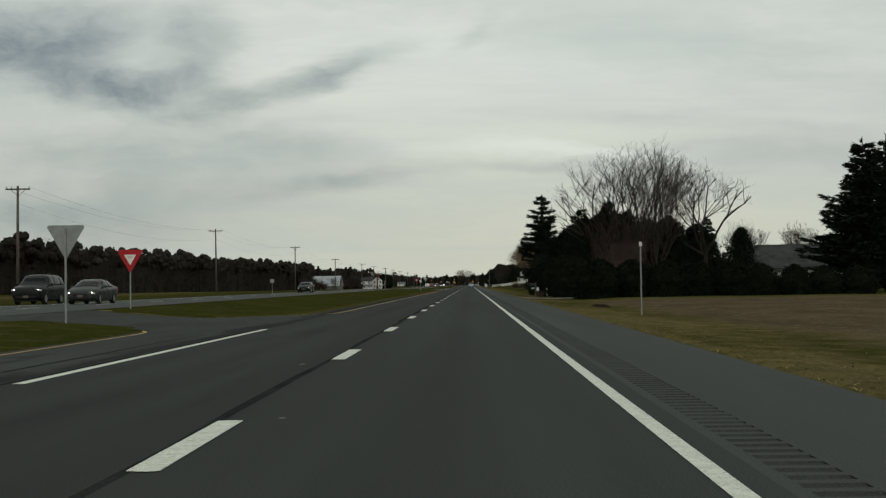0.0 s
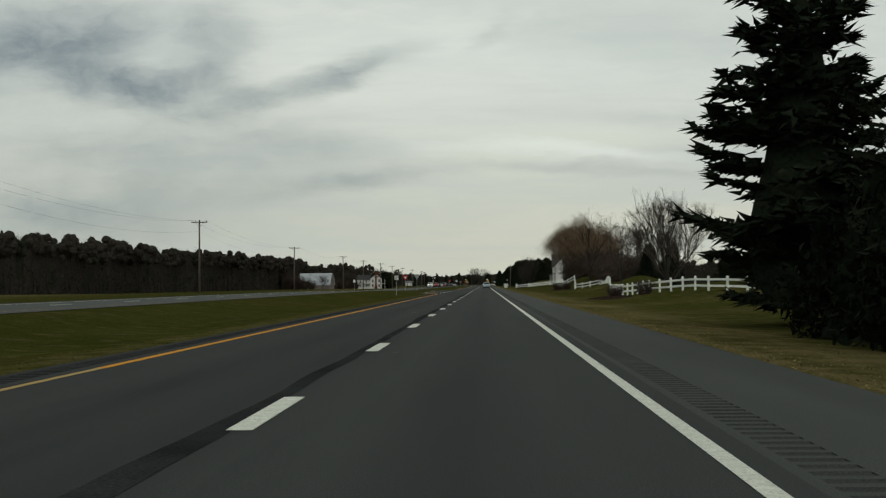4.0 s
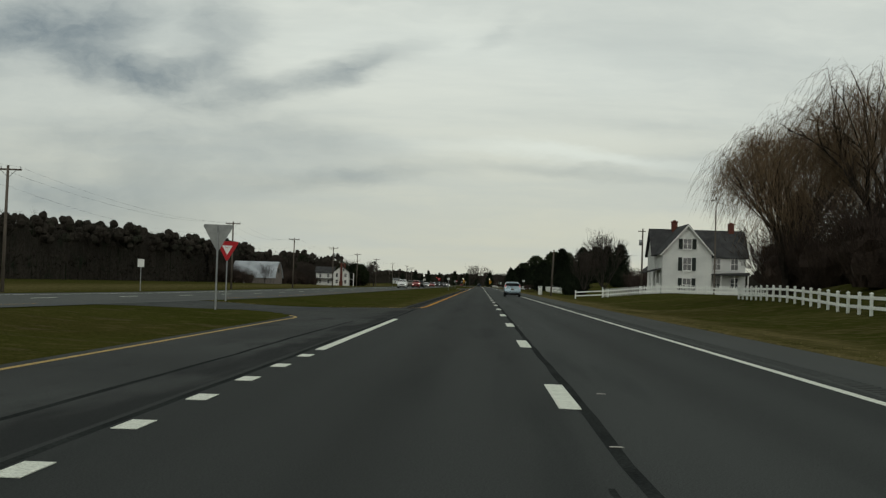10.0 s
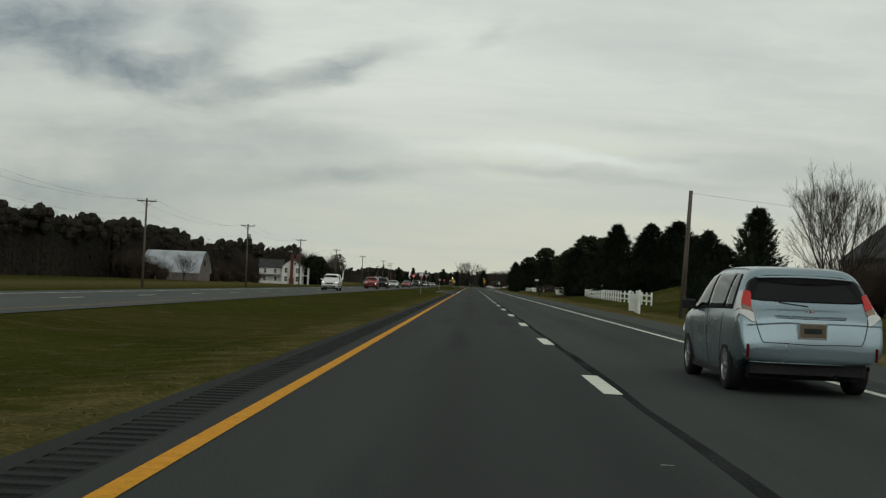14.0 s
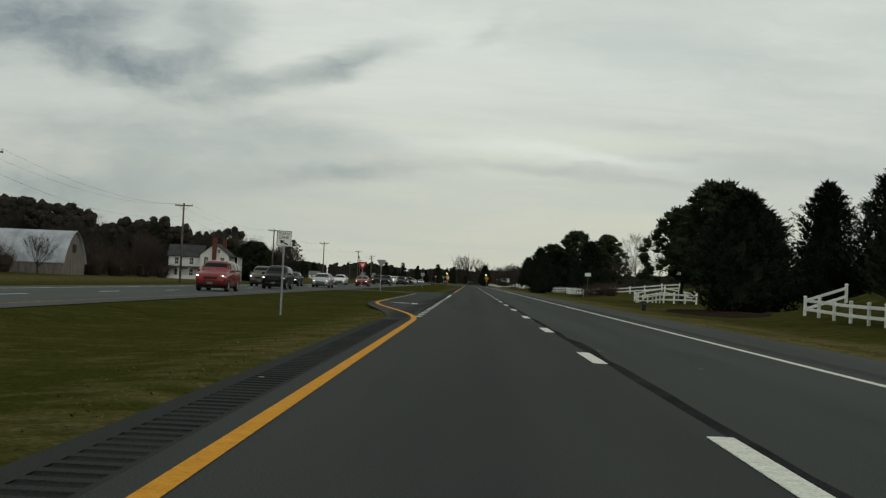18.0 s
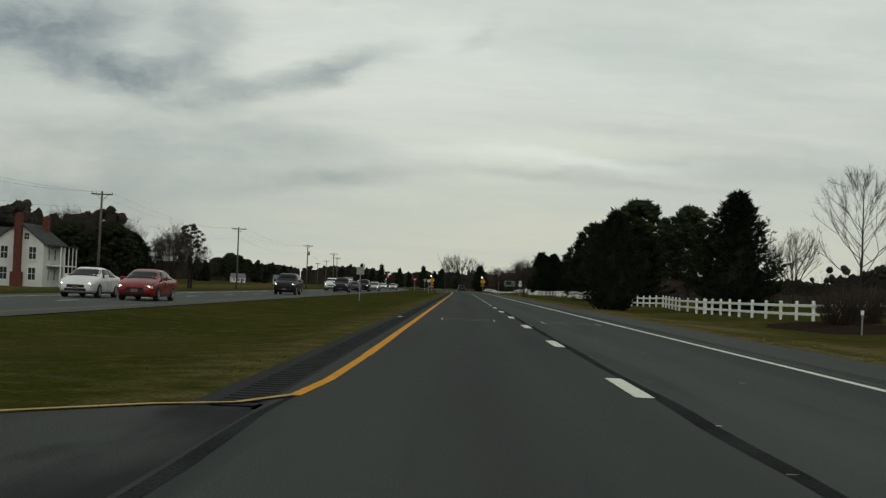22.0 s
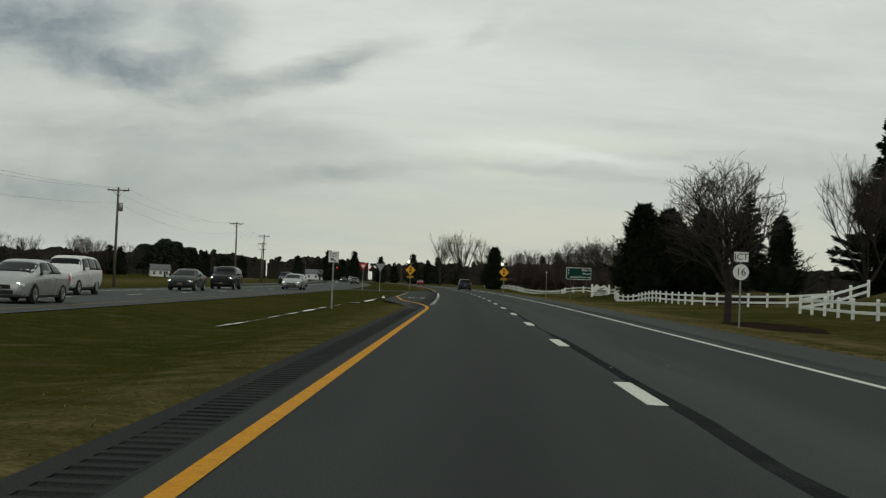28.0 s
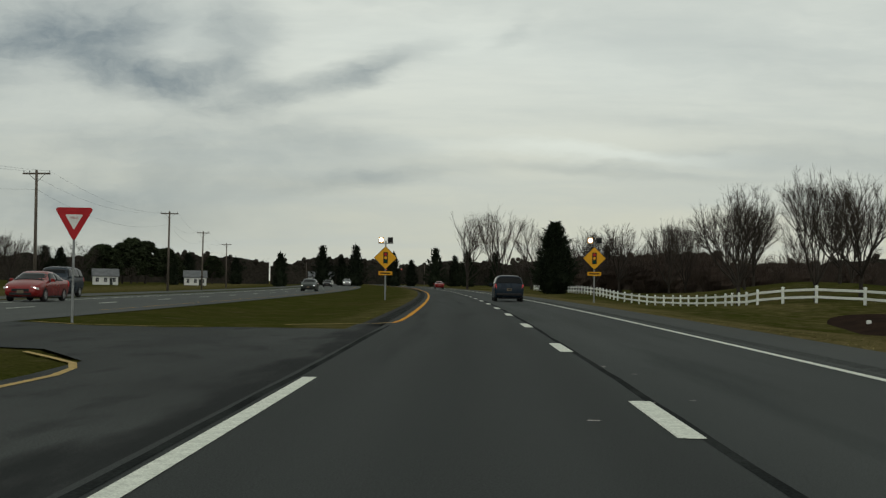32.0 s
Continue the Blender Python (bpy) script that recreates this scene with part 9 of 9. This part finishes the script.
def tail_details(e, mat, sh, yp, pz):
    """The close-up details of the pale blue hatchback's tail and flanks."""
    fr = part("plate_frame", MB().box(-0.175, 0.175, yp - 0.012, yp + 0.05, pz - 0.098, pz + 0.098, 0.006), M_RIM, e, "chrome plate frame")
    for sg in (1, -1):
        q = lambda *pts: [(sg * x, y, z) for x, y, z in pts]
        part("tail_light", sh.on(q((0.705, -2.10, 1.10), (0.80, -2.0, 1.10), (0.745, -1.88, 1.27), (0.69, -1.95, 1.27)), off=0.016, round_=0.12), M_REDL, e, "lit red tail lamp")
        part("turn_signal", sh.on(q((0.70, -2.16, 1.01), (0.81, -2.08, 1.01), (0.80, -2.0, 1.095), (0.705, -2.10, 1.095)), off=0.014, round_=0.12), M_AMBER, e, "smoky amber lamp lens")
        part("reverse_light", sh.on(q((0.69, -2.24, 0.87), (0.86, -2.12, 0.88), (0.865, -2.02, 1.005), (0.70, -2.16, 1.005)), off=0.014, round_=0.15), M_CLEAR, e, "clear lower lamp lens")
        part("side_lens", sh.on(q((0.815, -2.08, 1.01), (0.885, -1.96, 1.02), (0.79, -1.78, 1.25), (0.75, -1.88, 1.265)), off=0.012, round_=0.15), M_CLEAR, e, "clear lamp lens wrapping the corner")
        c = sh.at(*sh.find((sg * 0.785, -2.30, 0.55)))
        part("reflector", MB().box(c.x - 0.017, c.x + 0.017, c.y - 0.012, c.y + 0.03, 0.47, 0.635, 0.006), M_REFL, e, "slim dark red bumper reflector")
        for pts in (((0.90, -0.18, 0.33), (0.90, -0.18, 0.95), (0.80, -0.18, 1.20)), ((0.90, -1.12, 0.62), (0.90, -1.24, 0.98)), ((0.90, -0.98, 0.36), (0.90, -1.12, 0.62)), ((0.90, 0.92, 0.36), (0.90, 1.02, 0.90))):
            part("door_seam", sh.seam(q(*pts), 0.005), M_PLAST, e)
        part("roof_rail", sh.seam(q((0.60, -1.5, 1.52), (0.62, -0.85, 1.57), (0.62, 0.0, 1.57), (0.60, 0.55, 1.50)), 0.012), mat, e)
    part("tailgate_seam", sh.seam([(-0.70, -2.0, 1.20), (-0.68, -2.24, 0.88), (-0.60, -2.31, 0.66), (0.0, -2.33, 0.645), (0.60, -2.31, 0.66), (0.68, -2.24, 0.88), (0.70, -2.0, 1.20)], 0.007, 8), M_PLAST, e)
    lip = MB()
    n = 16
    for i in range(n + 1):
        x = -0.60 + 1.2 * i / n
        b = 0.07 * (x / 0.6) ** 2
        zc = 1.505 - 0.02 * (x / 0.6) ** 2
        lip.v += [(x, -1.66 + b, zc + 0.012), (x, -1.95 + b, zc - 0.012), (x, -1.952 + b, zc - 0.026), (x, -1.70 + b, zc - 0.05)]
    lip.f = [(i * 4 + j, i * 4 + (j + 1) % 4, i * 4 + 4 + (j + 1) % 4, i * 4 + 4 + j) for i in range(n) for j in range(4)] + [(3, 2, 1, 0), (n * 4, n * 4 + 1, n * 4 + 2, n * 4 + 3)]
    part("spoiler", lip, mat, e)
    # added black slab that stands for the shade under the overhanging lip
    shade = MB()
    for i in range(n + 1):
        x = -0.58 + 1.16 * i / n
        b = 0.07 * (x / 0.6) ** 2
        zc = 1.505 - 0.02 * (x / 0.6) ** 2
        shade.v += [(x, -1.93 + b, zc - 0.030), (x, -1.905 + b, zc - 0.105), (x, -1.72 + b, zc - 0.09), (x, -1.72 + b, zc - 0.048)]
    shade.f = [(i * 4 + j, i * 4 + (j + 1) % 4, i * 4 + 4 + (j + 1) % 4, i * 4 + 4 + j) for i in range(n) for j in range(4)] + [(3, 2, 1, 0), (n * 4, n * 4 + 1, n * 4 + 2, n * 4 + 3)]
    part("spoiler_underside", shade, M_PLAST, e, "black slab drawn for the shade under the roof spoiler")
    part("valance", MB().box(-0.70, 0.70, -2.24, -1.90, 0.27, 0.47, 0.04), M_PLAST, e, "black lower valance")
    part("exhaust", MB().tube((0.30, -2.28, 0.27), (0.30, -1.9, 0.27), 0.028, 0.028, 8), M_RIM, e)
    part("garnish", sh.seam([(-0.44, -2.20, 0.972), (0.0, -2.22, 0.975), (0.44, -2.20, 0.972)], 0.016, 8), mat, e)
    # black line draws the shadow below the garnish lip
    part("garnish_shadow_gap", sh.seam([(-0.42, -2.21, 0.945), (0.0, -2.23, 0.948), (0.42, -2.21, 0.945)], 0.006, 8), M_PLAST, e)
    part("bumper_lip", sh.seam([(-0.74, -2.24, 0.42), (-0.4, -2.31, 0.40), (0.0, -2.32, 0.395), (0.4, -2.31, 0.40), (0.74, -2.24, 0.42)], 0.012, 8), mat, e)
    u, v = sh.find((0, -2.15, 1.04))
    yb = sh.at(u, v).y
    part("emblem", MB().prism([(0.065 * math.cos(a * 0.5236), 1.045 + 0.042 * math.sin(a * 0.5236)) for a in range(12)], yb - 0.02, yb + 0.03), M_RIM, e, "plain chrome oval")
    part("wiper", sh.seam([(0.0, -2.08, 1.12), (-0.2, -2.06, 1.14), (-0.36, -2.03, 1.15)], 0.012), M_PLAST, e)
    part("antenna", MB().tube((0, -1.45, 1.54), (0.0, -1.53, 1.64), 0.012, 0.006, 5), M_PLAST, e)


P_BLUE = paint("paint_pale_blue", (0.25, 0.325, 0.365), 0.75)
P_DARK = paint("paint_dark_grey", (0.014, 0.015, 0.016), 0.0)
P_BLACK = paint("paint_black", (0.006, 0.006, 0.007), 0.0)
P_NAVY = paint("paint_navy", (0.014, 0.022, 0.032), 0.0)
P_WHITE = paint("paint_white", (0.62, 0.62, 0.61), 0.0)
P_SILV = paint("paint_silver", (0.36, 0.37, 0.37))
P_RED = paint("paint_red", (0.19, 0.013, 0.012), 0.1)
P_GREEN = paint("paint_grey_green", (0.035, 0.042, 0.038), 0.0)
P_TAN = paint("paint_champagne", (0.11, 0.10, 0.08), 0.1)

pri = car("wagon", P_BLUE, "pale metallic blue hatchback wagon on the highway", lights=False, detail=True)
pri.matrix_basis = pose(2.50, 429.85, 0.0, 0, 0, 0)
van = car("van", P_NAVY, "dark blue minivan driving along the highway", lights=False)
X, Y = road(1014, 1.75)
van.matrix_basis = pose(X, Y, 0.0, 0, 0, heading(1014))

CARS = [("sedan", P_GREEN, -20.3, 66, "grey sedan on the opposite road"), ("suv", P_DARK, -24.2, 68, "dark car waiting at the crossover"), ("sedan", P_BLACK, -20.3, 163, "dark sedan on the opposite road"),
        ("suv", P_WHITE, -16.9, 548, "white sport utility vehicle with lit headlights"), ("suv", P_RED, -16.9, 603, "red sport utility vehicle with lit headlights"), ("suv", P_BLACK, -16.9, 626, "black sport utility vehicle with lit headlights"),
        ("suv", P_TAN, -20.3, 640, "olive sport utility vehicle with lit headlights"), ("sedan", P_BLACK, -20.3, 658, "dark sedan with lit headlights"), ("sedan", P_SILV, -16.9, 656, "silver sedan with lit headlights"),
        ("sedan", P_WHITE, -20.2, 705, "white sedan with lit headlights"), ("sedan", P_RED, -16.9, 703, "red sedan with lit headlights"), ("suv", P_DARK, -16.9, 751, "dark crossover with lit headlights"),
        ("pickup", P_BLACK, -20.4, 779, "black pickup truck with lit headlights"), ("suv", P_DARK, -16.9, 800, "dark sport utility vehicle with lit headlights"), ("suv", P_WHITE, -20.4, 822, "white sport utility vehicle with lit headlights"),
        ("sedan", P_DARK, -16.9, 817, "dark sedan with lit headlights"), ("suv", P_BLACK, -16.9, 834, "dark sport utility vehicle with lit headlights"), ("pickup", P_WHITE, -20.4, 846, "white pickup truck with lit headlights"),
        ("sedan", P_SILV, -16.9, 858, "silver sedan with lit headlights"), ("suv", P_WHITE, -20.4, 874, "white boxy sport utility vehicle with lit headlights"), ("sedan", P_GREEN, -20.4, 900, "dark green sedan with lit headlights"),
        ("suv", P_DARK, -20.4, 915, "dark sport utility vehicle with lit headlights"), ("sedan", P_SILV, -16.9, 931, "silver sedan with lit headlights"), ("sedan", P_WHITE, -20.4, 970, "white sedan with lit headlights"),
        ("sedan", P_RED, -22.3, 990, "red coupe with lit headlights"), ("suv", P_NAVY, -25.3, 1003, "grey-blue sport utility vehicle with lit headlights"), ("sedan", P_GREEN, -17.2, 1075, "dark sedan with lit headlights"),
        ("sedan", P_DARK, -20.4, 880 + 300, "dark sedan far down the road"), ("suv", P_SILV, -17, 1230, "silver vehicle far down the road"), ("sedan", P_RED, 1.8, 1180, "red car far down the highway")]
made = {}
for sh, pt, x, s, lb in CARS:
    key = (sh, pt.name)
    X, Y = road(s, x)
    z = zopp(s) if x < -10 else 0.0
    m = pose(X, Y, z, 0, 0, heading(s) + (180 if x < -10 else 0))
    if key not in made:
        made[key] = car(sh, pt, lb)
        made[key].matrix_basis = m
    else:
        tagged(copy_thing(made[key], m), label=lb)
# ------------------------------------------------------------------ grass along the pavement edges
rg = random.Random(13)
for name, mat, spans, per in (("grass", M_GRASSB, ((-6.6, -4.8), (6.5, 10.0)), 30), ("dry_grass", M_DRYB, ((6.35, 7.4), (6.4, 9.0)), 14)):
    v, f = [], []
    for s in range(0, 985):
        for a, b in spans:
            for i in range(per):
                x = (b if b < 0 else a) + (a - b if b < 0 else b - a) * rg.random() ** 1.7
                u = s + rg.random()
                bad = False
                if x < 0:
                    for c in CROSS:
                        w = u - c
                        if 260 < w < 353 and (x > bay_edge(w) - 0.1 if w < 336 else True):
                            bad = True
                if bad or (x > 0 and 90.5 < u < 98):
                    continue
                X, Y = road(u, x)
                z = gz(u, x) - 0.02
                h = rg.uniform(0.02, 0.05)
                t = rg.uniform(0, 6.28)
                w = rg.uniform(0.012, 0.03)
                k = len(v)
                dx, dy = math.cos(t) * w, math.sin(t) * w
                v += [(X - dx, Y - dy, z), (X + dx, Y + dy, z), (X + rg.gauss(0, 0.07), Y + rg.gauss(0, 0.07), z + h)]
                f.append((k, k + 1, k + 2))
    mb = MB()
    mb.v, mb.f = v, f
    tagged(part(name, mb, mat), "short winter grass blades along the road edge" if name == "grass" else "dry tan grass blades along the road edge", "grass", kind="stuff")
